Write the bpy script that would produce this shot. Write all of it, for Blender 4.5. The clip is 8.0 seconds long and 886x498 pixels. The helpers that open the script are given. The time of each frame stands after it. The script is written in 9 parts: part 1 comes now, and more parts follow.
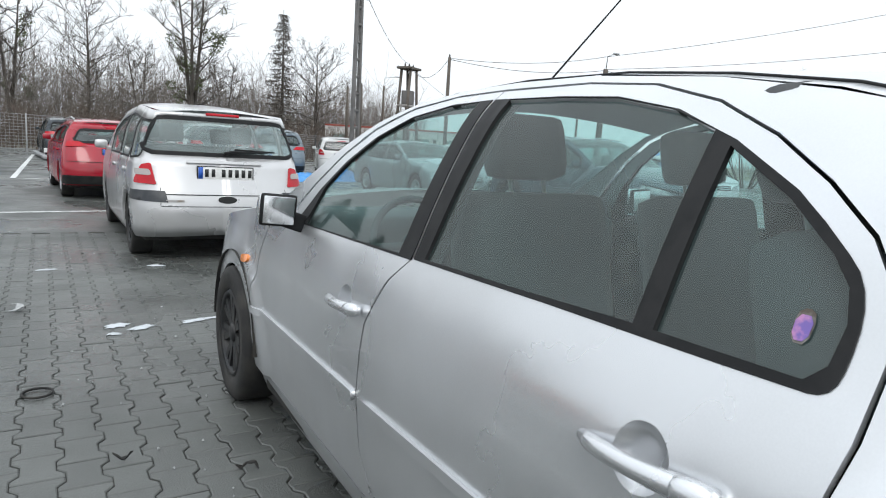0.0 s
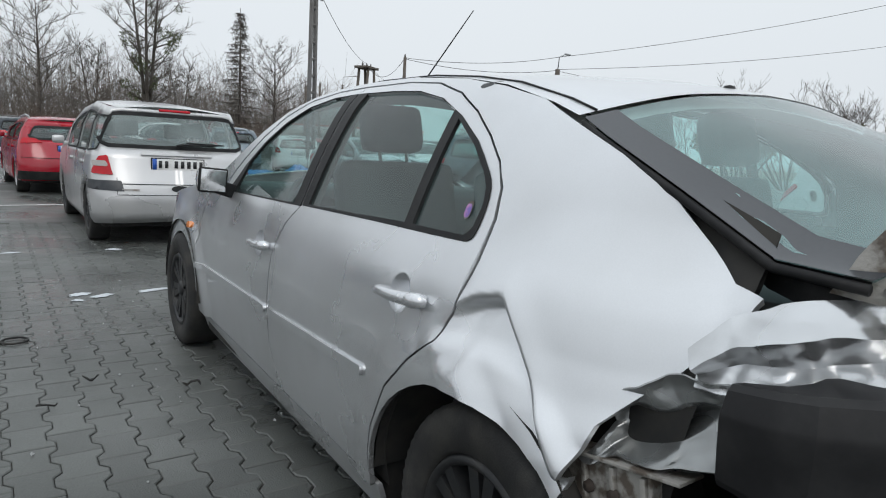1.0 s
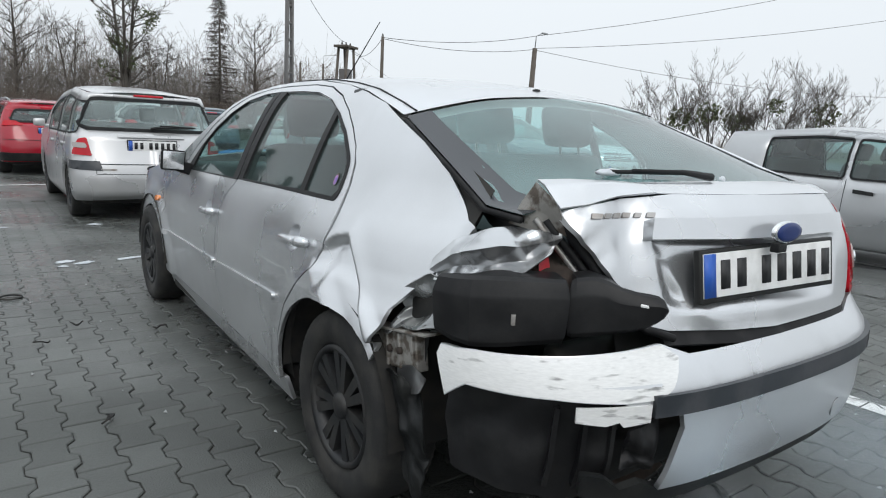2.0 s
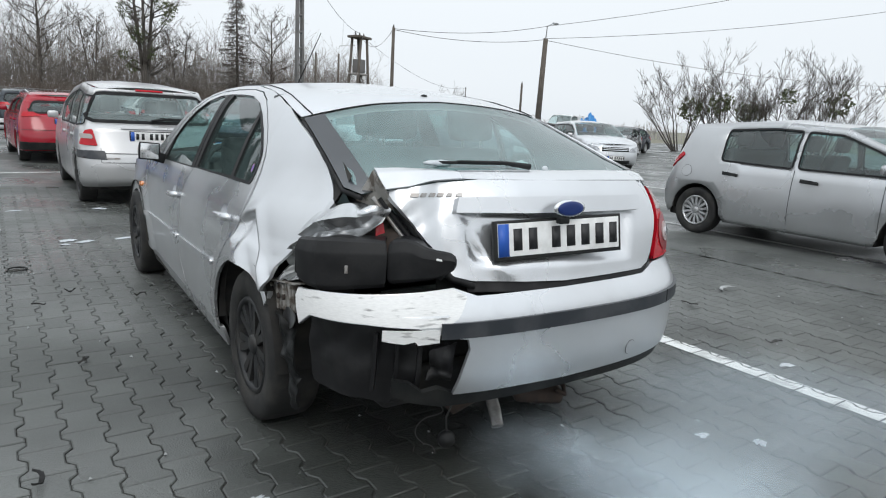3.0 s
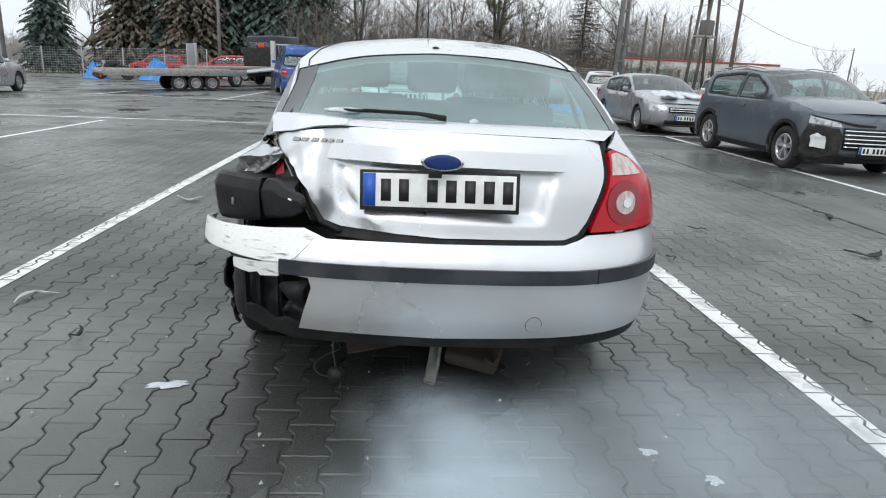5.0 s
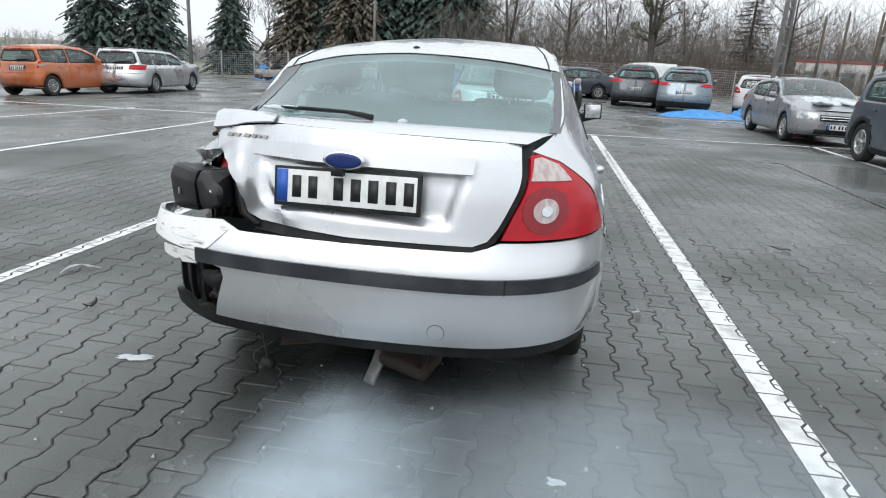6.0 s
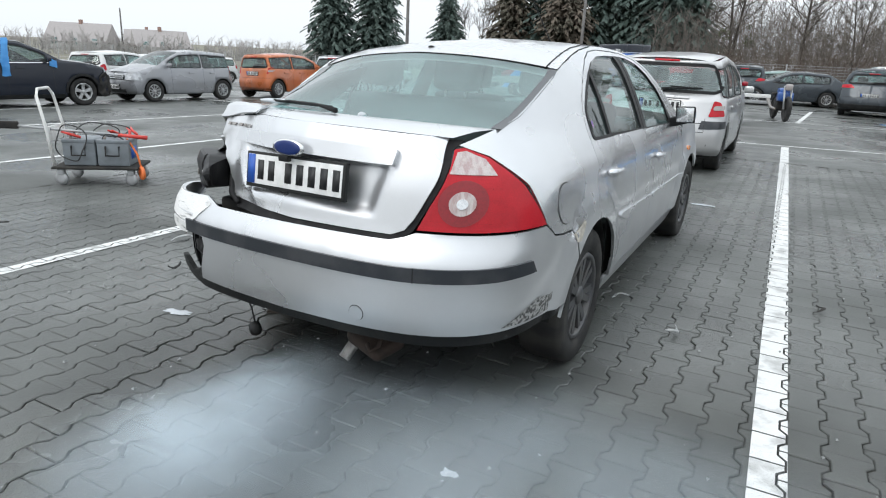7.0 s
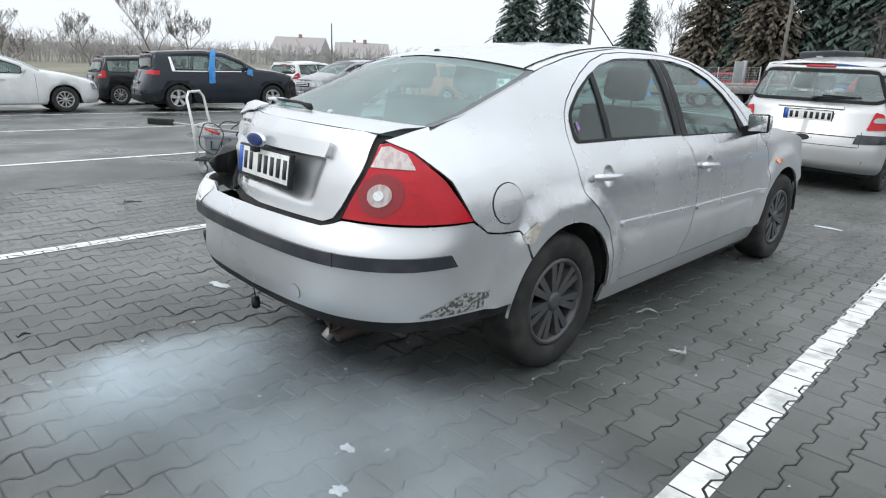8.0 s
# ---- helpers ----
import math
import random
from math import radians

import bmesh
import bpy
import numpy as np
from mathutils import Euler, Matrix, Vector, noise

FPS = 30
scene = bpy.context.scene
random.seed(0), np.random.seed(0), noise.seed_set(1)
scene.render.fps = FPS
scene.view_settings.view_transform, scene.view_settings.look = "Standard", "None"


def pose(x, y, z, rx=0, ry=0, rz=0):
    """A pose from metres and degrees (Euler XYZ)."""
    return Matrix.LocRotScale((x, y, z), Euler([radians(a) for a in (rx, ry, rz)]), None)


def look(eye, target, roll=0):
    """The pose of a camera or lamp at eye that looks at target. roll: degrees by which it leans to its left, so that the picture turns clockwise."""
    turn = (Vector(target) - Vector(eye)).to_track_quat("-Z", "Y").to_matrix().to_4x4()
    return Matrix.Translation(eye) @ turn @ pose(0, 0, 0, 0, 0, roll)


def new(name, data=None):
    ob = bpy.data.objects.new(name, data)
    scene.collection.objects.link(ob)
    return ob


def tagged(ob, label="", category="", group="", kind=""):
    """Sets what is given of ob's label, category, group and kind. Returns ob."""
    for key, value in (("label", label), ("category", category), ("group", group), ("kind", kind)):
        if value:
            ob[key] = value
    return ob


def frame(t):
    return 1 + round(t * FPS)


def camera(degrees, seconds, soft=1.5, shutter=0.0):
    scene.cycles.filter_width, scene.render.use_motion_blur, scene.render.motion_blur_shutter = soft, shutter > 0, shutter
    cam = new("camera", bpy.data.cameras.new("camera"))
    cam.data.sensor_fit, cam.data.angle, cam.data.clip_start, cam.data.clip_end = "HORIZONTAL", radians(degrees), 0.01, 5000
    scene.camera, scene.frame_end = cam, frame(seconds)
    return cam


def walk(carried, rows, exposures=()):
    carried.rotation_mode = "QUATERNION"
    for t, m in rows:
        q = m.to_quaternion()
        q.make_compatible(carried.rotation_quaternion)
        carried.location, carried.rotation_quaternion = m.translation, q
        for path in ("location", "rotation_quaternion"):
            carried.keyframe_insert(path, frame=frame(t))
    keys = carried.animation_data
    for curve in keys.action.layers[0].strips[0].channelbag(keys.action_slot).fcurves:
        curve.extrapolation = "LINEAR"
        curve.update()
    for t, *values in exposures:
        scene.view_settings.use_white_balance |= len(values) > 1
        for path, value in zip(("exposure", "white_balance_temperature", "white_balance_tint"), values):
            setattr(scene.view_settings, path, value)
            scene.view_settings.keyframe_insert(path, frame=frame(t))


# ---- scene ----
cam = camera(69.0, 8.0, soft=1.1)
PATH = [
    (0.0, -1.5302, -0.2407, 1.2221, 81.3243, -3.42, -31.4727),
    (0.5, -1.5708, -0.6378, 1.1849, 81.5319, -3.2885, -33.4279),
    (1.0, -1.6567, -1.015, 1.1664, 81.4542, -3.2255, -34.7705),
    (1.5, -1.7587, -1.4354, 1.1958, 80.5681, -3.0203, -35.8946),
    (2.0, -1.7512, -1.8003, 1.2151, 79.6582, -2.9392, -36.0381),
    (3.5, -1.4365, -2.8087, 1.2986, 77.79, -3.03, -30.73),
    (4.0, -1.0563, -2.9178, 1.2905, 76.79, -3.22, -23.05),
    (4.5, -0.6236, -3.1007, 1.3052, 75.16, -2.98, -12.26),
    (5.0, -0.1711, -3.0981, 1.3026, 74.22, -3.06, -3.96),
    (6.5, 1.0918, -2.9249, 1.3433, 73.48, -2.93, 17.94),
    (7.0, 1.584, -2.7943, 1.3447, 73.33, -2.67, 28.16),
    (7.5, 1.9877, -2.5721, 1.3413, 73.27, -2.49, 36.77),
    (8.0, 2.3867, -2.3422, 1.3527, 73.42, -2.33, 44.57),
]
walk(cam, [(t, pose(x, y, z, rx, ry, rz)) for t, x, y, z, rx, ry, rz in PATH],
     [(0.0, 0.56), (0.5, 0.37), (1.0, 0.12), (2.0, 0.27), (3.5, 0.33), (5.0, 0.45), (8.0, 0.55)])


# ---- light: overcast winter day ----
world = bpy.data.worlds.new("overcast")
scene.world = world
world.use_nodes = True
wn, wl = world.node_tree.nodes, world.node_tree.links
sky = wn.new("ShaderNodeTexSky")
sky.sky_type = "NISHITA"
sky.sun_disc = False
sky.sun_elevation, sky.sun_rotation = radians(24), radians(200)
hsv = wn.new("ShaderNodeHueSaturation")
hsv.inputs["Saturation"].default_value = 0.12
hsv.inputs["Value"].default_value = 0.10
wl.new(sky.outputs[0], hsv.inputs["Color"])
cloud = wn.new("ShaderNodeMix")
cloud.data_type = "RGBA"
cloud.inputs[0].default_value = 0.90
wl.new(hsv.outputs[0], cloud.inputs[6])
# an overcast sky is brighter overhead than at the horizon
dirn = wn.new("ShaderNodeTexCoord")
axes = wn.new("ShaderNodeSeparateXYZ")
wl.new(dirn.outputs["Generated"], axes.inputs[0])
dome = wn.new("ShaderNodeValToRGB")
dome.color_ramp.elements[0].position, dome.color_ramp.elements[0].color = 0.0, (0.665, 0.712, 0.757, 1)
dome.color_ramp.elements[1].position, dome.color_ramp.elements[1].color = 0.95, (1.16, 1.245, 1.32, 1)
mid = dome.color_ramp.elements.new(0.32)
mid.color = (0.765, 0.818, 0.862, 1)
wl.new(axes.outputs["Z"], dome.inputs[0])
wl.new(dome.outputs[0], cloud.inputs[7])
wl.new(cloud.outputs[2], wn["Background"].inputs[0])
wn["Background"].inputs[1].default_value = 1.0
sun = new("sun", bpy.data.lights.new("sun", "SUN"))
sun.data.energy, sun.data.angle, sun.data.color = 0.6, radians(25), (1, 0.97, 0.93)
sun.matrix_world = look((0, 0, 30), (6, 14, 14))


# ---- materials ----
def mat(name, color, rough=0.6, metal=0.0, spot=None, spot_scale=4.0, spot_amount=0.5, grain=0.0, grain_scale=120.0,
        bump=0.0, bump_scale=60.0, coat=0.0, rough_var=0.0, rand=0.0, lo=0.45, hi=0.62, spec=0.5, stretch=None):
    """A surface with a base colour, patches of a second colour, fine grain, relief and gloss that varies."""
    m = bpy.data.materials.new(name)
    m.use_nodes = True
    n, l = m.node_tree.nodes, m.node_tree.links
    b = n["Principled BSDF"]
    b.inputs["Metallic"].default_value = metal
    b.inputs["Roughness"].default_value = rough
    b.inputs["Coat Weight"].default_value = coat
    b.inputs["Coat Roughness"].default_value = 0.06
    b.inputs["Specular IOR Level"].default_value = spec
    geo = n.new("ShaderNodeNewGeometry")
    col = None

    def noise_tex(scale, detail=4.0):
        t = n.new("ShaderNodeTexNoise")
        t.inputs["Scale"].default_value = scale
        t.inputs["Detail"].default_value = detail
        if stretch:
            sc = n.new("ShaderNodeVectorMath")
            sc.operation = "MULTIPLY"
            sc.inputs[1].default_value = stretch
            l.new(geo.outputs["Position"], sc.inputs[0])
            l.new(sc.outputs[0], t.inputs["Vector"])
        else:
            l.new(geo.outputs["Position"], t.inputs["Vector"])
        return t.outputs["Fac"]

    def ramp(src, a, c):
        r = n.new("ShaderNodeMapRange")
        r.inputs["From Min"].default_value, r.inputs["From Max"].default_value = a, c
        l.new(src, r.inputs["Value"])
        return r.outputs[0]

    base = n.new("ShaderNodeRGB")
    base.outputs[0].default_value = (*color, 1)
    col = base.outputs[0]
    if spot:
        mx = n.new("ShaderNodeMix")
        mx.data_type = "RGBA"
        mul = n.new("ShaderNodeMath")
        mul.operation = "MULTIPLY"
        mul.inputs[1].default_value = spot_amount
        l.new(ramp(noise_tex(spot_scale, 6), lo, hi), mul.inputs[0])
        l.new(mul.outputs[0], mx.inputs[0])
        l.new(col, mx.inputs[6])
        mx.inputs[7].default_value = (*spot, 1)
        col = mx.outputs[2]
    if grain or rand:
        hs = n.new("ShaderNodeHueSaturation")
        val = n.new("ShaderNodeMath")
        val.operation = "MULTIPLY_ADD"
        val.inputs[1].default_value = 2 * grain
        val.inputs[2].default_value = 1 - grain
        l.new(noise_tex(grain_scale, 3), val.inputs[0])
        out = val.outputs[0]
        if rand:
            oi = n.new("ShaderNodeObjectInfo")
            ri = n.new("ShaderNodeNewGeometry")
            ad = n.new("ShaderNodeMath")
            ad.operation = "ADD"
            l.new(oi.outputs["Random"], ad.inputs[0])
            l.new(ri.outputs["Random Per Island"], ad.inputs[1])
            fr = n.new("ShaderNodeMath")
            fr.operation = "FRACT"
            l.new(ad.outputs[0], fr.inputs[0])
            rm = n.new("ShaderNodeMath")
            rm.operation = "MULTIPLY_ADD"
            rm.inputs[1].default_value = 2 * rand
            rm.inputs[2].default_value = 1 - rand
            l.new(fr.outputs[0], rm.inputs[0])
            pm = n.new("ShaderNodeMath")
            pm.operation = "MULTIPLY"
            l.new(out, pm.inputs[0])
            l.new(rm.outputs[0], pm.inputs[1])
            out = pm.outputs[0]
        l.new(out, hs.inputs["Value"])
        l.new(col, hs.inputs["Color"])
        col = hs.outputs[0]
    l.new(col, b.inputs["Base Color"])
    if rough_var:
        rv = n.new("ShaderNodeMath")
        rv.operation = "MULTIPLY_ADD"
        rv.inputs[1].default_value = 2 * rough_var
        rv.inputs[2].default_value = rough - rough_var
        rv.use_clamp = True
        l.new(ramp(noise_tex(spot_scale * 0.6, 5), 0.4, 0.6), rv.inputs[0])
        l.new(rv.outputs[0], b.inputs["Roughness"])
    if bump:
        bp = n.new("ShaderNodeBump")
        bp.inputs["Strength"].default_value = 1.0
        bp.inputs["Distance"].default_value = bump
        l.new(noise_tex(bump_scale, 5), bp.inputs["Height"])
        l.new(bp.outputs[0], b.inputs["Normal"])
    return m


def glass(name, tint, gloss=0.02, dirt=0.06, dirt_color=(0.6, 0.63, 0.63)):
    """A tinted car pane: see-through, with a mirror-like reflection and a thin film of dirt and drops."""
    m = bpy.data.materials.new(name)
    m.use_nodes = True
    n, l = m.node_tree.nodes, m.node_tree.links
    n.remove(n["Principled BSDF"])
    tr, gl, df = n.new("ShaderNodeBsdfTransparent"), n.new("ShaderNodeBsdfGlossy"), n.new("ShaderNodeBsdfDiffuse")
    tr.inputs[0].default_value = (*tint, 1)
    gl.inputs["Roughness"].default_value = gloss
    df.inputs[0].default_value = (*dirt_color, 1)
    face = n.new("ShaderNodeLayerWeight")
    face.inputs["Blend"].default_value = 0.5
    power = n.new("ShaderNodeMath")
    power.operation = "POWER"
    power.inputs[1].default_value = 5.0
    l.new(face.outputs["Facing"], power.inputs[0])
    fr = n.new("ShaderNodeMath")
    fr.operation = "MULTIPLY_ADD"
    fr.inputs[1].default_value, fr.inputs[2].default_value = 0.92, 0.06
    l.new(power.outputs[0], fr.inputs[0])
    geo = n.new("ShaderNodeNewGeometry")
    nz = n.new("ShaderNodeTexNoise")
    nz.inputs["Scale"].default_value = 3.5
    nz.inputs["Detail"].default_value = 3.0
    l.new(geo.outputs["Position"], nz.inputs["Vector"])
    mr = n.new("ShaderNodeMapRange")
    mr.inputs["From Min"].default_value, mr.inputs["From Max"].default_value = 0.3, 0.75
    mr.inputs["To Min"].default_value, mr.inputs["To Max"].default_value = dirt * 0.6, dirt * 1.5
    l.new(nz.outputs["Fac"], mr.inputs["Value"])
    m1, m2 = n.new("ShaderNodeMixShader"), n.new("ShaderNodeMixShader")
    l.new(mr.outputs[0], m1.inputs[0])
    l.new(tr.outputs[0], m1.inputs[1])
    l.new(df.outputs[0], m1.inputs[2])
    l.new(fr.outputs[0], m2.inputs[0])
    l.new(m1.outputs[0], m2.inputs[1])
    l.new(gl.outputs[0], m2.inputs[2])
    l.new(m2.outputs[0], n["Material Output"].inputs["Surface"])
    return m


def paint(name, color, metal=0.0, rough=0.32, dirt=(0.3, 0.29, 0.27), amount=0.35, coat=0.6, spec=0.5):
    """Car paint under a clear coat, with a wash of road dirt in streaky patches."""
    return mat(name, color, rough=rough, metal=metal, spot=dirt, spot_scale=2.2, spot_amount=amount, grain=0.04,
               grain_scale=300, coat=coat, spec=spec, rough_var=0.08, lo=0.42, hi=0.75)


SILVER = paint("silver_paint", (0.66, 0.672, 0.69), metal=0.80, rough=0.31, dirt=(0.42, 0.42, 0.41), amount=0.28, coat=0.5)
BLACK = mat("black_plastic", (0.011, 0.012, 0.0125), rough=0.5, spot=(0.032, 0.032, 0.03), spot_scale=7, spot_amount=0.5, grain=0.15, bump=0.0006, bump_scale=500, spec=0.25)
TRIM = mat("rubber_trim", (0.012, 0.0125, 0.0135), rough=0.5, spot=(0.03, 0.03, 0.03), spot_scale=12, spot_amount=0.4, grain=0.1, spec=0.2)
STRIP = mat("bumper_strip", (0.020, 0.024, 0.030), rough=0.42, spot=(0.08, 0.08, 0.085), spot_scale=9, spot_amount=0.4, grain=0.1)
TYRE = mat("tyre_rubber", (0.013, 0.013, 0.013), rough=0.75, spot=(0.045, 0.042, 0.037), spot_scale=9, spot_amount=0.6, grain=0.2, bump=0.0012, bump_scale=200)
# same wheel cover twice: dark for the wreck's shaded left, paler for its right
GRAPHITE = mat("graphite_cover", (0.019, 0.020, 0.022), rough=0.45, metal=0.3, spot=(0.055, 0.052, 0.047), spot_scale=10, spot_amount=0.5, grain=0.1)
LIT_COVER = mat("lit_cover", (0.075, 0.077, 0.082), rough=0.36, metal=0.4, spot=(0.11, 0.105, 0.095), spot_scale=10, spot_amount=0.5, grain=0.1)
ALLOY = mat("alloy", (0.55, 0.56, 0.57), rough=0.35, metal=0.7, spot=(0.2, 0.19, 0.18), spot_scale=12, spot_amount=0.5)
DARK = mat("underbody", (0.012, 0.012, 0.012), rough=0.85, spot=(0.04, 0.036, 0.03), spot_scale=8, spot_amount=0.6)
INTERIOR = mat("interior_fabric", (0.085, 0.088, 0.092), rough=0.9, spot=(0.09, 0.09, 0.09), spot_scale=14, spot_amount=0.5, grain=0.2, grain_scale=400)
GLASS = glass("tinted_glass", (0.64, 0.83, 0.81), dirt=0.055, dirt_color=(0.52, 0.66, 0.65))
REAR_GLASS = glass("misted_rear_glass", (0.64, 0.85, 0.84), dirt=0.22, dirt_color=(0.48, 0.69, 0.69))
PANE = glass("car_pane", (0.52, 0.68, 0.67), dirt=0.09, dirt_color=(0.55, 0.62, 0.62))
RUBBER = mat("black_rubber", (0.008, 0.008, 0.009), rough=0.6, spot=(0.03, 0.03, 0.03), spot_scale=14, spot_amount=0.5, spec=0.25)
RED_LENS = mat("red_lens", (0.46, 0.006, 0.016), rough=0.22, coat=0.2, spec=0.3, spot=(0.36, 0.004, 0.012), spot_scale=12, spot_amount=0.7, grain=0.2, grain_scale=190, bump=0.0007, bump_scale=120)
CLEAR_LENS = mat("clear_lens", (0.34, 0.31, 0.30), rough=0.18, coat=0.7, grain=0.35, grain_scale=160, bump=0.0015, bump_scale=150)
HEADLAMP = mat("headlamp_lens", (0.50, 0.52, 0.54), rough=0.12, metal=0.5, coat=1.0, spot=(0.12, 0.12, 0.13), spot_scale=14, spot_amount=0.8, grain=0.3, grain_scale=60)
AMBER = mat("amber_lens", (0.75, 0.22, 0.03), rough=0.2, coat=1.0)
PLATE = mat("plate_white", (0.78, 0.78, 0.77), rough=0.4, spot=(0.5, 0.5, 0.48), spot_scale=20, spot_amount=0.4)
PLATE_BLUE = mat("plate_blue", (0.02, 0.10, 0.45), rough=0.4, grain=0.1)
INK = mat("plate_ink", (0.015, 0.015, 0.016), rough=0.5, grain=0.1)
CHROME = mat("chrome", (0.75, 0.76, 0.77), rough=0.14, metal=1.0, spot=(0.4, 0.4, 0.4), spot_scale=30, spot_amount=0.3)
SNOW = mat("snow", (0.54, 0.57, 0.60), rough=0.7, grain=0.08, bump=0.004, bump_scale=90)
STEEL = mat("bare_steel", (0.38, 0.37, 0.36), rough=0.45, metal=0.6, spot=(0.2, 0.15, 0.11), spot_scale=14, spot_amount=0.6)
RUST = mat("rust", (0.050, 0.034, 0.027), rough=0.85, spot=(0.03, 0.024, 0.02), spot_scale=20, spot_amount=0.7, bump=0.001, bump_scale=150)
BARK = mat("bark", (0.085, 0.075, 0.066), rough=0.95, spot=(0.13, 0.12, 0.11), spot_scale=1.2, spot_amount=0.5, grain=0.25, grain_scale=8)
# twig colour lightened to carry the haze over the far woods
TWIG = mat("hazed_twigs", (0.175, 0.152, 0.135), rough=0.95, spot=(0.24, 0.215, 0.20), spot_scale=0.4, spot_amount=0.6, grain=0.3, grain_scale=3)
NEEDLE = mat("spruce_needles", (0.075, 0.108, 0.094), rough=0.9, spot=(0.10, 0.14, 0.12), spot_scale=0.8, spot_amount=0.6, grain=0.3, grain_scale=5)
BROWN_NEEDLE = mat("brown_needles", (0.14, 0.115, 0.09), rough=0.9, spot=(0.07, 0.08, 0.055), spot_scale=0.8, spot_amount=0.6, grain=0.3, grain_scale=5)
MISTLETOE = mat("mistletoe", (0.085, 0.105, 0.05), rough=0.9, spot=(0.13, 0.14, 0.07), spot_scale=2, spot_amount=0.6)
POLE = mat("pole_concrete", (0.17, 0.165, 0.16), rough=0.9, spot=(0.1, 0.095, 0.09), spot_scale=2, spot_amount=0.6, grain=0.1)
WOOD_POLE = mat("pole_wood", (0.10, 0.085, 0.072), rough=0.95, spot=(0.16, 0.14, 0.12), spot_scale=3, spot_amount=0.5)
ROOF_RED = mat("roof_tile", (0.26, 0.17, 0.14), rough=0.9, grain=0.2, grain_scale=6)
WALL_PALE = mat("pale_render", (0.55, 0.55, 0.54), rough=0.9, spot=(0.42, 0.41, 0.4), spot_scale=1, spot_amount=0.5)
WIRE = mat("cable", (0.05, 0.05, 0.05), rough=0.8)
ZINC = mat("galvanised", (0.42, 0.43, 0.44), rough=0.5, metal=0.5, spot=(0.3, 0.3, 0.3), spot_scale=10, spot_amount=0.5)
BLUE_TARP = mat("blue_tarp", (0.03, 0.22, 0.55), rough=0.45, spot=(0.08, 0.32, 0.66), spot_scale=5, spot_amount=0.6, grain=0.15)
BRANCH_RED = mat("red_plastic", (0.6, 0.05, 0.04), rough=0.4, grain=0.1)
ORANGE = mat("orange_strap", (0.8, 0.19, 0.05), rough=0.6, grain=0.1)


# ---- building blocks ----
def even_normals(me):
    """Normals weighted by area, so that thin triangles leave no streaks."""
    n = len(me.vertices)
    co = np.empty(n * 3)
    me.vertices.foreach_get("co", co)
    co = co.reshape(-1, 3)
    acc = np.zeros((n, 3))
    for p in me.polygons:
        ids = list(p.vertices)
        acc[ids] += np.array(p.normal) * p.area
    ln = np.linalg.norm(acc, axis=1, keepdims=True)
    acc = np.where(ln > 1e-12, acc / np.maximum(ln, 1e-12), [0, 0, 1])
    me.normals_split_custom_set_from_vertices([tuple(v) for v in acc])


def mesh_part(name, verts, faces, material, parent=None, label="", smooth=True, even=False):
    me = bpy.data.meshes.new(name)
    me.from_pydata([tuple(map(float, v)) for v in verts], [], [tuple(map(int, f)) for f in faces])
    me.materials.append(material)
    me.polygons.foreach_set("use_smooth", [smooth] * len(me.polygons))
    me.update()
    if even:
        even_normals(me)
    ob = new(name, me)
    if parent:
        ob.parent = parent
    return tagged(ob, label)


def part(name, bm, material, parent=None, label="", smooth=True, crease=0):
    me = bpy.data.meshes.new(name)
    bm.normal_update()
    bm.to_mesh(me)
    bm.free()
    me.materials.append(material)
    me.polygons.foreach_set("use_smooth", [smooth] * len(me.polygons))
    if crease:
        me.set_sharp_from_angle(angle=radians(crease))
    ob = new(name, me)
    if parent:
        ob.parent = parent
    return tagged(ob, label)


SLOPE = 0.033


def ground_z(x):
    """The yard is level round the wreck and falls away towards the field."""
    return SLOPE * max(min(0.0, x + 5.0), -25.0)


def thing(name, m, label, category, group=""):
    ob = new(name)
    ob.empty_display_size = 0.2
    ob.matrix_world = Matrix.Translation((0, 0, ground_z(m.translation.x))) @ m
    return tagged(ob, label, category, group)


def box(bm, x0, x1, y0, y1, z0, z1, bevel=0.0, m=None):
    made = bmesh.ops.create_cube(bm, size=1.0)["verts"]
    mm = Matrix.Translation(((x0 + x1) / 2, (y0 + y1) / 2, (z0 + z1) / 2)) @ Matrix.Diagonal((x1 - x0, y1 - y0, z1 - z0, 1))
    bmesh.ops.transform(bm, matrix=(m @ mm) if m else mm, verts=made)
    if bevel:
        edges = list({e for v in made for e in v.link_edges})
        bmesh.ops.bevel(bm, geom=edges, offset=bevel, segments=2, affect="EDGES", profile=0.6)
    return bm


def boxed(x0, x1, y0, y1, z0, z1, bevel=0.0, m=None):
    return box(bmesh.new(), x0, x1, y0, y1, z0, z1, bevel, m)


def lathe(profile, n=48, m=None):
    """Verts and faces of a profile of (radius, along x) turned about the x axis."""
    v, f = [], []
    k = len(profile)
    for i in range(n):
        a = 2 * math.pi * i / n
        for r, h in profile:
            v.append((h, r * math.cos(a), r * math.sin(a)))
    for i in range(n):
        j = (i + 1) % n
        for p in range(k - 1):
            f.append((i * k + p, i * k + p + 1, j * k + p + 1, j * k + p))
    if m:
        v = [tuple(m @ Vector(p)) for p in v]
    return v, f


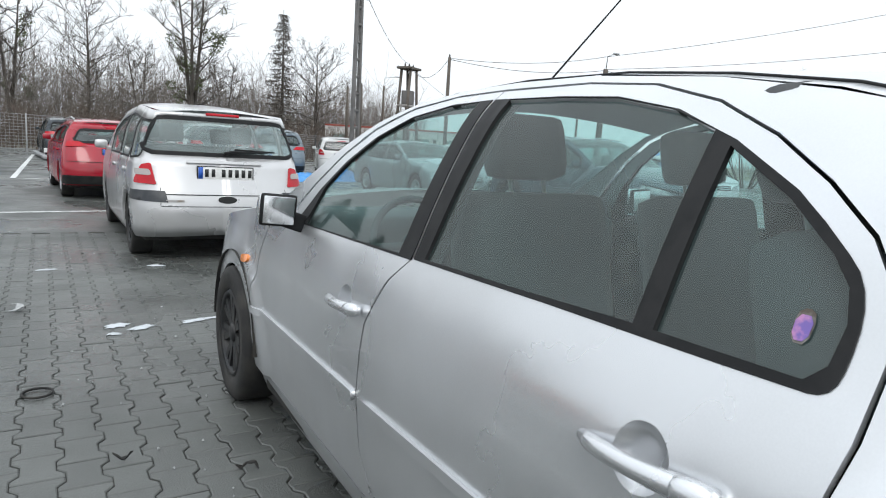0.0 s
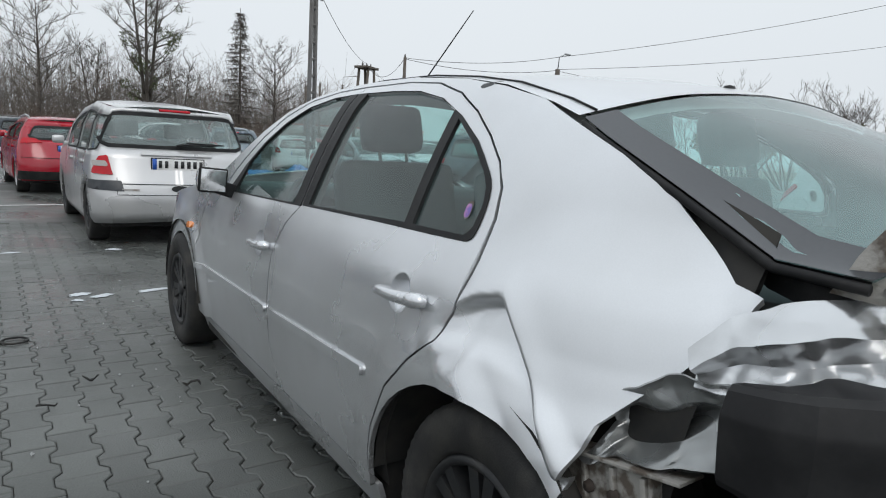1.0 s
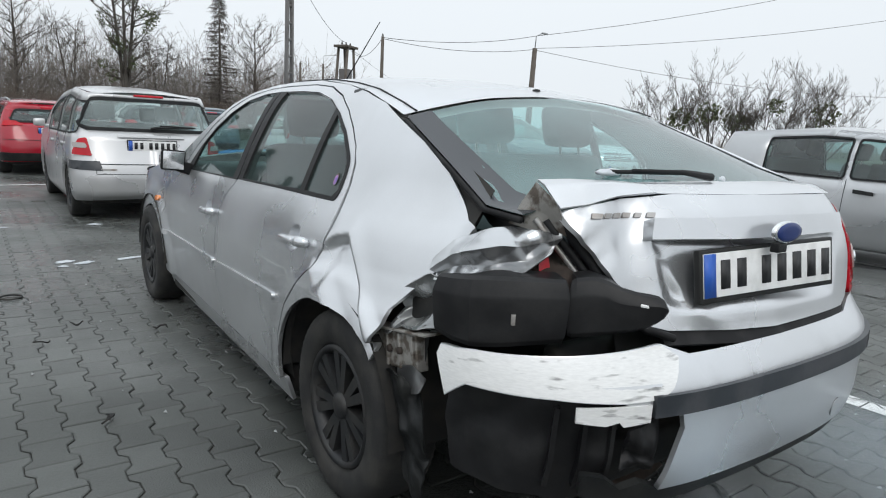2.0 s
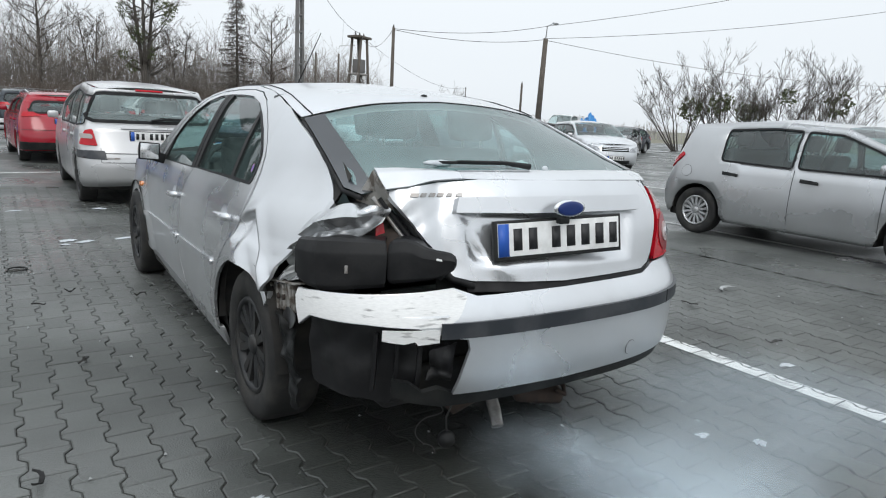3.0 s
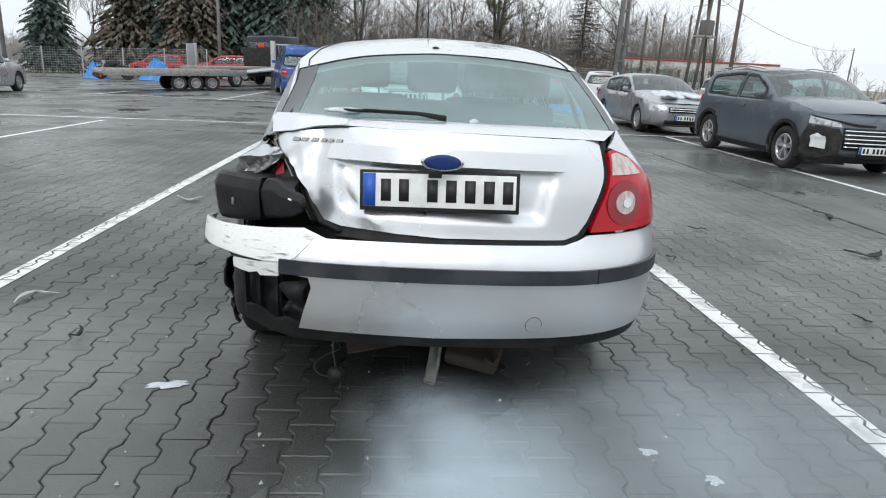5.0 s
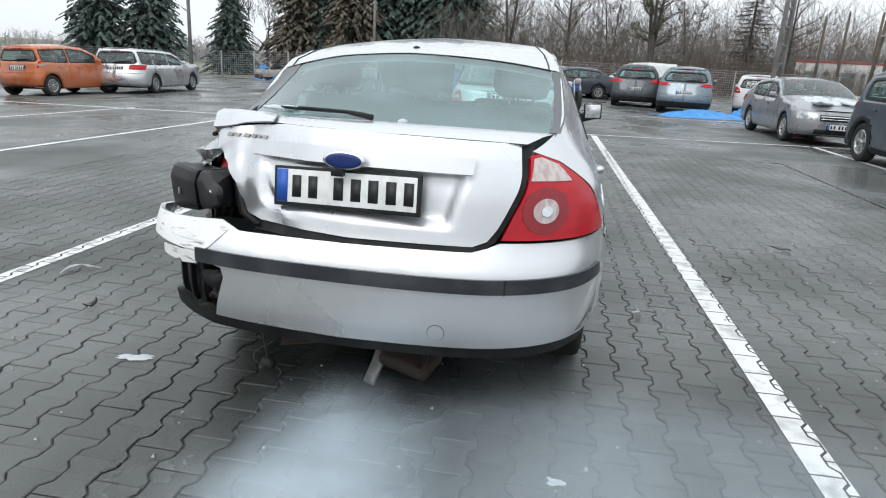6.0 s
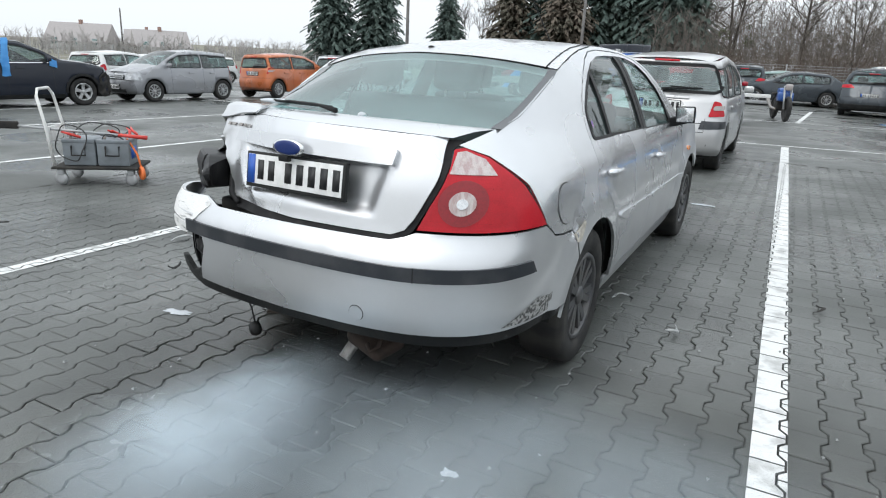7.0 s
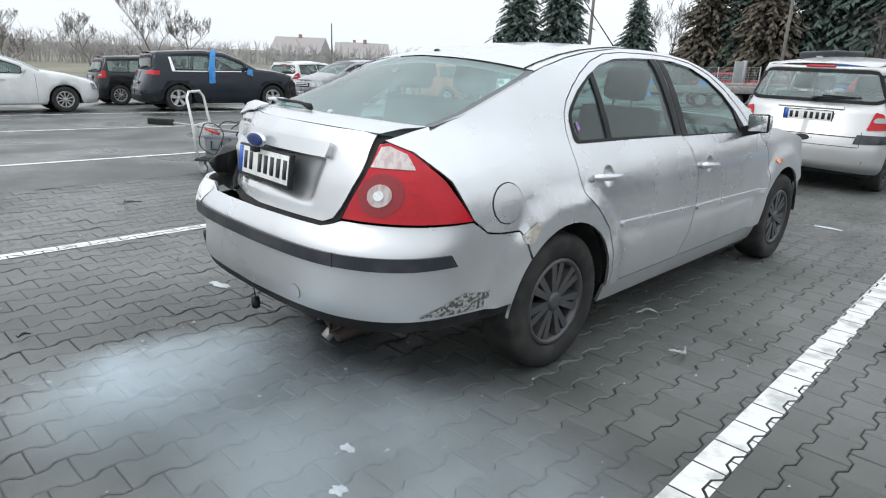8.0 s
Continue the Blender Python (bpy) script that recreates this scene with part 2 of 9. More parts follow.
def tube(points, radii, sides=6, cap=True):
    """A round bar along points."""
    pts = [Vector(p) for p in points]
    if isinstance(radii, (int, float)):
        radii = [radii] * len(pts)
    v, f = [], []
    up = Vector((0.13, 0.27, 0.95))
    for i, p in enumerate(pts):
        d = (pts[min(i + 1, len(pts) - 1)] - pts[max(i - 1, 0)]).normalized()
        a = d.cross(up)
        if a.length < 0.05:
            a = d.cross(Vector((1, 0, 0)))
        a.normalize()
        b = d.cross(a)
        for s in range(sides):
            w = 2 * math.pi * s / sides
            v.append(p + (a * math.cos(w) + b * math.sin(w)) * radii[i])
    for i in range(len(pts) - 1):
        for s in range(sides):
            t = (s + 1) % sides
            f.append((i * sides + s, i * sides + t, (i + 1) * sides + t, (i + 1) * sides + s))
    if cap:
        f.append(tuple(range(sides - 1, -1, -1)))
        f.append(tuple((len(pts) - 1) * sides + s for s in range(sides)))
    return v, f


def merged(*pieces):
    v, f = [], []
    for pv, pf in pieces:
        k = len(v)
        v += [tuple(p) for p in pv]
        f += [tuple(i + k for i in q) for q in pf]
    return v, f


def inside(poly, pts):
    """Which of the points lie inside the polygon."""
    poly, pts = np.asarray(poly), np.asarray(pts)
    x, y = pts[:, 0], pts[:, 1]
    res = np.zeros(len(pts), bool)
    x0, y0 = poly[-1]
    for x1, y1 in poly:
        if y0 != y1:
            res ^= ((y0 > y) != (y1 > y)) & (x < (x1 - x0) * (y - y0) / (y1 - y0) + x0)
        x0, y0 = x1, y1
    return res


def dense(loop, step):
    out = []
    for i, p in enumerate(loop):
        q = loop[(i + 1) % len(loop)]
        k = max(1, int(math.ceil(math.hypot(q[0] - p[0], q[1] - p[1]) / step)))
        out += [(p[0] + (q[0] - p[0]) * j / k, p[1] + (q[1] - p[1]) * j / k) for j in range(k)]
    return out


def rounded(loop, times=2):
    for _ in range(times):
        out = []
        for i, p in enumerate(loop):
            q = loop[(i + 1) % len(loop)]
            out += [(0.75 * p[0] + 0.25 * q[0], 0.75 * p[1] + 0.25 * q[1]), (0.25 * p[0] + 0.75 * q[0], 0.25 * p[1] + 0.75 * q[1])]
        loop = out
    return loop


def spread(loop, d):
    """The loop moved outwards by d (inwards if negative)."""
    n = len(loop)
    area = sum(loop[i][0] * loop[(i + 1) % n][1] - loop[(i + 1) % n][0] * loop[i][1] for i in range(n))
    s = 1 if area > 0 else -1
    out = []
    for i in range(n):
        a, p, b = loop[i - 1], loop[i], loop[(i + 1) % n]
        e1, e2 = Vector((p[0] - a[0], p[1] - a[1])), Vector((b[0] - p[0], b[1] - p[1]))
        if e1.length < 1e-6 or e2.length < 1e-6:
            out.append(p)
            continue
        e1.normalize(), e2.normalize()
        nn = Vector((e1.y + e2.y, -e1.x - e2.x))
        nn = nn.normalized() if nn.length > 1e-6 else Vector((e1.y, -e1.x))
        k = max(0.45, nn.dot(Vector((e1.y, -e1.x))))
        out.append((p[0] + s * nn.x * d / k, p[1] + s * nn.y * d / k))
    return out


class Shell:
    """A car's outer skin: u runs round it at one height from the middle of the tail (0), + to the right, to the nose; z is the height."""

    def __init__(self, zw, xw, zr, yr, zf, yf, yc_r, yc_f, n_r=3.4, n_f=3.0, trim=None):
        self.zw, self.xw, self.zr, self.yr, self.zf, self.yf = zw, xw, zr, yr, zf, yf
        self.yc_r, self.yc_f, self.n_r, self.n_f, self.trim, self.settle = yc_r, yc_f, n_r, n_f, trim, None
        phi = np.linspace(0, math.pi / 2, 60)
        w, lr, lf = max(xw), yc_r - min(yr), max(yf) - yc_f
        self.ar, self.br = np.sin(phi) ** (2 / n_r), np.cos(phi) ** (2 / n_r)
        self.af, self.bf = np.cos(phi) ** (2 / n_f), np.sin(phi) ** (2 / n_f)
        arc = lambda x, y: np.concatenate([[0], np.cumsum(np.hypot(np.diff(x), np.diff(y)))])
        self.u_r = arc(self.ar * w, self.br * lr)
        self.u1 = self.u_r[-1]
        self.u2 = self.u1 + yc_f - yc_r
        self.u_f = self.u2 + arc(self.af * w, self.bf * lf)
        self.u3 = self.u_f[-1]

    def width(self, z):
        return np.interp(z, self.zw, self.xw)

    def points(self, uz):
        uz = np.asarray(uz, float)
        u, z = np.abs(uz[:, 0]), uz[:, 1]
        w = self.width(z)
        lr, lf = self.yc_r - np.interp(z, self.zr, self.yr), np.interp(z, self.zf, self.yf) - self.yc_f
        a = np.where(u < self.u1, np.interp(u, self.u_r, self.ar), np.where(u > self.u2, np.interp(u, self.u_f, self.af), 1.0))
        y = np.where(u < self.u1, self.yc_r - lr * np.interp(u, self.u_r, self.br),
                     np.where(u > self.u2, self.yc_f + lf * np.interp(u, self.u_f, self.bf), self.yc_r + u - self.u1))
        if self.trim:
            a = a * self.trim(y, z)
        return np.stack([np.where(uz[:, 0] < 0, -1, 1) * a * w, y, z], 1)

    def normals(self, uz):
        uz = np.asarray(uz, float)
        e = 0.004
        du = self.points(uz + [e, 0]) - self.points(uz - [e, 0])
        dz = self.points(uz + [0, e]) - self.points(uz - [0, e])
        n = np.cross(du, dz)
        return n / np.maximum(np.linalg.norm(n, axis=1, keepdims=True), 1e-9)

    def uy(self, y, z):
        """u on the right side where the skin at height z has this y."""
        if y < self.yc_r:
            b = (self.yc_r - y) / (self.yc_r - np.interp(z, self.zr, self.yr))
            return float(np.interp(min(b, 1.0), self.br[::-1], self.u_r[::-1]))
        if y > self.yc_f:
            b = (y - self.yc_f) / (np.interp(z, self.zf, self.yf) - self.yc_f)
            return float(np.interp(min(b, 1.0), self.bf, self.u_f))
        return self.u1 + y - self.yc_r

    def side(self, loop, s=1):
        return [(s * self.uy(y, z), z) for y, z in loop]

    def tail(self, loop):
        return [(math.copysign(float(np.interp(min(abs(x) / self.width(z), 1.0), self.ar, self.u_r)), x), z) for x, z in loop]

    def nose(self, loop, s=1):
        return [(s * float(np.interp(-min(abs(x) / self.width(z), 1.0), -self.af, self.u_f)), z) for x, z in loop]


def skin(shell, loop, holes=(), off=0.0, depth=0.014, step=0.05, warp=None):
    """Verts and faces of a sheet that lies on a shell within a loop of (u, z), with a folded rim."""
    from mathutils.geometry import delaunay_2d_cdt
    loops = [dense(loop, step * 0.6)] + [dense(h, step * 0.6) for h in holes]
    pts, edges, bounds = [], [], []
    for lp in loops:
        k = len(pts)
        pts += lp
        edges += [(k + i, k + (i + 1) % len(lp)) for i in range(len(lp))]
        bounds.append((k, len(lp)))
    b = np.asarray(pts)
    lo, hi = b.min(0), b.max(0)
    gx, gz = np.meshgrid(np.arange(lo[0] + step / 2, hi[0], step), np.arange(lo[1] + step / 2, hi[1], step))
    g = np.stack([gx.ravel(), gz.ravel()], 1)
    if len(g):
        ok = inside(loops[0], g)
        for h in loops[1:]:
            ok &= ~inside(h, g)
        g = g[ok]
        if len(g):
            near = np.min(np.hypot(g[:, None, 0] - b[None, :, 0], g[:, None, 1] - b[None, :, 1]), axis=1)
            pts += [tuple(p) for p in g[near > step * 0.4]]
    res = delaunay_2d_cdt([Vector(p) for p in pts], edges, [], 0, 1e-6)
    uz = np.asarray([tuple(v) for v in res[0]])
    tri = np.asarray([f for f in res[2] if len(f) == 3])
    cen = uz[tri].mean(1)
    ok = inside(loops[0], cen)
    for h in loops[1:]:
        ok &= ~inside(h, cen)
    tri = tri[ok]
    p0, p1, p2 = uz[tri[:, 0]], uz[tri[:, 1]], uz[tri[:, 2]]
    area = (p1[:, 0] - p0[:, 0]) * (p2[:, 1] - p0[:, 1]) - (p2[:, 0] - p0[:, 0]) * (p1[:, 1] - p0[:, 1])
    tri[area < 0] = tri[area < 0][:, ::-1]
    tri = tri[np.abs(area) > 1e-10]
    nor = shell.normals(uz)
    out = shell.points(uz) + nor * off
    if warp:
        out = warp(out)
    if shell.settle:
        out = shell.settle(out)
    verts, faces = [tuple(p) for p in out], [tuple(t) for t in tri]
    if depth:
        count = {}
        for t in tri:
            for i in range(3):
                e = (int(t[i]), int(t[(i + 1) % 3]))
                count[tuple(sorted(e))] = None if tuple(sorted(e)) in count else e
        inner = shell.points(uz) + nor * (off - depth)
        if warp:
            inner = warp(inner)
        if shell.settle:
            inner = shell.settle(inner)
        at = {}

        def idx(i, which):
            if (i, which) not in at:
                at[(i, which)] = len(verts)
                verts.append(tuple((out if which == 0 else inner)[i]))
            return at[(i, which)]

        for e in count.values():
            if e:
                faces.append((idx(e[1], 0), idx(e[0], 0), idx(e[0], 1), idx(e[1], 1)))
    return verts, faces


def panel(name, shell, loop, material, parent, holes=(), off=0.0, depth=0.014, step=0.05, warp=None, label=""):
    v, f = skin(shell, loop, holes, off, depth, step, warp)
    return mesh_part(name, v, f, material, parent, label, even=True)


def across(edge, nx=14):
    """Verts and faces of a sheet spanned between an edge on the right, points (x, y, z, crown, bow), and its mirror image."""
    v, f = [], []
    for x, y, z, crown, bow in edge:
        for i in range(nx + 1):
            k = -1 + 2 * i / nx
            c = 1 - abs(k) ** 2.4
            v.append((k * x, y + bow * c, z + crown * c))
    front_first = edge[0][1] > edge[-1][1]
    for j in range(len(edge) - 1):
        for i in range(nx):
            a = j * (nx + 1) + i
            q = (a, a + nx + 1, a + nx + 2, a + 1)
            f.append(q if front_first else q[::-1])
    return v, f


def doubled(v, f, d):
    """The sheet with a second one d behind it and its border closed."""
    me = bpy.data.meshes.new("tmp")
    me.from_pydata(v, [], f)
    bm = bmesh.new()
    bm.from_mesh(me)
    bpy.data.meshes.remove(me)
    bm.normal_update()
    bmesh.ops.solidify(bm, geom=bm.faces[:], thickness=d)
    return bm


def wheel(parent, x, y, z, r, width, side, style, cover, steer=0.0, tread=False):
    """A wheel: tyre and rim with spokes; side +1: its face looks to +x."""
    m = pose(x, y, z, 0, steer, 0) @ pose(0, 0, 0, 0, 0, 0 if side > 0 else 180)
    w = width / 2
    rim = r * 0.635
    prof = [(rim, -w * 0.8), (rim * 1.05, -w), (r * 0.86, -w * 1.02), (r * 0.955, -w * 0.95), (r * 0.99, -w * 0.78), (r, -w * 0.4), (r, 0), (r, w * 0.4), (r * 0.99, w * 0.78),
            (r * 0.955, w * 0.95), (r * 0.86, w * 1.02), (rim * 1.05, w * 0.97), (rim, w * 0.8)]
    n = 120 if tread else 40
    v, f = lathe(prof, n)
    if tread:
        k = len(prof)
        for i in range(n):
            for p in range(3, 10):
                if (i + (p > 6)) % 2:
                    a = v[i * k + p]
                    v[i * k + p] = (a[0], a[1] * 0.982, a[2] * 0.982)
    place = lambda vv: [tuple(m @ Vector(q)) for q in vv]
    rv, rf = lathe([(rim * 1.02, w * 0.80), (rim * 0.97, w * 0.98), (rim * 0.90, w * 0.90), (rim * 0.86, w * 0.55), (rim * 0.84, -w * 0.6)], 48)
    blades = []
    count, wide, pairs = style
    for i in range(count):
        a0 = 2 * math.pi * i / count
        for da in ((-pairs, pairs) if pairs else (0,)):
            t = Matrix.Rotation(a0 + da, 4, "X")
            h = wide
            q = [(w * 0.78, -h * 0.8, rim * 0.12), (w * 0.78, h * 0.8, rim * 0.12), (w * 0.86, h * 1.25, rim * 0.93), (w * 0.86, -h * 1.25, rim * 0.93)]
            q += [(w * 0.45, b * 1.2, c) for _, b, c in q]
            blades.append(([tuple(t @ Vector(e)) for e in q], [(0, 1, 2, 3), (0, 4, 5, 1), (1, 5, 6, 2), (2, 6, 7, 3), (3, 7, 4, 0)]))
    body = mesh_part("wheel", place(rv), rf, cover, parent)
    mesh_part("tyre", place(v), f, TYRE, body)
    if tread:
        for bv, bf in blades:
            mesh_part("spoke", place(bv), bf, cover, body, smooth=False)
    else:
        bv, bf = merged(*blades)
        mesh_part("spokes", place(bv), bf, cover, body, smooth=False)["kind"] = "stuff"
    hv, hf = lathe([(rim * 0.22, w * 0.55), (rim * 0.22, w * 0.84), (rim * 0.15, w * 0.92), (0.0001, w * 0.92)], 24)
    mesh_part("hub_cap", place(hv), hf, cover, body)
    dv, df = lathe([(rim * 0.88, 0.0), (0.001, 0.0)], 32)
    mesh_part("brake_disc", place(dv), df, DARK, body)
    return body


def seat(parent, x, y, z, w=0.48, wide=False, shade=INTERIOR, rests=1):
    """A car seat with its back and head restraints, x, y, z: the middle of the cushion's rear edge."""
    bm = boxed(x - w / 2, x + w / 2, y, y + 0.48, z - 0.12, z + 0.05, 0.04)
    part("seat_cushion", bm, shade, parent)
    t = pose(x, y + 0.02, z, -14, 0, 0)
    part("seat_back", boxed(-w / 2, w / 2, -0.12, 0.02, -0.02, 0.60, 0.05, t), shade, parent)
    for i in range(rests):
        hx = 0 if rests == 1 else (i - (rests - 1) / 2) * w / rests * 1.15
        part("headrest", boxed(hx - 0.13, hx + 0.13, -0.10, 0.0, 0.64, 0.83, 0.045, t), shade, parent)
        for px in (-0.06, 0.06):
            mesh_part("headrest_post", *tube([t @ Vector((hx + px, -0.05, 0.56)), t @ Vector((hx + px, -0.05, 0.68))], 0.007), STEEL, parent)


def number_plate(parent, m, chars, w=0.52, h=0.114, small=False):
    """A number plate at pose m (x right, y out of the face towards -y, z up); its signs are plain bars."""
    holder = part("plate_holder", boxed(-w / 2 - 0.012, w / 2 + 0.012, -0.008, 0.012, -h / 2 - 0.014, h / 2 + 0.010, 0.004, m), BLACK, parent)
    part("number_plate", boxed(-w / 2, w / 2, -0.0105, -0.004, -h / 2, h / 2, 0.0015, m), PLATE, holder)
    part("blue_band", boxed(-w / 2 + 0.001, -w / 2 + 0.043, -0.0125, -0.0085, -h / 2 + 0.001, h / 2 - 0.001, 0, m), PLATE_BLUE, holder)
    x = -w / 2 + 0.062
    for wide, gap in chars:
        part("sign_bar", boxed(x, x + wide, -0.0125, -0.0085, -h * 0.33, h * 0.33, 0, m), INK, holder)
        x += wide + gap
    return holder


SIGNS = [(0.034, 0.028), (0.034, 0.062), (0.036, 0.028), (0.036, 0.028), (0.036, 0.028), (0.036, 0.028), (0.034, 0.0)]


# ---- ground ----
def ground_material(name, joints):
    m = mat(name, (0.114, 0.120, 0.114), rough=0.42, spot=(0.055, 0.059, 0.055), spot_scale=0.8, spot_amount=0.85, grain=0.16, grain_scale=90,
            bump=0.0025, bump_scale=140, rough_var=0.24, rand=0.12 if joints else 0.0, lo=0.38, hi=0.66)
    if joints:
        # melt water run from the wreck, plus shade under it, darkening the paver colour
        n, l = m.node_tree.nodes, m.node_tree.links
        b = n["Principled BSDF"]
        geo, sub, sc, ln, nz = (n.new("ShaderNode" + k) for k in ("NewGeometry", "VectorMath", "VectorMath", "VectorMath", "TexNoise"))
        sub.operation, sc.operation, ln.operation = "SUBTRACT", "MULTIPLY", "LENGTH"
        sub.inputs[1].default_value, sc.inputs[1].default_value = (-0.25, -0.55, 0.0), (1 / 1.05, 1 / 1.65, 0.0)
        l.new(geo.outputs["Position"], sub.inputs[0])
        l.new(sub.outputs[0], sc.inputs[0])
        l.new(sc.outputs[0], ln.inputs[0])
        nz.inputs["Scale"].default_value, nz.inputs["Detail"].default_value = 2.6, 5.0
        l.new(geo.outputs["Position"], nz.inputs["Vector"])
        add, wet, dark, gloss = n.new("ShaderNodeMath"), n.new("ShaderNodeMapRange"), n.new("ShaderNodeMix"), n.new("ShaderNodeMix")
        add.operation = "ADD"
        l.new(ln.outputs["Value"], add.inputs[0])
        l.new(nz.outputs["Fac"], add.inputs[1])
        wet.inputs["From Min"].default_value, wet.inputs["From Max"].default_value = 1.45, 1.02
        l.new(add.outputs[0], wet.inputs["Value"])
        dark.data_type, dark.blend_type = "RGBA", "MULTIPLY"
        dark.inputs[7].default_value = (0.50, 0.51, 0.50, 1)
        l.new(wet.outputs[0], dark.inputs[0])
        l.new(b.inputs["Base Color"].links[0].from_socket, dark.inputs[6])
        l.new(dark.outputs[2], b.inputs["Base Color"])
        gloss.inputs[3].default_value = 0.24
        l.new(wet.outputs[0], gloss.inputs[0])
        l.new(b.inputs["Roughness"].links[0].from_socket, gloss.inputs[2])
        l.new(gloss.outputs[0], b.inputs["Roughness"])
    return m


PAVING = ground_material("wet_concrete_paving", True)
APRON = ground_material("far_paving", False)
GRASS = mat("dry_field", (0.17, 0.165, 0.12), rough=0.95, spot=(0.24, 0.22, 0.18), spot_scale=0.15, spot_amount=0.7, grain=0.25, grain_scale=2)
JOINT = mat("joint_sand", (0.045, 0.044, 0.041), rough=0.95, spot=(0.075, 0.07, 0.06), spot_scale=3, spot_amount=0.6)
LINE_PAINT = mat("line_paint", (0.70, 0.71, 0.70), rough=0.55, spot=(0.34, 0.34, 0.33), spot_scale=9, spot_amount=0.75, grain=0.12, lo=0.48, hi=0.66)

# the yard's near stretch is laid with interlocking pavers; X0..X1, Y0..Y1 bound it
X0, X1, Y0, Y1 = -4.5, 4.5, -4.5, 8.5
PITCH, LONG = 0.1425, 0.20


def sheet(name, x0, x1, y0, y1, z, material, hole=None):
    if hole:
        a, b, c, d = hole
        v = [(x0, y0, z), (x1, y0, z), (x1, y1, z), (x0, y1, z), (a, c, z), (b, c, z), (b, d, z), (a, d, z)]
        f = [(0, 1, 5, 4), (1, 2, 6, 5), (2, 3, 7, 6), (3, 0, 4, 7)]
    else:
        v, f = [(x0, y0, z), (x1, y0, z), (x1, y1, z), (x0, y1, z)], [(0, 1, 2, 3)]
    return mesh_part(name, v, f, material, smooth=False)


def strips(xs, y0, y1, drop):
    v = [(x, y, ground_z(x) - drop) for x in xs for y in (y0, y1)]
    return v, [(2 * i, 2 * i + 2, 2 * i + 3, 2 * i + 1) for i in range(len(xs) - 1)]


ground = mesh_part("ground", *strips([-1500, -30, -5, 1500], -1500, 1500, 0.03), GRASS, smooth=False)
tagged(ground, "dry winter grassland reaching to the horizon", "ground", kind="structure")
outer = [(-5, -30, 0), (75, -30, 0), (75, 42, 0), (-5, 42, 0), (X0, Y0, 0), (X1, Y0, 0), (X1, Y1, 0), (X0, Y1, 0)]
yard = mesh_part("pavement", *merged((outer, [(0, 1, 5, 4), (1, 2, 6, 5), (2, 3, 7, 6), (3, 0, 4, 7)]), strips([-45, -30, -5], -30, 42, 0.0)), APRON, smooth=False)
tagged(yard, "wet grey concrete block paving of the car yard", "pavement", kind="structure")
bed = sheet("bedding", X0, X1, Y0, Y1, -0.009, JOINT)
tagged(bed, "dark sand bed in the paving joints", "pavement", kind="structure")

HALF = [(-0.085, -0.1), (-0.085, -0.068), (-0.0575, -0.036), (-0.0575, 0.036), (-0.085, 0.068), (-0.085, 0.1),
        (0.085, 0.1), (0.085, 0.068), (0.0575, 0.036), (0.0575, -0.036), (0.085, -0.068), (0.085, -0.1)]


def paver_shape(dx, dy, rot, lift):
    """A paver's outer ring, its bevelled top ring and faces, set at dx, dy."""
    c, s = math.cos(rot), math.sin(rot)
    ring = spread(HALF, -0.0016)
    top = spread(HALF, -0.0062)
    turn = lambda p, z: (dx + p[0] * c - p[1] * s, dy + p[0] * s + p[1] * c, z + lift)
    v = [turn(p, -0.008) for p in ring] + [turn(p, -0.0035) for p in ring] + [turn(p, 0.0) for p in top]
    n = len(HALF)
    f = []
    for k in (0, n):
        f += [(k + i, k + i + n, k + (i + 1) % n + n, k + (i + 1) % n) for i in range(n)]
    a = 2 * n
    f += [(a, a + 11, a + 10, a + 1), (a + 1, a + 10, a + 9, a + 2), (a + 2, a + 9, a + 8, a + 3), (a + 3, a + 8, a + 7, a + 4), (a + 4, a + 7, a + 6, a + 5)]
    return v, f


paver_rng = random.Random(5)
cells = []
for i in range(int((X1 - X0) / PITCH)):
    for j in range(int((Y1 - Y0) / LONG)):
        cells.append((X0 + PITCH * (i + 0.5), Y0 + LONG * (j + 0.5 + 0.5 * (i % 2)) - 0.05))


def near_stretch(c):
    return -1.5 < c[0] < 2.2 and -2.3 < c[1] < 0.2 and not (-0.9 < c[0] < 0.9 and c[1] > -0.85)


close = [c for c in cells if near_stretch(c)][:300]
rest_v, rest_f = [], []
shut = set(close)
for c in cells:
    if c in shut:
        continue
    v, f = paver_shape(c[0], c[1], paver_rng.gauss(0, 0.006), paver_rng.gauss(0, 0.0012))
    k = len(rest_v)
    rest_v += v
    rest_f += [tuple(q + k for q in g) for g in f]
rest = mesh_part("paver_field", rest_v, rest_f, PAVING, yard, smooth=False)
tagged(rest, "interlocking grey concrete pavers with dark joints", kind="stuff")
pv, pf = paver_shape(0, 0, 0, 0)
pf = [tuple(reversed(q)) for q in pf]
paver_mesh = bpy.data.meshes.new("paver")
paver_mesh.from_pydata(pv, [], pf)
paver_mesh.materials.append(PAVING)
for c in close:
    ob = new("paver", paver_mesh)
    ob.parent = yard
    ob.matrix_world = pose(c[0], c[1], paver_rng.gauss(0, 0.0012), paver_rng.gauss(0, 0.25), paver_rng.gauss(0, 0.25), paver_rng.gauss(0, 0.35))


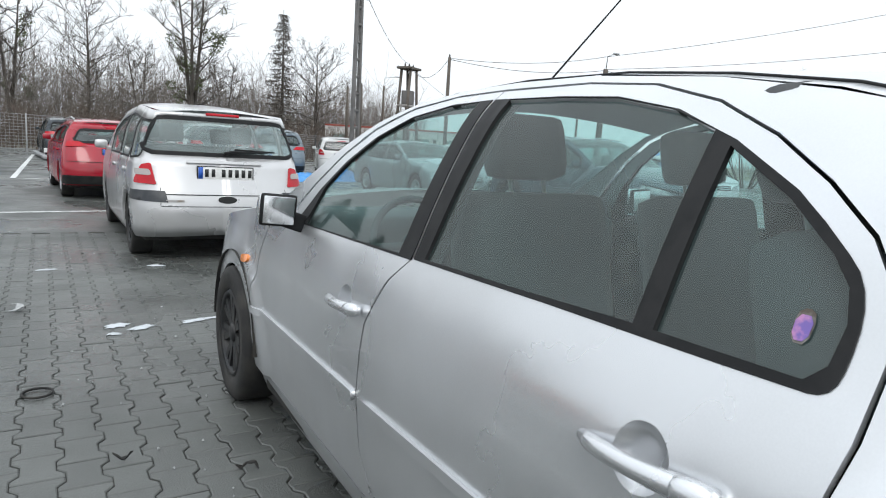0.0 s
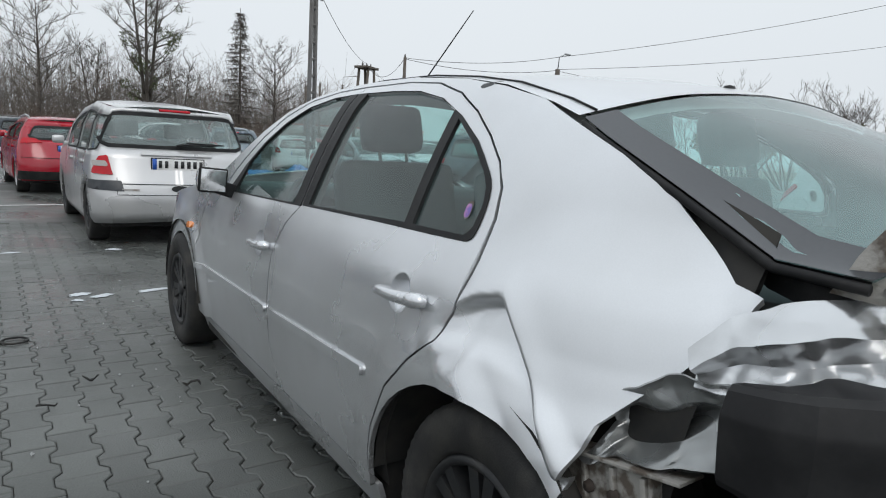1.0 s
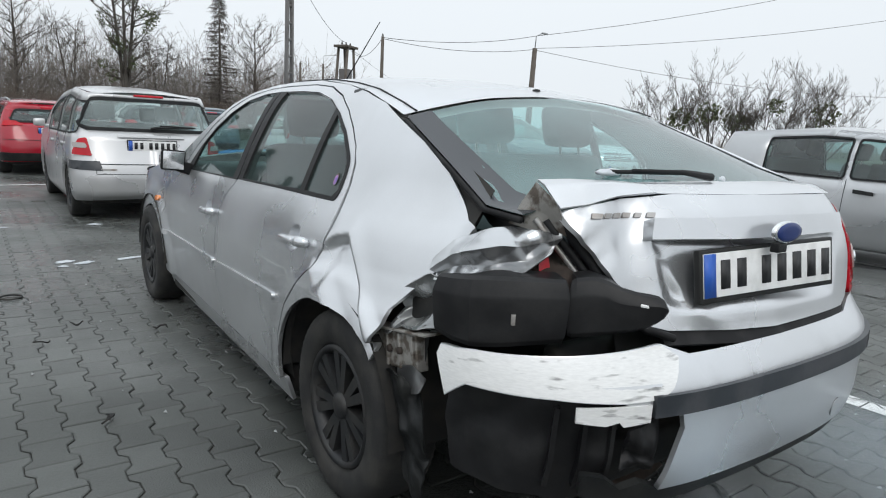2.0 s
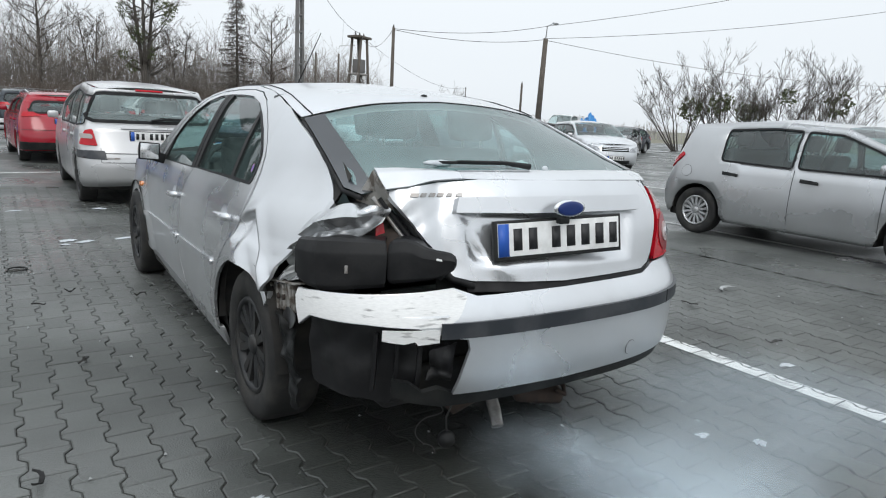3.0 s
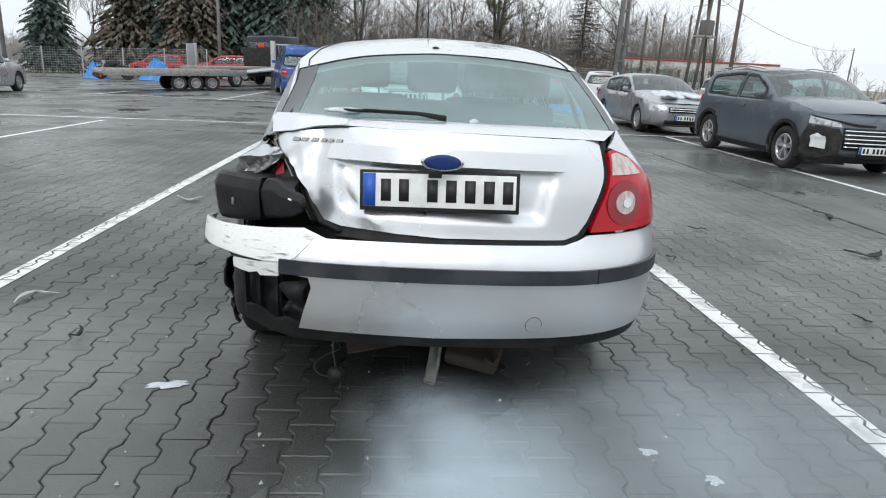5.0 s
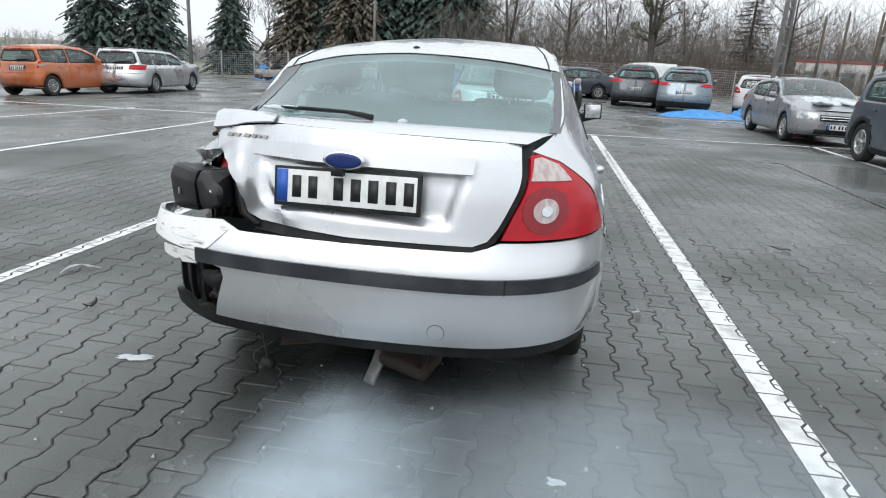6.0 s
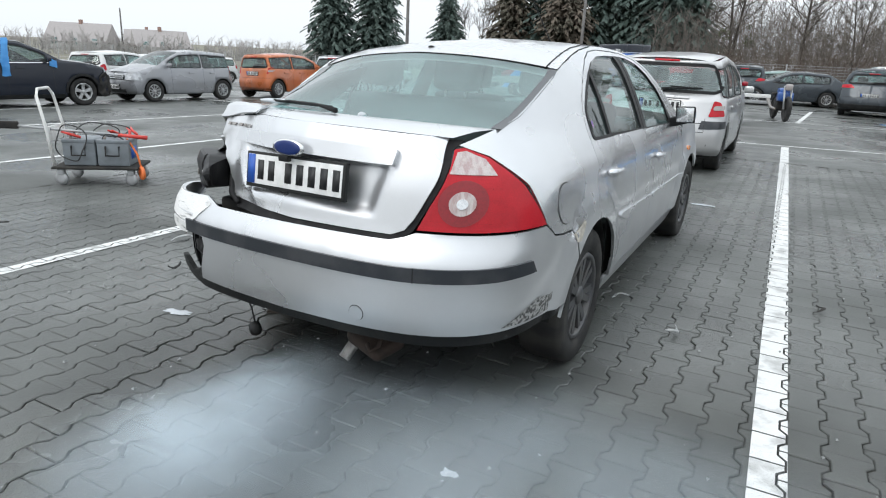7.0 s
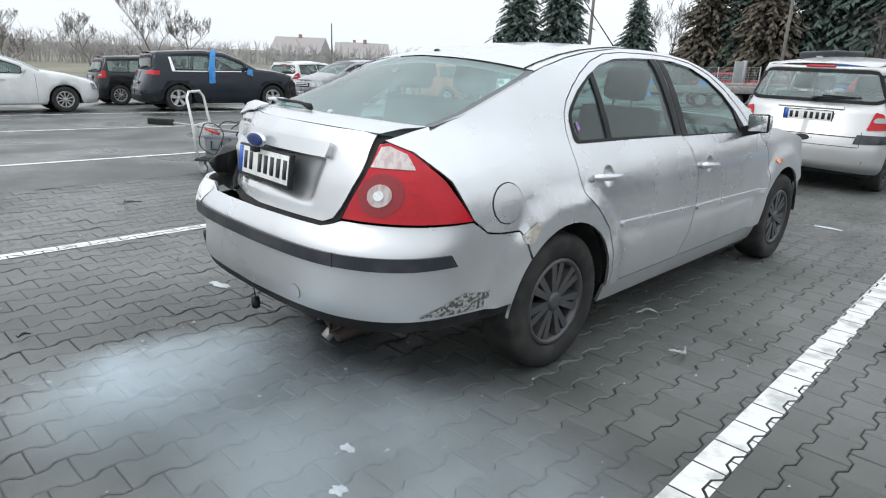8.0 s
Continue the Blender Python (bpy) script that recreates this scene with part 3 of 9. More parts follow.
def clip_poly(poly, a, b):
    """The part of a polygon to the left of the line from a to b."""
    out = []
    side = lambda p: (b[0] - a[0]) * (p[1] - a[1]) - (b[1] - a[1]) * (p[0] - a[0])
    for i, p in enumerate(poly):
        q = poly[(i + 1) % len(poly)]
        s, t = side(p), side(q)
        if s >= 0:
            out.append(p)
        if (s >= 0) != (t >= 0):
            k = s / (s - t)
            out.append((p[0] + (q[0] - p[0]) * k, p[1] + (q[1] - p[1]) * k))
    return out


def marking(p, q, width, label, wob=0.0):
    """A painted line from p to q: paver by paver on the near stretch, a worn strip beyond it."""
    a, b = Vector(p), Vector(q)
    d = (b - a).normalized()
    n = Vector((-d.y, d.x)) * width / 2
    quad = [tuple(a - n), tuple(b - n), tuple(b + n), tuple(a + n)]
    v, f = [], []
    bits = spread(HALF, -0.0045)
    box4 = [((X0, Y0), (X1, Y0)), ((X1, Y0), (X1, Y1)), ((X1, Y1), (X0, Y1)), ((X0, Y1), (X0, Y0))]
    for c in cells:
        r = Vector(c) - a
        if abs(r.dot(Vector((-d.y, d.x)))) > width / 2 + 0.1 or not -0.1 < r.dot(d) < (b - a).length + 0.1:
            continue
        for strip in ([0, 1, 2, 9, 10, 11], [2, 3, 8, 9], [3, 4, 5, 6, 7, 8]):
            poly = [(c[0] + bits[i][0], c[1] + bits[i][1]) for i in strip]
            if sum(poly[i][0] * poly[(i + 1) % len(poly)][1] - poly[(i + 1) % len(poly)][0] * poly[i][1] for i in range(len(poly))) < 0:
                poly.reverse()
            clipped = poly
            for i in range(4):
                clipped = clip_poly(clipped, quad[i], quad[(i + 1) % 4])
                if len(clipped) < 3:
                    break
            if len(clipped) >= 3:
                f.append(tuple(range(len(v), len(v) + len(clipped))))
                v += [(x, y, 0.0042) for x, y in clipped]
    # plain strips where the line runs off the near stretch
    length = (b - a).length
    k = max(2, int(length / 0.5))
    run = []
    for i in range(k):
        c0, c1 = a + d * length * i / k, a + d * length * (i + 1) / k
        mid = (c0 + c1) / 2
        if X0 < mid.x < X1 and Y0 < mid.y < Y1:
            continue
        f.append(tuple(range(len(v), len(v) + 4)))
        v += [(*e, 0.0042 + ground_z(e.x)) for e in (c0 - n, c1 - n, c1 + n, c0 + n)]
    ob = mesh_part("parking_line", v, f, LINE_PAINT, smooth=False)
    return tagged(ob, label, "road marking", "painted bay lines")


LANE = "worn white painted bay line on wet paving"
for p, q, w in [((1.779, -4.4), (1.575, 11.0), 0.125), ((-2.42, -4.4), (-2.225, 10.5), 0.11), ((-6.6, -6), (-5.72, 9.85), 0.11), ((-11.9, -6), (-9.2, 11.3), 0.12), ((-15.4, 0.5), (-14.3, 7.0), 0.12),
                ((6.28, -6), (6.22, 12.0), 0.11), ((11.6, 2), (10.4, 9.2), 0.11), ((15.6, 2), (14.6, 12), 0.11),
                ((-16.5, 12.46), (-5.0, 10.18), 0.12), ((-5.0, 10.18), (-2.2, 10.58), 0.10), ((-2.2, 10.58), (12.0, 12.9), 0.10), ((-10.4, 19.6), (-5.0, 17.38), 0.10), ((-5.0, 17.38), (14.0, 19.2), 0.10),
                ((-2.15, 17.6), (-1.9, 33), 0.12), ((-5.5, 17.3), (-5.2, 23.5), 0.12), ((-10.0, 19.6), (-9.4, 27), 0.12), ((1.75, 18.0), (2.2, 25), 0.12)]:
    marking(p, q, w, LANE)


# ---- cars ----
def car(name, m, label, spec, colour, plate=True, front_seats=True, group="parked cars"):
    """A parked car from a table of its measures; the rear axle stands at m, the nose along +y."""
    g = dict(cover=ALLOY, spokes=(10, 0.012, 0), rw=0.2, lamp_r=None, sills=None, dark_bumper=False, pillars=(), hz=0.78, nf=2.6, nr=3.6, rails=False, pane=PANE)
    g.update(spec)
    ob = thing(name, m, label, "car", group)
    H, belt, hw, wb, ro, fo, r = g["H"], g["belt"], g["hw"], g["wb"], g["ro"], g["fo"], g["r"]
    hatch = g["kind"] == "hatch"
    rr = g["roofR"]
    zw = [0.16, 0.28, 0.5, belt - 0.18, belt, (belt + H) / 2, H - 0.10, H - 0.03, H]
    xw = [hw * k for k in (0.93, 0.98, 1.0, 0.985, 0.945, 0.865, 0.76, 0.70, 0.64)]
    top_y = rr[0] if hatch else -ro + 0.2
    zr = [0.18, 0.32, 0.5, 0.62, 0.68, belt, H - 0.08, H]
    yr = [-ro + 0.10, -ro + 0.02, -ro, -ro + 0.01, -ro + 0.05, -ro + g.get("rake", 0.12), top_y - 0.04 if hatch else -ro + 0.2, top_y if hatch else -ro + 0.2]
    fy = wb + fo
    zf = [0.16, 0.3, 0.5, 0.62, g["hz"], g["hz"] + 0.1, H]
    yf = [fy - 0.10, fy - 0.02, fy, fy - 0.02, fy - 0.10, fy - 0.16, fy - 0.2]
    sh = Shell(zw, xw, zr, yr, zf, yf, -ro + min(0.55, ro * 0.7), wb + fo * 0.35, g["nr"], g["nf"])
    cowl, rf, rm = g["cowl"], g["roofF"], g["roofM"]
    def lamp_loop(pts):
        """Points (x, z) on the tail; a negative x is a y on the side."""
        return [sh.tail([(x, z)])[0] if x >= 0 else sh.side([(x, z)])[0] for x, z in pts]

    def end_sheet(nm, x, z0, z1, off, material, under, front, lab=""):
        """A sheet bowed across the nose or the tail."""
        rows = []
        for zz in (z1, (z0 + z1) / 2, z0):
            e = sh.points((sh.nose if front else sh.tail)([(x, zz)]))[0]
            c = sh.points((sh.nose if front else sh.tail)([(0.001, zz)]))[0]
            d = off if front else -off
            rows.append((float(e[0]), float(e[1]) + d, zz, 0.0, float(c[1] - e[1])))
        vv, ff = across(rows, 12)
        if front:
            ff = [q[::-1] for q in ff]
        return part(nm, doubled(vv, ff, 0.012), material, under, lab)

    # edge of the side from the nose back to the tail: (y, z)
    edge = [(wb + fo * 0.62, g["hz"] + 0.02), (wb + 0.1, (g["hz"] + cowl[1]) / 2 + 0.03), cowl, ((cowl[0] + rf[0]) / 2, (cowl[1] + rf[1]) / 2 + 0.03), rf, rm, rr]
    if not hatch:
        edge += [g["glassB"], (-ro + 0.22, g["deck"])]
    tz = rr[1] if hatch else g["deck"]
    nose_top = sh.nose([(hw * 0.66, g["hz"]), (0.0, g["hz"])])
    A = lambda cy: [(cy + (r + 0.05) * math.cos(t), max(0.20, r + (r + 0.05) * math.sin(t))) for t in np.linspace(math.pi, 0, 15)]
    low = [(-ro + 0.25, 0.24), (-r - 0.12, 0.24)] + [p for p in A(0.0)] + [(r + 0.1, 0.2), (wb - r - 0.1, 0.2)] + [p for p in A(wb)] + [(wb + r + 0.1, 0.22), (wb + fo * 0.6, 0.22)]
    loop = [(0.0, 0.27)] + sh.side(low) + [(sh.u3, 0.24)] + [nose_top[1], nose_top[0]] + sh.side(edge) + sh.tail([(hw * 0.60, tz)]) + [(0.0, tz)]
    # side windows
    ey = [p[0] for p in edge][::-1]
    ez = [p[1] for p in edge][::-1]
    top = lambda y: float(np.interp(y, ey, ez)) - g.get("frame", 0.10)
    w0, w1 = g["dlo"]
    cuts = [w0] + list(g["pillars"]) + [w1]
    holes = []
    for a, b in zip(cuts, cuts[1:]):
        a2, b2 = a + 0.035, b - 0.035
        ys = np.linspace(a2, b2, 9)
        up = [(y, max(belt + 0.02, top(y))) for y in ys]
        poly = [(a2, belt + 0.015 + 0.02 * (a == w0))] + [p for p in up] + [(b2, belt + 0.01)]
        poly = [p for i, p in enumerate(poly) if i == 0 or math.hypot(p[0] - poly[i - 1][0], p[1] - poly[i - 1][1]) > 0.02]
        if len(poly) >= 3:
            holes.append(rounded(dense(sh.side(poly), 0.10), 2))
    rear_hole = None
    if hatch:
        zb, zt = g.get("rglass", (belt + 0.03, rr[1] - 0.10))
        xb, xt = sh.width(zb) * g.get("rwide", 0.84), sh.width(zt) * g.get("rwide", 0.84)
        rear_hole = rounded(sh.tail([(-xb, zb), (xb, zb), (xt, zt), (-xt, zt)]), 2)
    if not hatch:
        v, f = skin(sh, loop, holes, 0.0, 0.03, 0.11)
    else:
        # the tailgate's opening: cut the half sheet along the pane
        corner_loop = [(xt * 0.80, zt), (xt * 0.93, zt - 0.012), (xt, zt - 0.06), (xb + (xt - xb) * 0.3, zb + 0.3 * (zt - zb)), (xb, zb + 0.09), (xb * 0.97, zb + 0.03), (xb * 0.88, zb)]
        lp = [(0.0, 0.27)] + loop[1:-1] + [(0.0, tz), (0.0, zt)] + sh.tail(corner_loop) + [(0.0, zb)]
        v, f = skin(sh, lp, holes, 0.0, 0.03, 0.11)
    mv = [(-x, y, z) for x, y, z in v]
    mf = [tuple(reversed(q)) for q in f]
    v2, f2 = merged((v, f), (mv, mf))
    bm = bmesh.new()
    bv = [bm.verts.new(q) for q in v2]
    for q in f2:
        try:
            bm.faces.new([bv[k] for k in q])
        except ValueError:
            pass
    bmesh.ops.remove_doubles(bm, verts=bm.verts[:], dist=0.0008)
    part("body", bm, colour, ob)
    if hatch:
        full = sh.tail(corner_loop) + sh.tail([(-x, z) for x, z in corner_loop[::-1]])
        rw = panel("rear_window", sh, full, g["pane"], ob, off=-0.004, depth=0, step=0.12)
        panel("window_border", sh, spread(full, 0.004), TRIM, rw, holes=[spread(full, -0.035)], off=0.002, depth=0.006, step=0.12)
        wz = zb + 0.03
        wy = float(np.interp(wz, zr, yr))
        wy2 = float(np.interp(wz + 0.05, zr, yr))
        mesh_part("rear_wiper", *merged(tube([(0.0, wy - 0.025, wz), (0.06, wy - 0.03, wz + 0.02), (hw * 0.52, wy2 - 0.01, wz + 0.03)], [0.022, 0.014, 0.006], 8), tube([(0.10, wy2 - 0.018, wz + 0.045), (hw * 0.60, wy2 - 0.004, wz + 0.035)], 0.008, 6)), TRIM, rw)
        end_sheet("brake_lamp", 0.16, zt + 0.025, zt + 0.05, 0.012, RED_LENS, ob, False)
    for s in (1, -1):
        for h in holes:
            panel("side_window", sh, [(s * u, z) for u, z in spread(h, 0.012)], g["pane"], ob, off=-0.014, depth=0, step=0.12)
            panel("window_trim", sh, [(s * u, z) for u, z in spread(h, 0.012)], TRIM, ob, holes=[[(s * u, z) for u, z in spread(h, -0.008)]], off=0.002, depth=0.006, step=0.2)
        # door joints
        for y in g.get("joints", ()):
            panel("door_joint", sh, sh.side([(y, 0.24), (y + 0.007, 0.24), (y + 0.007, belt), (y, belt)], s), TRIM, ob, off=0.0015, depth=0, step=0.2)
        for y in g.get("handles", ()):
            panel("door_handle", sh, sh.side([(y, belt - 0.14), (y + 0.19, belt - 0.15), (y + 0.19, belt - 0.115), (y, belt - 0.10)], s), g.get("handle_mat", colour), ob, off=0.03, depth=0.03, step=0.1)
        if g["sills"]:
            panel("sill_trim", sh, sh.side([(r + 0.12, 0.21), (wb - r - 0.12, 0.21), (wb - r - 0.12, 0.30), (r + 0.12, 0.30)], s), g["sills"], ob, off=0.008, depth=0.02, step=0.15)
        for cy in (0.0, wb):
            v, f = lathe([(r + 0.05, -0.30), (r + 0.05, 0.0)], 24, pose(s * (hw - 0.03), cy, r))
            if s < 0:
                v, f = lathe([(r + 0.05, 0.0), (r + 0.05, 0.30)], 24, pose(s * (hw - 0.03), cy, r))
            f = [q for q in f if min(v[i][2] for i in q) > 0.22]
            mesh_part("wheel_arch", v, f, DARK, ob)
            if g.get("cladding"):
                ring = [(cy + (r + 0.05) * math.cos(t), r + (r + 0.05) * math.sin(t)) for t in np.linspace(math.pi, 0, 14)]
                ring += [(cy + (r + 0.11) * math.cos(t), r + (r + 0.11) * math.sin(t)) for t in np.linspace(0, math.pi, 14)]
                panel("arch_trim", sh, sh.side(ring, s), BLACK, ob, off=0.010, depth=0.02, step=0.12)
            wheel(ob, s * (hw - 0.03 - g["rw"] / 2), cy, r, r, g["rw"], s, g["spokes"], g["cover"])
        # mirror
        my = cowl[0] - 0.34
        bm = boxed(s * hw * 0.98 if s > 0 else s * hw * 0.98 - 0.145, s * hw * 0.98 + 0.145 if s > 0 else s * hw * 0.98, my - 0.035, my + 0.055, belt + 0.03, belt + 0.135, 0.034)
        box(bm, min(s * hw * 0.86, s * hw), max(s * hw * 0.86, s * hw), my - 0.01, my + 0.04, belt + 0.02, belt + 0.06, 0.008)
        part("door_mirror", bm, g.get("mirror_mat", colour), ob)
        # lamps
        for lamp in g.get("rear_lamps", ()):
            panel("tail_lamp", sh, [(s * u, z) for u, z in rounded(dense(lamp_loop(lamp), 0.07), 2)], RED_LENS, ob, off=0.012, depth=0.03, step=0.1)
        for lamp in g.get("clear_rear", ()):
            panel("reverse_lamp", sh, [(s * u, z) for u, z in rounded(dense(lamp_loop(lamp), 0.07), 2)], CLEAR_LENS, ob, off=0.016, depth=0.01, step=0.1)
        for strip in g.get("corner_strips", ()):
            panel("corner_strip", sh, [(s * u, z) for u, z in lamp_loop(strip)], STRIP, ob, off=0.006, depth=0.015, step=0.1)
        for lamp in g.get("head_lamps", ()):
            panel("headlight", sh, [(s * u, z) for u, z in rounded(dense(sh.nose(lamp), 0.07), 2)], HEADLAMP, ob, off=0.012, depth=0.03, step=0.1)
    # upper sheets
    def ring(k, crown, bow):
        y, z = edge[k]
        p = sh.points([(sh.uy(y, z), z)])[0]
        return (p[0], p[1], p[2], crown, bow)
    fr = sh.points([nose_top[0]])[0]
    nose_edge = (fr[0], fr[1], fr[2], 0.02, float(sh.points([nose_top[1]])[0][1] - fr[1]))
    hood = [nose_edge, ring(0, 0.045, 0.14), ring(1, 0.06, 0.06), ring(2, 0.045, 0.12)]
    mesh_part("bonnet", *across(hood), colour, ob)
    mesh_part("windscreen", *across([ring(2, 0.045, 0.12), ring(3, 0.045, 0.11), ring(4, 0.035, 0.09)]), g["pane"], ob)
    if hatch:
        tp = sh.points(sh.tail([(hw * 0.60, tz)]))[0]
        te = (tp[0], tp[1], tp[2], 0.03, float(np.interp(tz, zr, yr) - tp[1]))
        mesh_part("roof", *across([ring(4, 0.035, 0.09), ring(5, 0.045, 0.02), ring(6, 0.035, -0.03), te]), colour, ob)
    else:
        mesh_part("roof", *across([ring(4, 0.035, 0.09), ring(5, 0.045, 0.0), ring(6, 0.035, -0.06)]), colour, ob)
        mesh_part("rear_window", *across([ring(6, 0.035, -0.06), ring(7, 0.03, -0.10)]), PANE, ob)
        tp = sh.points(sh.tail([(hw * 0.60, tz)]))[0]
        te = (tp[0], tp[1], tp[2], 0.0, float(np.interp(tz, zr, yr) - tp[1]))
        mesh_part("boot_lid", *across([ring(7, 0.03, -0.10), ring(8, 0.02, -0.08), te]), colour, ob)
    if g["rails"]:
        for s in (1, -1):
            pts = [(s * (ring(k, 0, 0)[0] - 0.02), ring(k, 0, 0)[1], ring(k, 0, 0)[2] + 0.05) for k in (4, 5, 6)]
            mesh_part("roof_rail", *tube(pts, 0.016), g["rails"], ob)
    if g["dark_bumper"]:
        panel("rear_bumper_trim", sh, sh.tail([(-hw * 0.97, 0.27), (hw * 0.97, 0.27), (hw * 0.97, 0.42), (-hw * 0.97, 0.42)]), BLACK, ob, off=0.008, depth=0.02, step=0.12)
        panel("front_bumper_trim", sh, [(u, z) for u, z in sh.nose([(hw * 0.95, 0.22), (0.05, 0.22), (0.05, 0.36), (hw * 0.95, 0.36)])], BLACK, ob, off=0.008, depth=0.02, step=0.12)
    # face of the car
    gx, gz = g.get("grille", (0.42, (g["hz"] - 0.20, g["hz"] - 0.08)))
    grille = end_sheet("grille", gx, gz[0], gz[1], 0.010, BLACK, ob, True)
    for k in range(g.get("slats", 2)):
        zz = gz[0] + (gz[1] - gz[0]) * (k + 0.7) / (g.get("slats", 2) + 0.4)
        end_sheet("slat", gx * 0.97, zz - 0.010, zz + 0.010, 0.020, CHROME, grille, True)
    end_sheet("lower_intake", hw * 0.55, 0.26, 0.36, 0.010, BLACK, ob, True)
    panel("bumper_joint", sh, sh.tail([(-hw * 0.93, 0.655), (hw * 0.93, 0.655), (hw * 0.93, 0.663), (-hw * 0.93, 0.663)]), TRIM, ob, off=0.0015, depth=0, step=0.15)
    # inside and underneath
    bm = boxed(-hw * 0.86, hw * 0.86, -ro + 0.22, wb - r - 0.08, 0.20, 0.30, 0.02)
    box(bm, -hw * 0.8, hw * 0.8, wb - 0.75, wb - 0.35, 0.6, belt - 0.05, 0.05)
    box(bm, -hw * 0.55, hw * 0.55, wb - r - 0.1, wb + fo * 0.7, 0.20, g["hz"] - 0.12, 0.03)
    box(bm, -hw * 0.72, hw * 0.72, -ro + 0.18, -r - 0.07, 0.24, 0.6, 0.03)
    part("floor_pan", bm, DARK, ob)
    for s in (1, -1):
        seat(ob, s * hw * 0.42, wb * 0.40, 0.50)
    seat(ob, 0, wb * 0.06, 0.52, hw * 1.5, rests=2)
    if plate:
        pz = g.get("plate_z", 0.8)
        number_plate(ob, pose(0, float(np.interp(pz, zr, yr)) - 0.012, pz), SIGNS)
        fz = 0.42
        number_plate(ob, pose(0, float(np.interp(fz, zf, yf)) + 0.014, fz, 0, 0, 180), SIGNS)
    return ob, sh


def turned(x, y, heading):
    """A pose on the ground, leaning with its slope."""
    return pose(x, y, 0, 0, -1.9 if -30 < x < -5 else 0, 0) @ pose(0, 0, 0, 0, 0, heading)


STEELW = (14, 0.012, 0)
# film made thick and pale to stand in for daylight through the cabin
VAN_PANE = glass("brightened_car_pane", (0.84, 0.94, 0.93), dirt=0.26, dirt_color=(0.56, 0.67, 0.67))
FIVE = (5, 0.035, 0.0)
TWIN = (5, 0.016, 0.16)
HATCH = dict(kind="hatch", wb=2.51, ro=0.66, fo=0.82, hw=0.862, H=1.48, belt=0.95, r=0.30, hz=0.82, cowl=(2.22, 1.02), roofF=(1.45, 1.405), roofM=(0.8, 1.45), roofR=(-0.28, 1.40),
             rake=0.10, dlo=(-0.30, 1.88), pillars=(0.72,), joints=(0.70, 1.80), handles=(0.28, 1.02),
             rear_lamps=[[(0.62, 0.80), (-0.36, 0.80), (-0.34, 0.98), (0.76, 1.02), (0.68, 0.95)]], clear_rear=[[(0.66, 0.86), (0.76, 0.86), (0.77, 0.91), (0.67, 0.91)]], head_lamps=[[(0.82, 0.60), (0.45, 0.62), (0.5, 0.72), (0.78, 0.80)]])
SEDAN = dict(kind="sedan", wb=2.75, ro=1.05, fo=0.92, hw=0.89, H=1.43, belt=0.93, r=0.315, hz=0.74, cowl=(2.25, 0.99), roofF=(1.45, 1.35), roofM=(0.9, 1.39), roofR=(0.0, 1.32),
             glassB=(-0.50, 1.03), deck=1.0, dlo=(-0.05, 1.92), pillars=(1.0,), joints=(0.98, 2.15), handles=(0.3, 1.35), plate_z=0.82,
             rear_lamps=[[(0.45, 0.78), (0.87, 0.76), (0.86, 0.92), (0.5, 0.93)]], head_lamps=[[(0.82, 0.56), (0.45, 0.55), (0.48, 0.66), (0.8, 0.72)]])
SUV = dict(kind="hatch", wb=2.67, ro=0.90, fo=0.90, hw=0.925, H=1.63, belt=1.06, r=0.345, hz=0.94, cowl=(2.18, 1.12), roofF=(1.32, 1.54), roofM=(0.7, 1.585), roofR=(-0.50, 1.50),
           rake=0.24, dlo=(-0.28, 1.86), pillars=(0.92,), joints=(0.92, 1.95), handles=(0.22, 1.12), cladding=True, sills=BLACK, dark_bumper=True, plate_z=0.72,
           rear_lamps=[[(0.48, 0.95), (-0.45, 0.94), (-0.42, 1.04), (0.60, 1.06)]], head_lamps=[[(0.84, 0.72), (0.5, 0.74), (0.52, 0.84), (0.82, 0.9)]])
VAN = dict(kind="hatch", wb=2.58, ro=0.72, fo=0.86, hw=0.86, H=1.57, belt=0.97, r=0.305, hz=0.88, cowl=(2.55, 1.05), roofF=(1.65, 1.46), roofM=(0.8, 1.53), roofR=(-0.40, 1.44),
           rake=0.16, dlo=(-0.45, 2.1), pillars=(0.05, 1.0), joints=(0.98, 2.05), handles=(0.25, 1.3), nr=3.6, rwide=0.955, rglass=(1.03, 1.40), plate_z=0.87,
           rear_lamps=[[(0.625, 0.745), (-0.44, 0.755), (-0.46, 0.925), (0.665, 0.945)]], clear_rear=[[(0.665, 0.825), (0.79, 0.83), (0.79, 0.885), (0.675, 0.882)]], pane=VAN_PANE,
           corner_strips=[[(0.54, 0.585), (-0.33, 0.60), (-0.36, 0.69), (0.56, 0.69)]])


# ---- the other cars ----
WHITE_P = paint("white_paint", (0.66, 0.67, 0.67), rough=0.35, dirt=(0.45, 0.44, 0.41))
RED_P = paint("red_paint", (0.34, 0.008, 0.022), rough=0.25, dirt=(0.16, 0.012, 0.02), amount=0.3, coat=0.4)
BLUEGREY_P = paint("blue_grey_paint", (0.11, 0.128, 0.15), metal=0.3, rough=0.2, dirt=(0.08, 0.08, 0.08), amount=0.15, coat=0.2, spec=0.3)
GREY_P = paint("grey_paint", (0.30, 0.31, 0.33), metal=0.4, rough=0.3)
DGREY_P = paint("dark_grey_paint", (0.06, 0.07, 0.08), metal=0.3, rough=0.22, dirt=(0.1, 0.1, 0.1), amount=0.2, coat=0.2, spec=0.3)
BLACK_P = paint("black_paint", (0.015, 0.016, 0.018), rough=0.18, dirt=(0.05, 0.05, 0.05), amount=0.15, coat=0.2, spec=0.3)
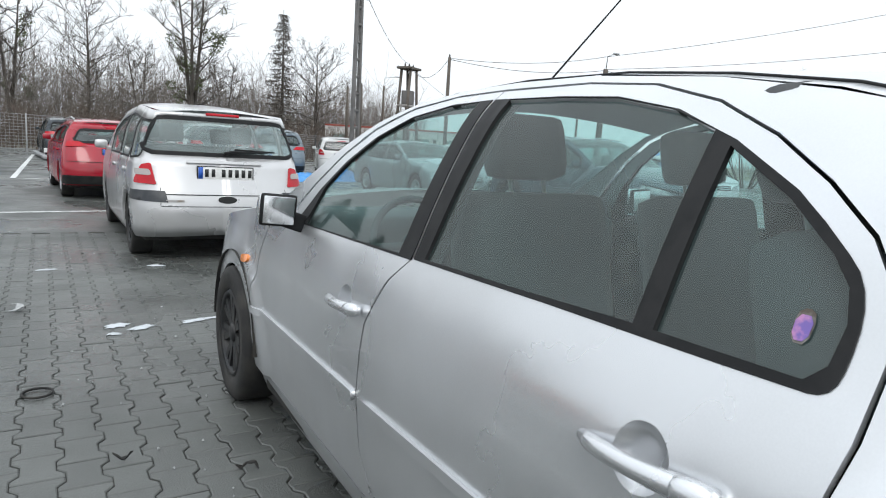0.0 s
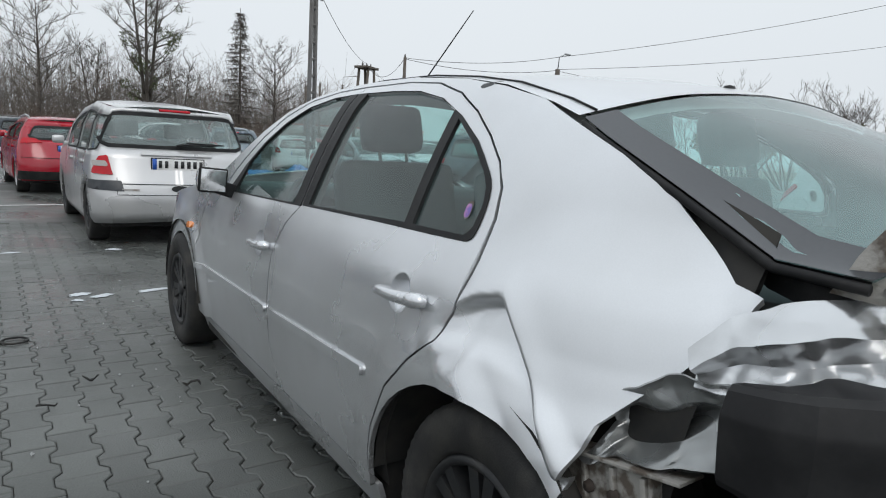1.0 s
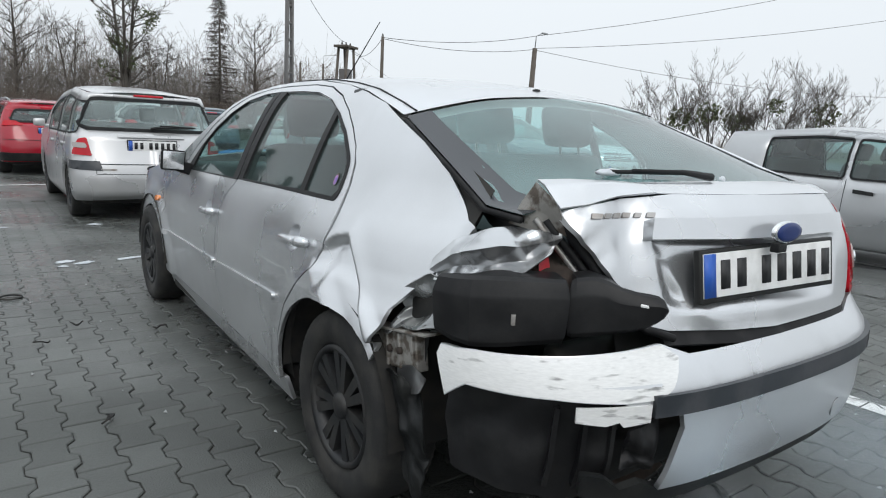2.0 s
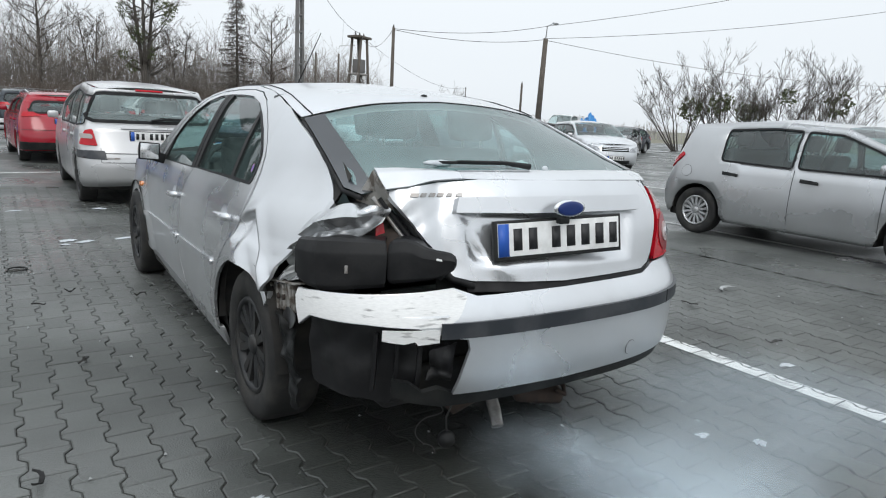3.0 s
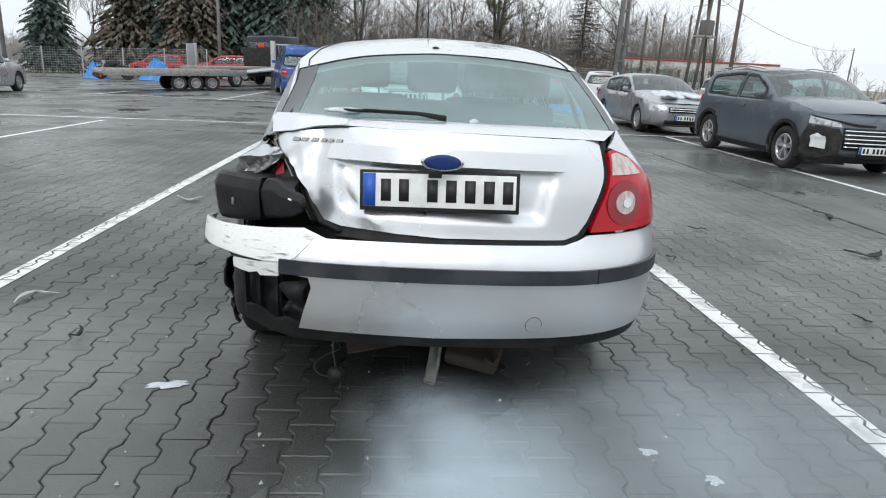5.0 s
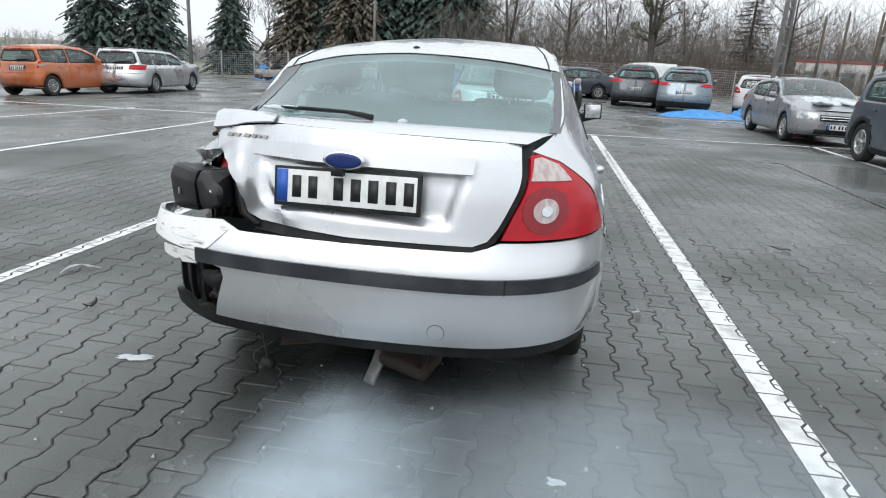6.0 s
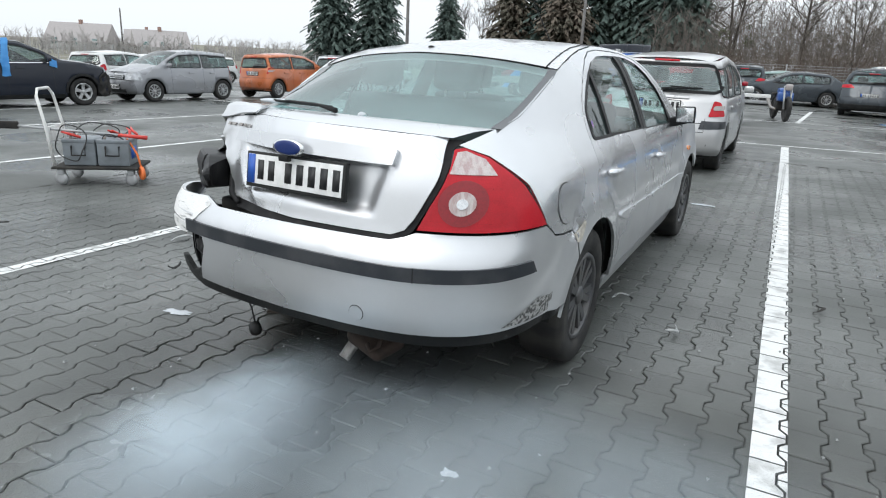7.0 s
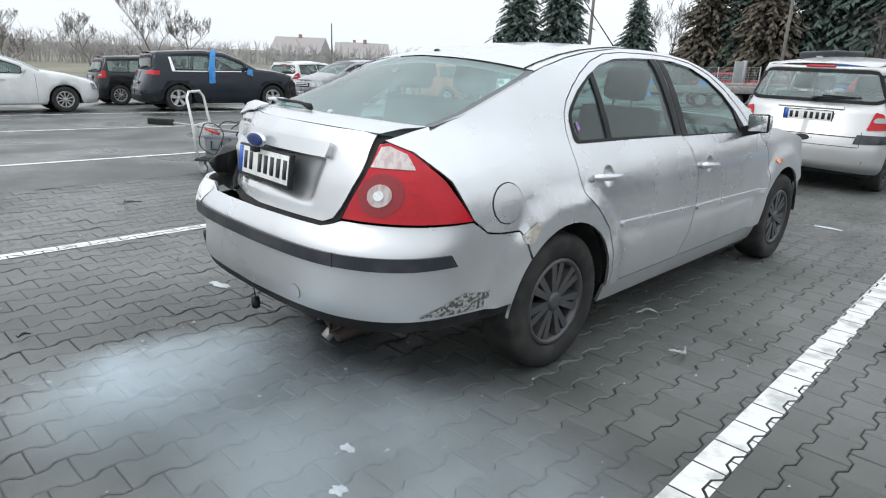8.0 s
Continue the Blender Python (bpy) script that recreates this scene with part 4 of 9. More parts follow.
NAVY_P = paint("navy_paint", (0.012, 0.016, 0.026), rough=0.18, dirt=(0.05, 0.05, 0.055), amount=0.15, coat=0.2, spec=0.3)
BLUE_P = paint("blue_paint", (0.012, 0.085, 0.33), rough=0.3, dirt=(0.1, 0.14, 0.25))
ORANGE_P = paint("orange_paint", (0.52, 0.14, 0.045), metal=0.2, rough=0.3)
GREEN_P = paint("pale_green_paint", (0.22, 0.34, 0.32), metal=0.3, rough=0.3)
TEAL_P = paint("slate_paint", (0.13, 0.17, 0.20), metal=0.4, rough=0.3)

PEARL_P = paint("silver_white_paint", (0.56, 0.56, 0.565), metal=0.5, rough=0.32, dirt=(0.42, 0.41, 0.40), amount=0.3)
van, van_shell = car("estate_van", turned(0.0, 6.95, 0), "dirty white compact people carrier parked on wet paving", dict(VAN, hw=0.84, cover=GRAPHITE, spokes=STEELW), PEARL_P)
for nm, loop, mt, off in (("tailgate_handle", [(0.09 * math.cos(a), 0.615 + 0.035 * math.sin(a)) for a in np.linspace(0, 2 * math.pi, 20)[:-1]], BLACK, 0.003), ("lid_joint", [(-0.60, 0.545), (0.60, 0.545), (0.60, 0.552), (-0.60, 0.552)], RUBBER, 0.001),
                          ("plate_lip", [(-0.36, 0.955), (0.36, 0.955), (0.36, 0.985), (-0.36, 0.985)], PEARL_P, 0.022), ("model_badge", [(-0.56, 0.59), (-0.40, 0.59), (-0.40, 0.61), (-0.56, 0.61)], STEEL, 0.003)):
    panel(nm, van_shell, van_shell.tail(loop), mt, van, off=off, depth=0.02 if off > 0.02 else 0.002, step=0.08)
for sx in (1, -1):
    panel("lid_joint", van_shell, van_shell.tail([(sx * 0.60, 0.55), (sx * 0.606, 0.55), (sx * 0.60, 0.72), (sx * 0.594, 0.72)]), RUBBER, van, off=0.001, depth=0, step=0.08)
car("hatchback", turned(-0.42, 13.4, 3), "bright red hatchback with roof bars", dict(HATCH, wb=2.70, H=1.41, roofM=(0.8, 1.385), roofF=(1.5, 1.34), roofR=(-0.28, 1.33), hw=0.89, ro=0.85, rake=0.2, rails=ALLOY, dark_bumper=True, plate_z=0.83, clear_rear=[], rear_lamps=[[(0.48, 0.93), (-0.52, 0.90), (-0.50, 1.0), (0.60, 1.0)]]), RED_P)
GREYSILVER_P = paint("grey_silver_paint", (0.47, 0.48, 0.49), metal=0.7, rough=0.3, dirt=(0.32, 0.31, 0.30), amount=0.3)
silver_hatch, silver_shell = car("hatchback", turned(6.65, 2.45, 180), "silver grey five-door hatchback on steel wheels", dict(HATCH, cover=ALLOY, spokes=(14, 0.014, 0), cowl=(2.50, 1.02), roofF=(1.62, 1.42), roofM=(0.85, 1.465), roofR=(-0.24, 1.39), dlo=(0.24, 2.25), pillars=(1.20,), joints=(1.20, 2.15), handles=(0.34, 1.30), rake=0.15, frame=0.085, belt=0.93, handle_mat=BLACK, clear_rear=[], rear_lamps=[[(0.66, 0.84), (-0.46, 0.82), (-0.26, 1.00), (0.78, 1.04)]]), GREYSILVER_P)
cap = [(-0.18 + 0.075 * math.cos(a), 0.80 + 0.075 * math.sin(a)) for a in np.linspace(0, 2 * math.pi, 25)[:-1]]
panel("fuel_flap_joint", silver_shell, silver_shell.side(cap), TRIM, silver_hatch, off=0.001, depth=0, step=0.06)
panel("fuel_flap", silver_shell, silver_shell.side(spread(cap, -0.004)), GREYSILVER_P, silver_hatch, off=0.003, depth=0.004, step=0.06)
suv, suv_shell = car("crossover", turned(7.05, 9.75, 180), "dark blue-grey crossover with a smashed front corner", dict(SUV, spokes=TWIN, rails=CHROME, grille=(0.50, (0.42, 0.74)), slats=5, head_lamps=[[(0.88, 0.78), (0.50, 0.74), (0.55, 0.82), (0.86, 0.90)]]), BLUEGREY_P)
# the smashed corner: torn skin, a dark sheet for the hollow's shade, loose lamp body and hanging strips
hollow = panel("torn_hollow", suv_shell, suv_shell.nose([(0.90, 0.24), (0.52, 0.26), (0.50, 0.60), (0.56, 0.73), (0.88, 0.76)]), DARK, suv, off=0.012, depth=0.02, step=0.03, warp=lambda p: np.array(p) + 0.03 * np.array([noise.noise_vector(Vector(q) * 7) for q in p]), label="dark sheet standing for the shaded hollow behind the torn bumper")
panel("lamp_housing", suv_shell, suv_shell.nose([(0.84, 0.44), (0.70, 0.42), (0.72, 0.60), (0.80, 0.64), (0.86, 0.58)]), WHITE_P, hollow, off=0.03, depth=0.03, step=0.03, warp=lambda p: np.array(p) + 0.03 * np.array([noise.noise_vector(Vector(q) * 9) for q in p]), label="broken pale lamp housing")
panel("torn_bumper", suv_shell, suv_shell.nose([(0.80, 0.22), (0.40, 0.22), (0.40, 0.31), (0.62, 0.33)]), BLACK, suv, off=0.05, depth=0.012, step=0.04)
panel("bonnet_gap", suv_shell, suv_shell.nose([(0.86, 0.905), (0.3, 0.80), (0.02, 0.79), (0.02, 0.76), (0.3, 0.765), (0.86, 0.885)]), RUBBER, suv, off=0.014, depth=0.004, step=0.06)
car("coupe", turned(6.75, 15.8, 180), "grey coupe with a snow-covered crushed bonnet", dict(SEDAN, pillars=(1.05,)), GREY_P)
car("hatchback", turned(15.0, 13.6, 155), "silver hatchback with alloy wheels", dict(HATCH, wb=2.61), SILVER)
car("saloon", turned(24.5, 24.0, 60), "black saloon with red tail lamps", SEDAN, BLACK_P)
car("saloon", turned(24.5, 19.6, 120), "dark saloon with an open front", SEDAN, BLACK_P)
car("panel_van", turned(-3.45, 21.1, 14), "bright blue compact panel van", dict(VAN, H=1.82, roofF=(1.7, 1.68), roofM=(0.8, 1.74), roofR=(-0.55, 1.72), belt=1.08, rake=0.06), BLUE_P)
car("hatchback", turned(-15.35, 12.7, 174), "grey small hatchback with a dented door", dict(HATCH, wb=2.37, H=1.5, hw=0.83, fo=0.75, ro=0.5), GREY_P)
car("hatchback", turned(-14.75, 14.6, -3), "orange small hatchback parked in a row", dict(HATCH, wb=2.37, ro=0.5, fo=0.68, hw=0.8), ORANGE_P)
car("estate_car", turned(-13.5, 17.6, 5), "silver estate car parked in a row", dict(SEDAN, kind="hatch", H=1.5, roofR=(-0.75, 1.42), rake=0.14, dlo=(-0.75, 2.0), pillars=(0.0, 1.0)), SILVER)
taped_car, taped_shell = car("crossover", turned(-15.85, 5.45, -8), "black crossover with blue tape on its door", dict(SUV, spokes=FIVE, wb=2.64, dlo=(-0.12, 1.86)), NAVY_P)
wrinkle = lambda p: np.array(p) + 0.02 * np.array([noise.noise_vector(Vector(q) * 8) for q in p])
panel("tape_strip", taped_shell, taped_shell.side([(0.98, 1.60), (1.12, 1.60), (1.02, 1.2), (0.98, 0.74), (0.80, 0.74), (0.84, 1.2)]), BLUE_TARP, taped_car, off=0.025, depth=0.004, step=0.05, warp=wrinkle, label="blue plastic tape over the door")
panel("tape_strip", taped_shell, taped_shell.side([(1.92, 1.16), (2.06, 1.10), (2.04, 0.92), (1.88, 0.98)]), BLUE_TARP, taped_car, off=0.03, depth=0.004, step=0.04, warp=wrinkle, label="blue plastic tape by the mirror")
for s in (1, -1):
    panel("chrome_strip", taped_shell, taped_shell.side([(-0.12, 1.055), (1.88, 1.065), (1.88, 1.045), (-0.10, 1.030)], s), CHROME, taped_car, off=0.006, depth=0.008, step=0.1)
    panel("chrome_strip", taped_shell, taped_shell.side([(-0.17, 1.40), (-0.11, 1.40), (-0.04, 1.05), (-0.12, 1.03)], s), CHROME, taped_car, off=0.006, depth=0.008, step=0.1)
panel("crushed_nose", taped_shell, taped_shell.nose([(0.92, 0.26), (0.05, 0.26), (0.05, 0.78), (0.60, 0.88), (0.90, 0.80)]), DARK, taped_car, off=0.03, depth=0.03, step=0.04, warp=lambda p: np.array(p) + 0.07 * np.array([noise.noise_vector(Vector(q) * 6) for q in p]), label="crushed black front end")
car("hatchback", turned(-19.4, 5.2, -5), "black small hatchback with a red tail lamp", HATCH, BLACK_P)
car("hatchback", turned(-20.6, 12.4, 14), "white small hatchback parked in a row", dict(HATCH, H=1.5), WHITE_P)
car("saloon", turned(-16.9, 0.15, -4), "white car with a damaged nose", SEDAN, WHITE_P)
car("crossover", turned(5.3, 21.9, -12), "slate blue crossover coupe", dict(SUV, H=1.56), TEAL_P)
car("saloon", turned(2.6, 30.0, 100), "dark green saloon parked in the far row", SEDAN, DGREY_P)
car("saloon", turned(0.0, 32.0, -90), "pale green saloon parked in the far row", SEDAN, GREEN_P)


# wet snow on the crushed coupe
for dx, dy, a, b, h, turn in ((-0.15, -2.75, 0.42, 0.55, 0.075, 10), (0.30, -2.95, 0.30, 0.36, 0.06, 40), (-0.30, -3.25, 0.24, 0.20, 0.05, 70)):
    bm = bmesh.new()
    bmesh.ops.create_icosphere(bm, subdivisions=4, radius=1.0, matrix=pose(6.75 + dx, 15.8 + dy, 0.915, 6, 0, turn) @ Matrix.Diagonal((a, b, h, 1)))
    for vv in bm.verts:
        vv.co += Vector(noise.noise_vector(vv.co * 6)) * 0.05 + Vector(noise.noise_vector(vv.co * 20)) * 0.015
    tagged(part("snow_patch", bm, SNOW), "wet snow lying on a grey car's crushed bonnet", "snow", "snow remnants")


# ---- the wrecked silver hatchback ----
def eased(z, x, sigma=0.022):
    """A broken line made smooth: dense tables of z and x."""
    zz = np.arange(z[0], z[-1] + 0.005, 0.005)
    xx = np.interp(zz, z, x)
    k = np.exp(-0.5 * (np.arange(-20, 21) * 0.005 / sigma) ** 2)
    k /= k.sum()
    pad = np.concatenate([xx[0] + (xx[0] - xx[1:21][::-1]), xx, xx[-1] + (xx[-1] - xx[-21:-1][::-1])])
    return list(zz), list(np.convolve(pad, k, "valid"))


mzw, mxw = eased([0.13, 0.22, 0.30, 0.45, 0.60, 0.72, 0.82, 0.90, 0.96, 1.02, 1.10, 1.20, 1.30, 1.36, 1.41, 1.46],
                 [0.79, 0.845, 0.872, 0.890, 0.897, 0.895, 0.885, 0.868, 0.845, 0.815, 0.782, 0.735, 0.680, 0.640, 0.585, 0.50])
mzr, myr = eased([0.18, 0.28, 0.45, 0.66, 0.69, 0.735, 0.90, 1.04, 1.12], [-0.90, -0.985, -1.03, -1.035, -1.02, -0.972, -0.945, -0.905, -0.845], 0.012)
mzf, myf = eased([0.18, 0.30, 0.50, 0.62, 0.72, 0.80], [3.60, 3.67, 3.70, 3.68, 3.60, 3.50])
AXLE_F, RW = 2.754, 0.318


def bump01(a, b, x):
    t = np.clip((x - a) / (b - a), 0, 1)
    return t * t * (3 - 2 * t)


def taper(y, z):
    """The body narrows towards the nose, and above the waist towards the tail."""
    return (1 - 0.0196 * np.clip(y - 0.3, 0, 9)) * (1 - 0.085 * bump01(0.25, -0.65, y) * bump01(0.93, 1.12, z))


def lean(p):
    """The knocked body has sunk on its left side."""
    p = np.array(p, float)
    k = np.clip(-p[:, 0] / 0.86, 0, 1) * bump01(-0.66, -0.28, p[:, 1])
    p[:, 0] += 0.027 * k
    p[:, 2] -= 0.046 * k
    return p


def cave(p):
    """The left edge of the roof's tail and of the rear window, pushed inwards."""
    p = np.array(p, float)
    k = np.clip((-p[:, 0] - 0.30) / 0.36, 0, 1)
    p[:, 0] += 0.036 * k * bump01(0.10, -0.12, p[:, 1])
    p[:, 2] -= k ** 1.6 * np.interp(p[:, 1], [-0.66, -0.50, -0.30, -0.10, 0.03, 0.12], [0.082, 0.098, 0.052, 0.028, 0.010, 0.0])
    return p


def sunk(v, f):
    return [tuple(q) for q in lean(cave(v) if max(q[2] for q in v) > 1.05 else v)], f


MS = Shell(mzw, mxw, mzr, myr, mzf, myf, -0.30, 3.0, 3.4, 2.6, taper)
MS.settle = lean


def rough_noise(p, scale, seed):
    return np.array([noise.noise(Vector((q[0] * scale + seed, q[1] * scale, q[2] * scale))) for q in p])


def ridged(p, scale, seed):
    return 1 - 2 * np.abs(rough_noise(p, scale, seed))


def facets(p, freq, seed, count=5):
    """A crumpled sheet's relief: straight folds crossing each other, flat faces between."""
    rng = random.Random(seed)
    p = np.asarray(p)
    h = np.zeros(len(p))
    bend = rough_noise(p, freq * 0.5, seed)
    for k in range(count):
        d = Vector((rng.gauss(0, 1), rng.gauss(0, 1), rng.gauss(0, 1))).normalized()
        q = (p @ np.array(d)) * freq * rng.uniform(0.6, 1.3) + rng.random() + 0.35 * bend
        h += np.abs(q - np.floor(q) - 0.5) * 4 - 1
    return h / count * 1.6


def flares(p):
    """The raised lips round the wheel openings."""
    p = np.array(p)
    for cy in (0.0, AXLE_F):
        r = np.hypot(p[:, 1] - cy, p[:, 2] - RW)
        lift = bump01(0.52, 0.475, r) * 0.020 * bump01(0.2, 0.5, np.abs(p[:, 0]))
        p[:, 0] += np.sign(p[:, 0]) * lift
    return p


FOLD = [(0.090, 0.885), (0.030, 0.915), (-0.045, 0.932), (-0.125, 0.850), (-0.205, 0.775), (-0.285, 0.680)]


def wreck(p):
    """The blow to the left rear corner: creased quarter, tail pushed in and forward."""
    p = flares(p)
    x, y, z = p[:, 0].copy(), p[:, 1].copy(), p[:, 2].copy()
    left = bump01(-0.30, -0.62, x) * bump01(0.74, 0.80, z)
    side = bump01(-0.60, -0.72, x)
    hit = left * bump01(-0.15, -0.75, y) * bump01(1.20, 0.98, z)
    p[:, 0] += 0.045 * hit
    p[:, 1] += 0.03 * hit
    # the whole quarter pressed towards the middle, most at its rear edge
    p[:, 0] += bump01(-0.30, -0.55, x) * np.interp(y, [-0.60, -0.466, -0.297, -0.165, 0.0, 0.10], [0.115, 0.105, 0.068, 0.046, 0.016, 0.0]) * np.interp(z, [0.66, 0.74, 0.85, 1.0], [0.1, 0.25, 0.7, 1.0]) * bump01(-0.70, -0.60, y)
    # the sharp fold above the wheel, next to the door: the sheet drops in below a bent edge
    best, where = np.full(len(p), 9.0), np.zeros(len(p))
    for (y0, z0), (y1, z1) in zip(FOLD, FOLD[1:]):
        dy, dz = y1 - y0, z1 - z0
        k = np.clip(((y - y0) * dy + (z - z0) * dz) / (dy * dy + dz * dz), 0, 1)
        d = np.hypot(y - y0 - k * dy, z - z0 - k * dz)
        s = (dz * (y - y0) - dy * (z - z0))
        where = np.where(d < best, s, where)
        best = np.minimum(best, d)
    below = (where < 0) & (z > 0.5) & (y < 0.12)
    edge = bump01(0.115, 0.02, y)
    p[:, 0] += side * edge * np.where(below, 0.055 * np.exp(-best / 0.085) * bump01(0.0, 0.034, best) - 0.010 * np.exp(-(best / 0.012) ** 2), -0.010 * np.exp(-(best / 0.035) ** 2))
    p[:, 0] -= side * edge * np.where(below, 0.022 * bump01(0.10, 0.17, best), 0)
    # a soft hollow behind the rear window
    soft = side * np.exp(-((y - 0.02 + 0.5 * (z - 1.0)) / 0.05) ** 2) * bump01(0.86, 0.96, z) * bump01(1.16, 1.02, z)
    p[:, 0] += 0.010 * soft
    # crumples towards the tail
    zone = left * bump01(-0.42, -0.62, y) * bump01(1.13, 1.0, z)
    n1, n2 = facets(p, 5.0, 3), facets(p, 11.0, 8)
    amp = zone * 0.028
    p[:, 0] += amp * (n1 - 0.3) * 1.4 + amp * 0.5 * (n2 - 0.3)
    p[:, 2] += 0.6 * amp * rough_noise(p, 6.0, 5.0)
    # the lid's left side: a long hollow under a sharp shelf, a ridge beside the plate's bar, small buckles
    lid = bump01(-0.30, -0.50, x) * bump01(-0.6, -0.74, y) * bump01(0.76, 0.80, z)
    tailw = bump01(-0.6, -0.74, y) * bump01(0.74, 0.78, z) * bump01(0.0, -0.1, x)
    shelf = 1.066 + 0.03 * (x + 0.45) + 0.006 * np.sin(x * 40)
    p[:, 1] += tailw * 0.006 * bump01(shelf, shelf - 0.012, z) * bump01(0.98, 1.04, z) * bump01(-0.24, -0.36, x)
    ridge = np.abs((x + 0.375) * 0.80 + (z - 0.97) * 0.60)
    p[:, 1] -= tailw * 0.013 * np.exp(-ridge / 0.020) * bump01(1.0, 0.96, z)
    p[:, 1] += tailw * 0.010 * np.exp(-(((x + 0.44) / 0.045) ** 2 + ((z - 0.955) / 0.075) ** 2))
    p[:, 1] += lid * (0.004 + 0.011 * facets(p, 5.0, 21) + 0.004 * facets(p, 13.0, 22))
    return p


main_car = thing("hatchback", pose(0.007, -0.006, 0, 0, 0, -0.99), "silver five-door hatchback with a crushed rear corner", "car", "parked cars")


def sym(loop, s):
    return MS.side(loop, s)


def arc(cy, a0, a1, r, n=16):
    return [(cy + r * math.cos(radians(a)), RW + r * math.sin(radians(a))) for a in np.linspace(a0, a1, n)]


R_OPEN = 0.375
DOOR_R = [(1.175, 0.315), (1.262, 0.45), (1.284, 0.6), (1.268, 0.8), (1.195, 0.93), (1.118, 1.0), (1.114, 1.2), (1.113, 1.410), (0.80, 1.411), (0.60, 1.397), (0.43, 1.360), (0.30, 1.307),
          (0.20, 1.248), (0.125, 1.190), (0.085, 1.135), (0.068, 1.07), (0.070, 0.98), (0.085, 0.88), (0.115, 0.80), (0.20, 0.735), (0.30, 0.635), (0.375, 0.50), (0.40, 0.40), (0.395, 0.315)]
DOOR_F = [(1.183, 0.315), (1.27, 0.45), (1.292, 0.6), (1.276, 0.8), (1.203, 0.93), (1.123, 1.0), (1.119, 1.2), (1.118, 1.410), (1.32, 1.402), (1.52, 1.372), (1.70, 1.31), (1.86, 1.222), (2.0, 1.115), (2.12, 1.01),
          (2.33, 0.93), (2.39, 0.80), (2.425, 0.64), (2.425, 0.45), (2.40, 0.315)]
DLO_R = [(0.134, 1.0155), (0.122, 1.0175), (0.1135, 1.0225), (0.108, 1.031), (0.1055, 1.044), (0.1045, 1.065), (0.1055, 1.09), (0.109, 1.111), (0.116, 1.131), (0.128, 1.150), (0.145, 1.166), (0.187, 1.200), (0.235, 1.234), (0.36, 1.297), (0.50, 1.346), (0.67, 1.374), (0.85, 1.382), (1.107, 1.384), (1.109, 1.2), (1.110, 1.0), (0.6, 1.010)]
DLO_F = [(1.128, 0.996), (1.126, 1.2), (1.124, 1.384), (1.3, 1.377), (1.49, 1.346), (1.66, 1.285), (1.80, 1.205), (1.93, 1.10), (2.02, 1.0), (2.03, 0.978), (1.6, 0.986)]
PANE_R = [(0.425, 1.043), (0.425, 1.300), (0.52, 1.331), (0.67, 1.355), (0.85, 1.363), (1.022, 1.365), (1.03, 1.2), (1.04, 1.026), (0.7, 1.034)]
PANE_Q = [(0.150, 1.045), (0.140, 1.055), (0.137, 1.09), (0.147, 1.122), (0.172, 1.150), (0.25, 1.208), (0.345, 1.258), (0.345, 1.044)]
PANE_F = [(1.215, 1.018), (1.205, 1.2), (1.195, 1.362), (1.31, 1.356), (1.48, 1.328), (1.64, 1.268), (1.78, 1.185), (1.88, 1.10), (1.92, 1.0)]
QUARTER_FRONT = [(0.0635, 1.07), (0.0655, 0.98), (0.0805, 0.88), (0.110, 0.798), (0.195, 0.731), (0.295, 0.631), (0.370, 0.497), (0.395, 0.40), (0.3905, 0.315)]
QUARTER_TOP = [(0.80, 1.430), (0.47, 1.402), (0.25, 1.372), (0.05, 1.330), (-0.10, 1.283), (-0.30, 1.215), (-0.50, 1.145), (-0.63, 1.108)]
QUARTER_ROOF = [(0.0805, 1.138), (0.121, 1.194), (0.197, 1.2525), (0.298, 1.3115), (0.429, 1.3645), (0.599, 1.4015), (0.80, 1.4155)]
# the torn upper edge of the struck side, fallen away from the rear window
TORN_TOP = [(0.80, 1.430), (0.47, 1.405), (0.25, 1.372), (0.08, 1.335), (-0.165, 1.217), (-0.297, 1.140), (-0.392, 1.062), (-0.466, 1.002)]

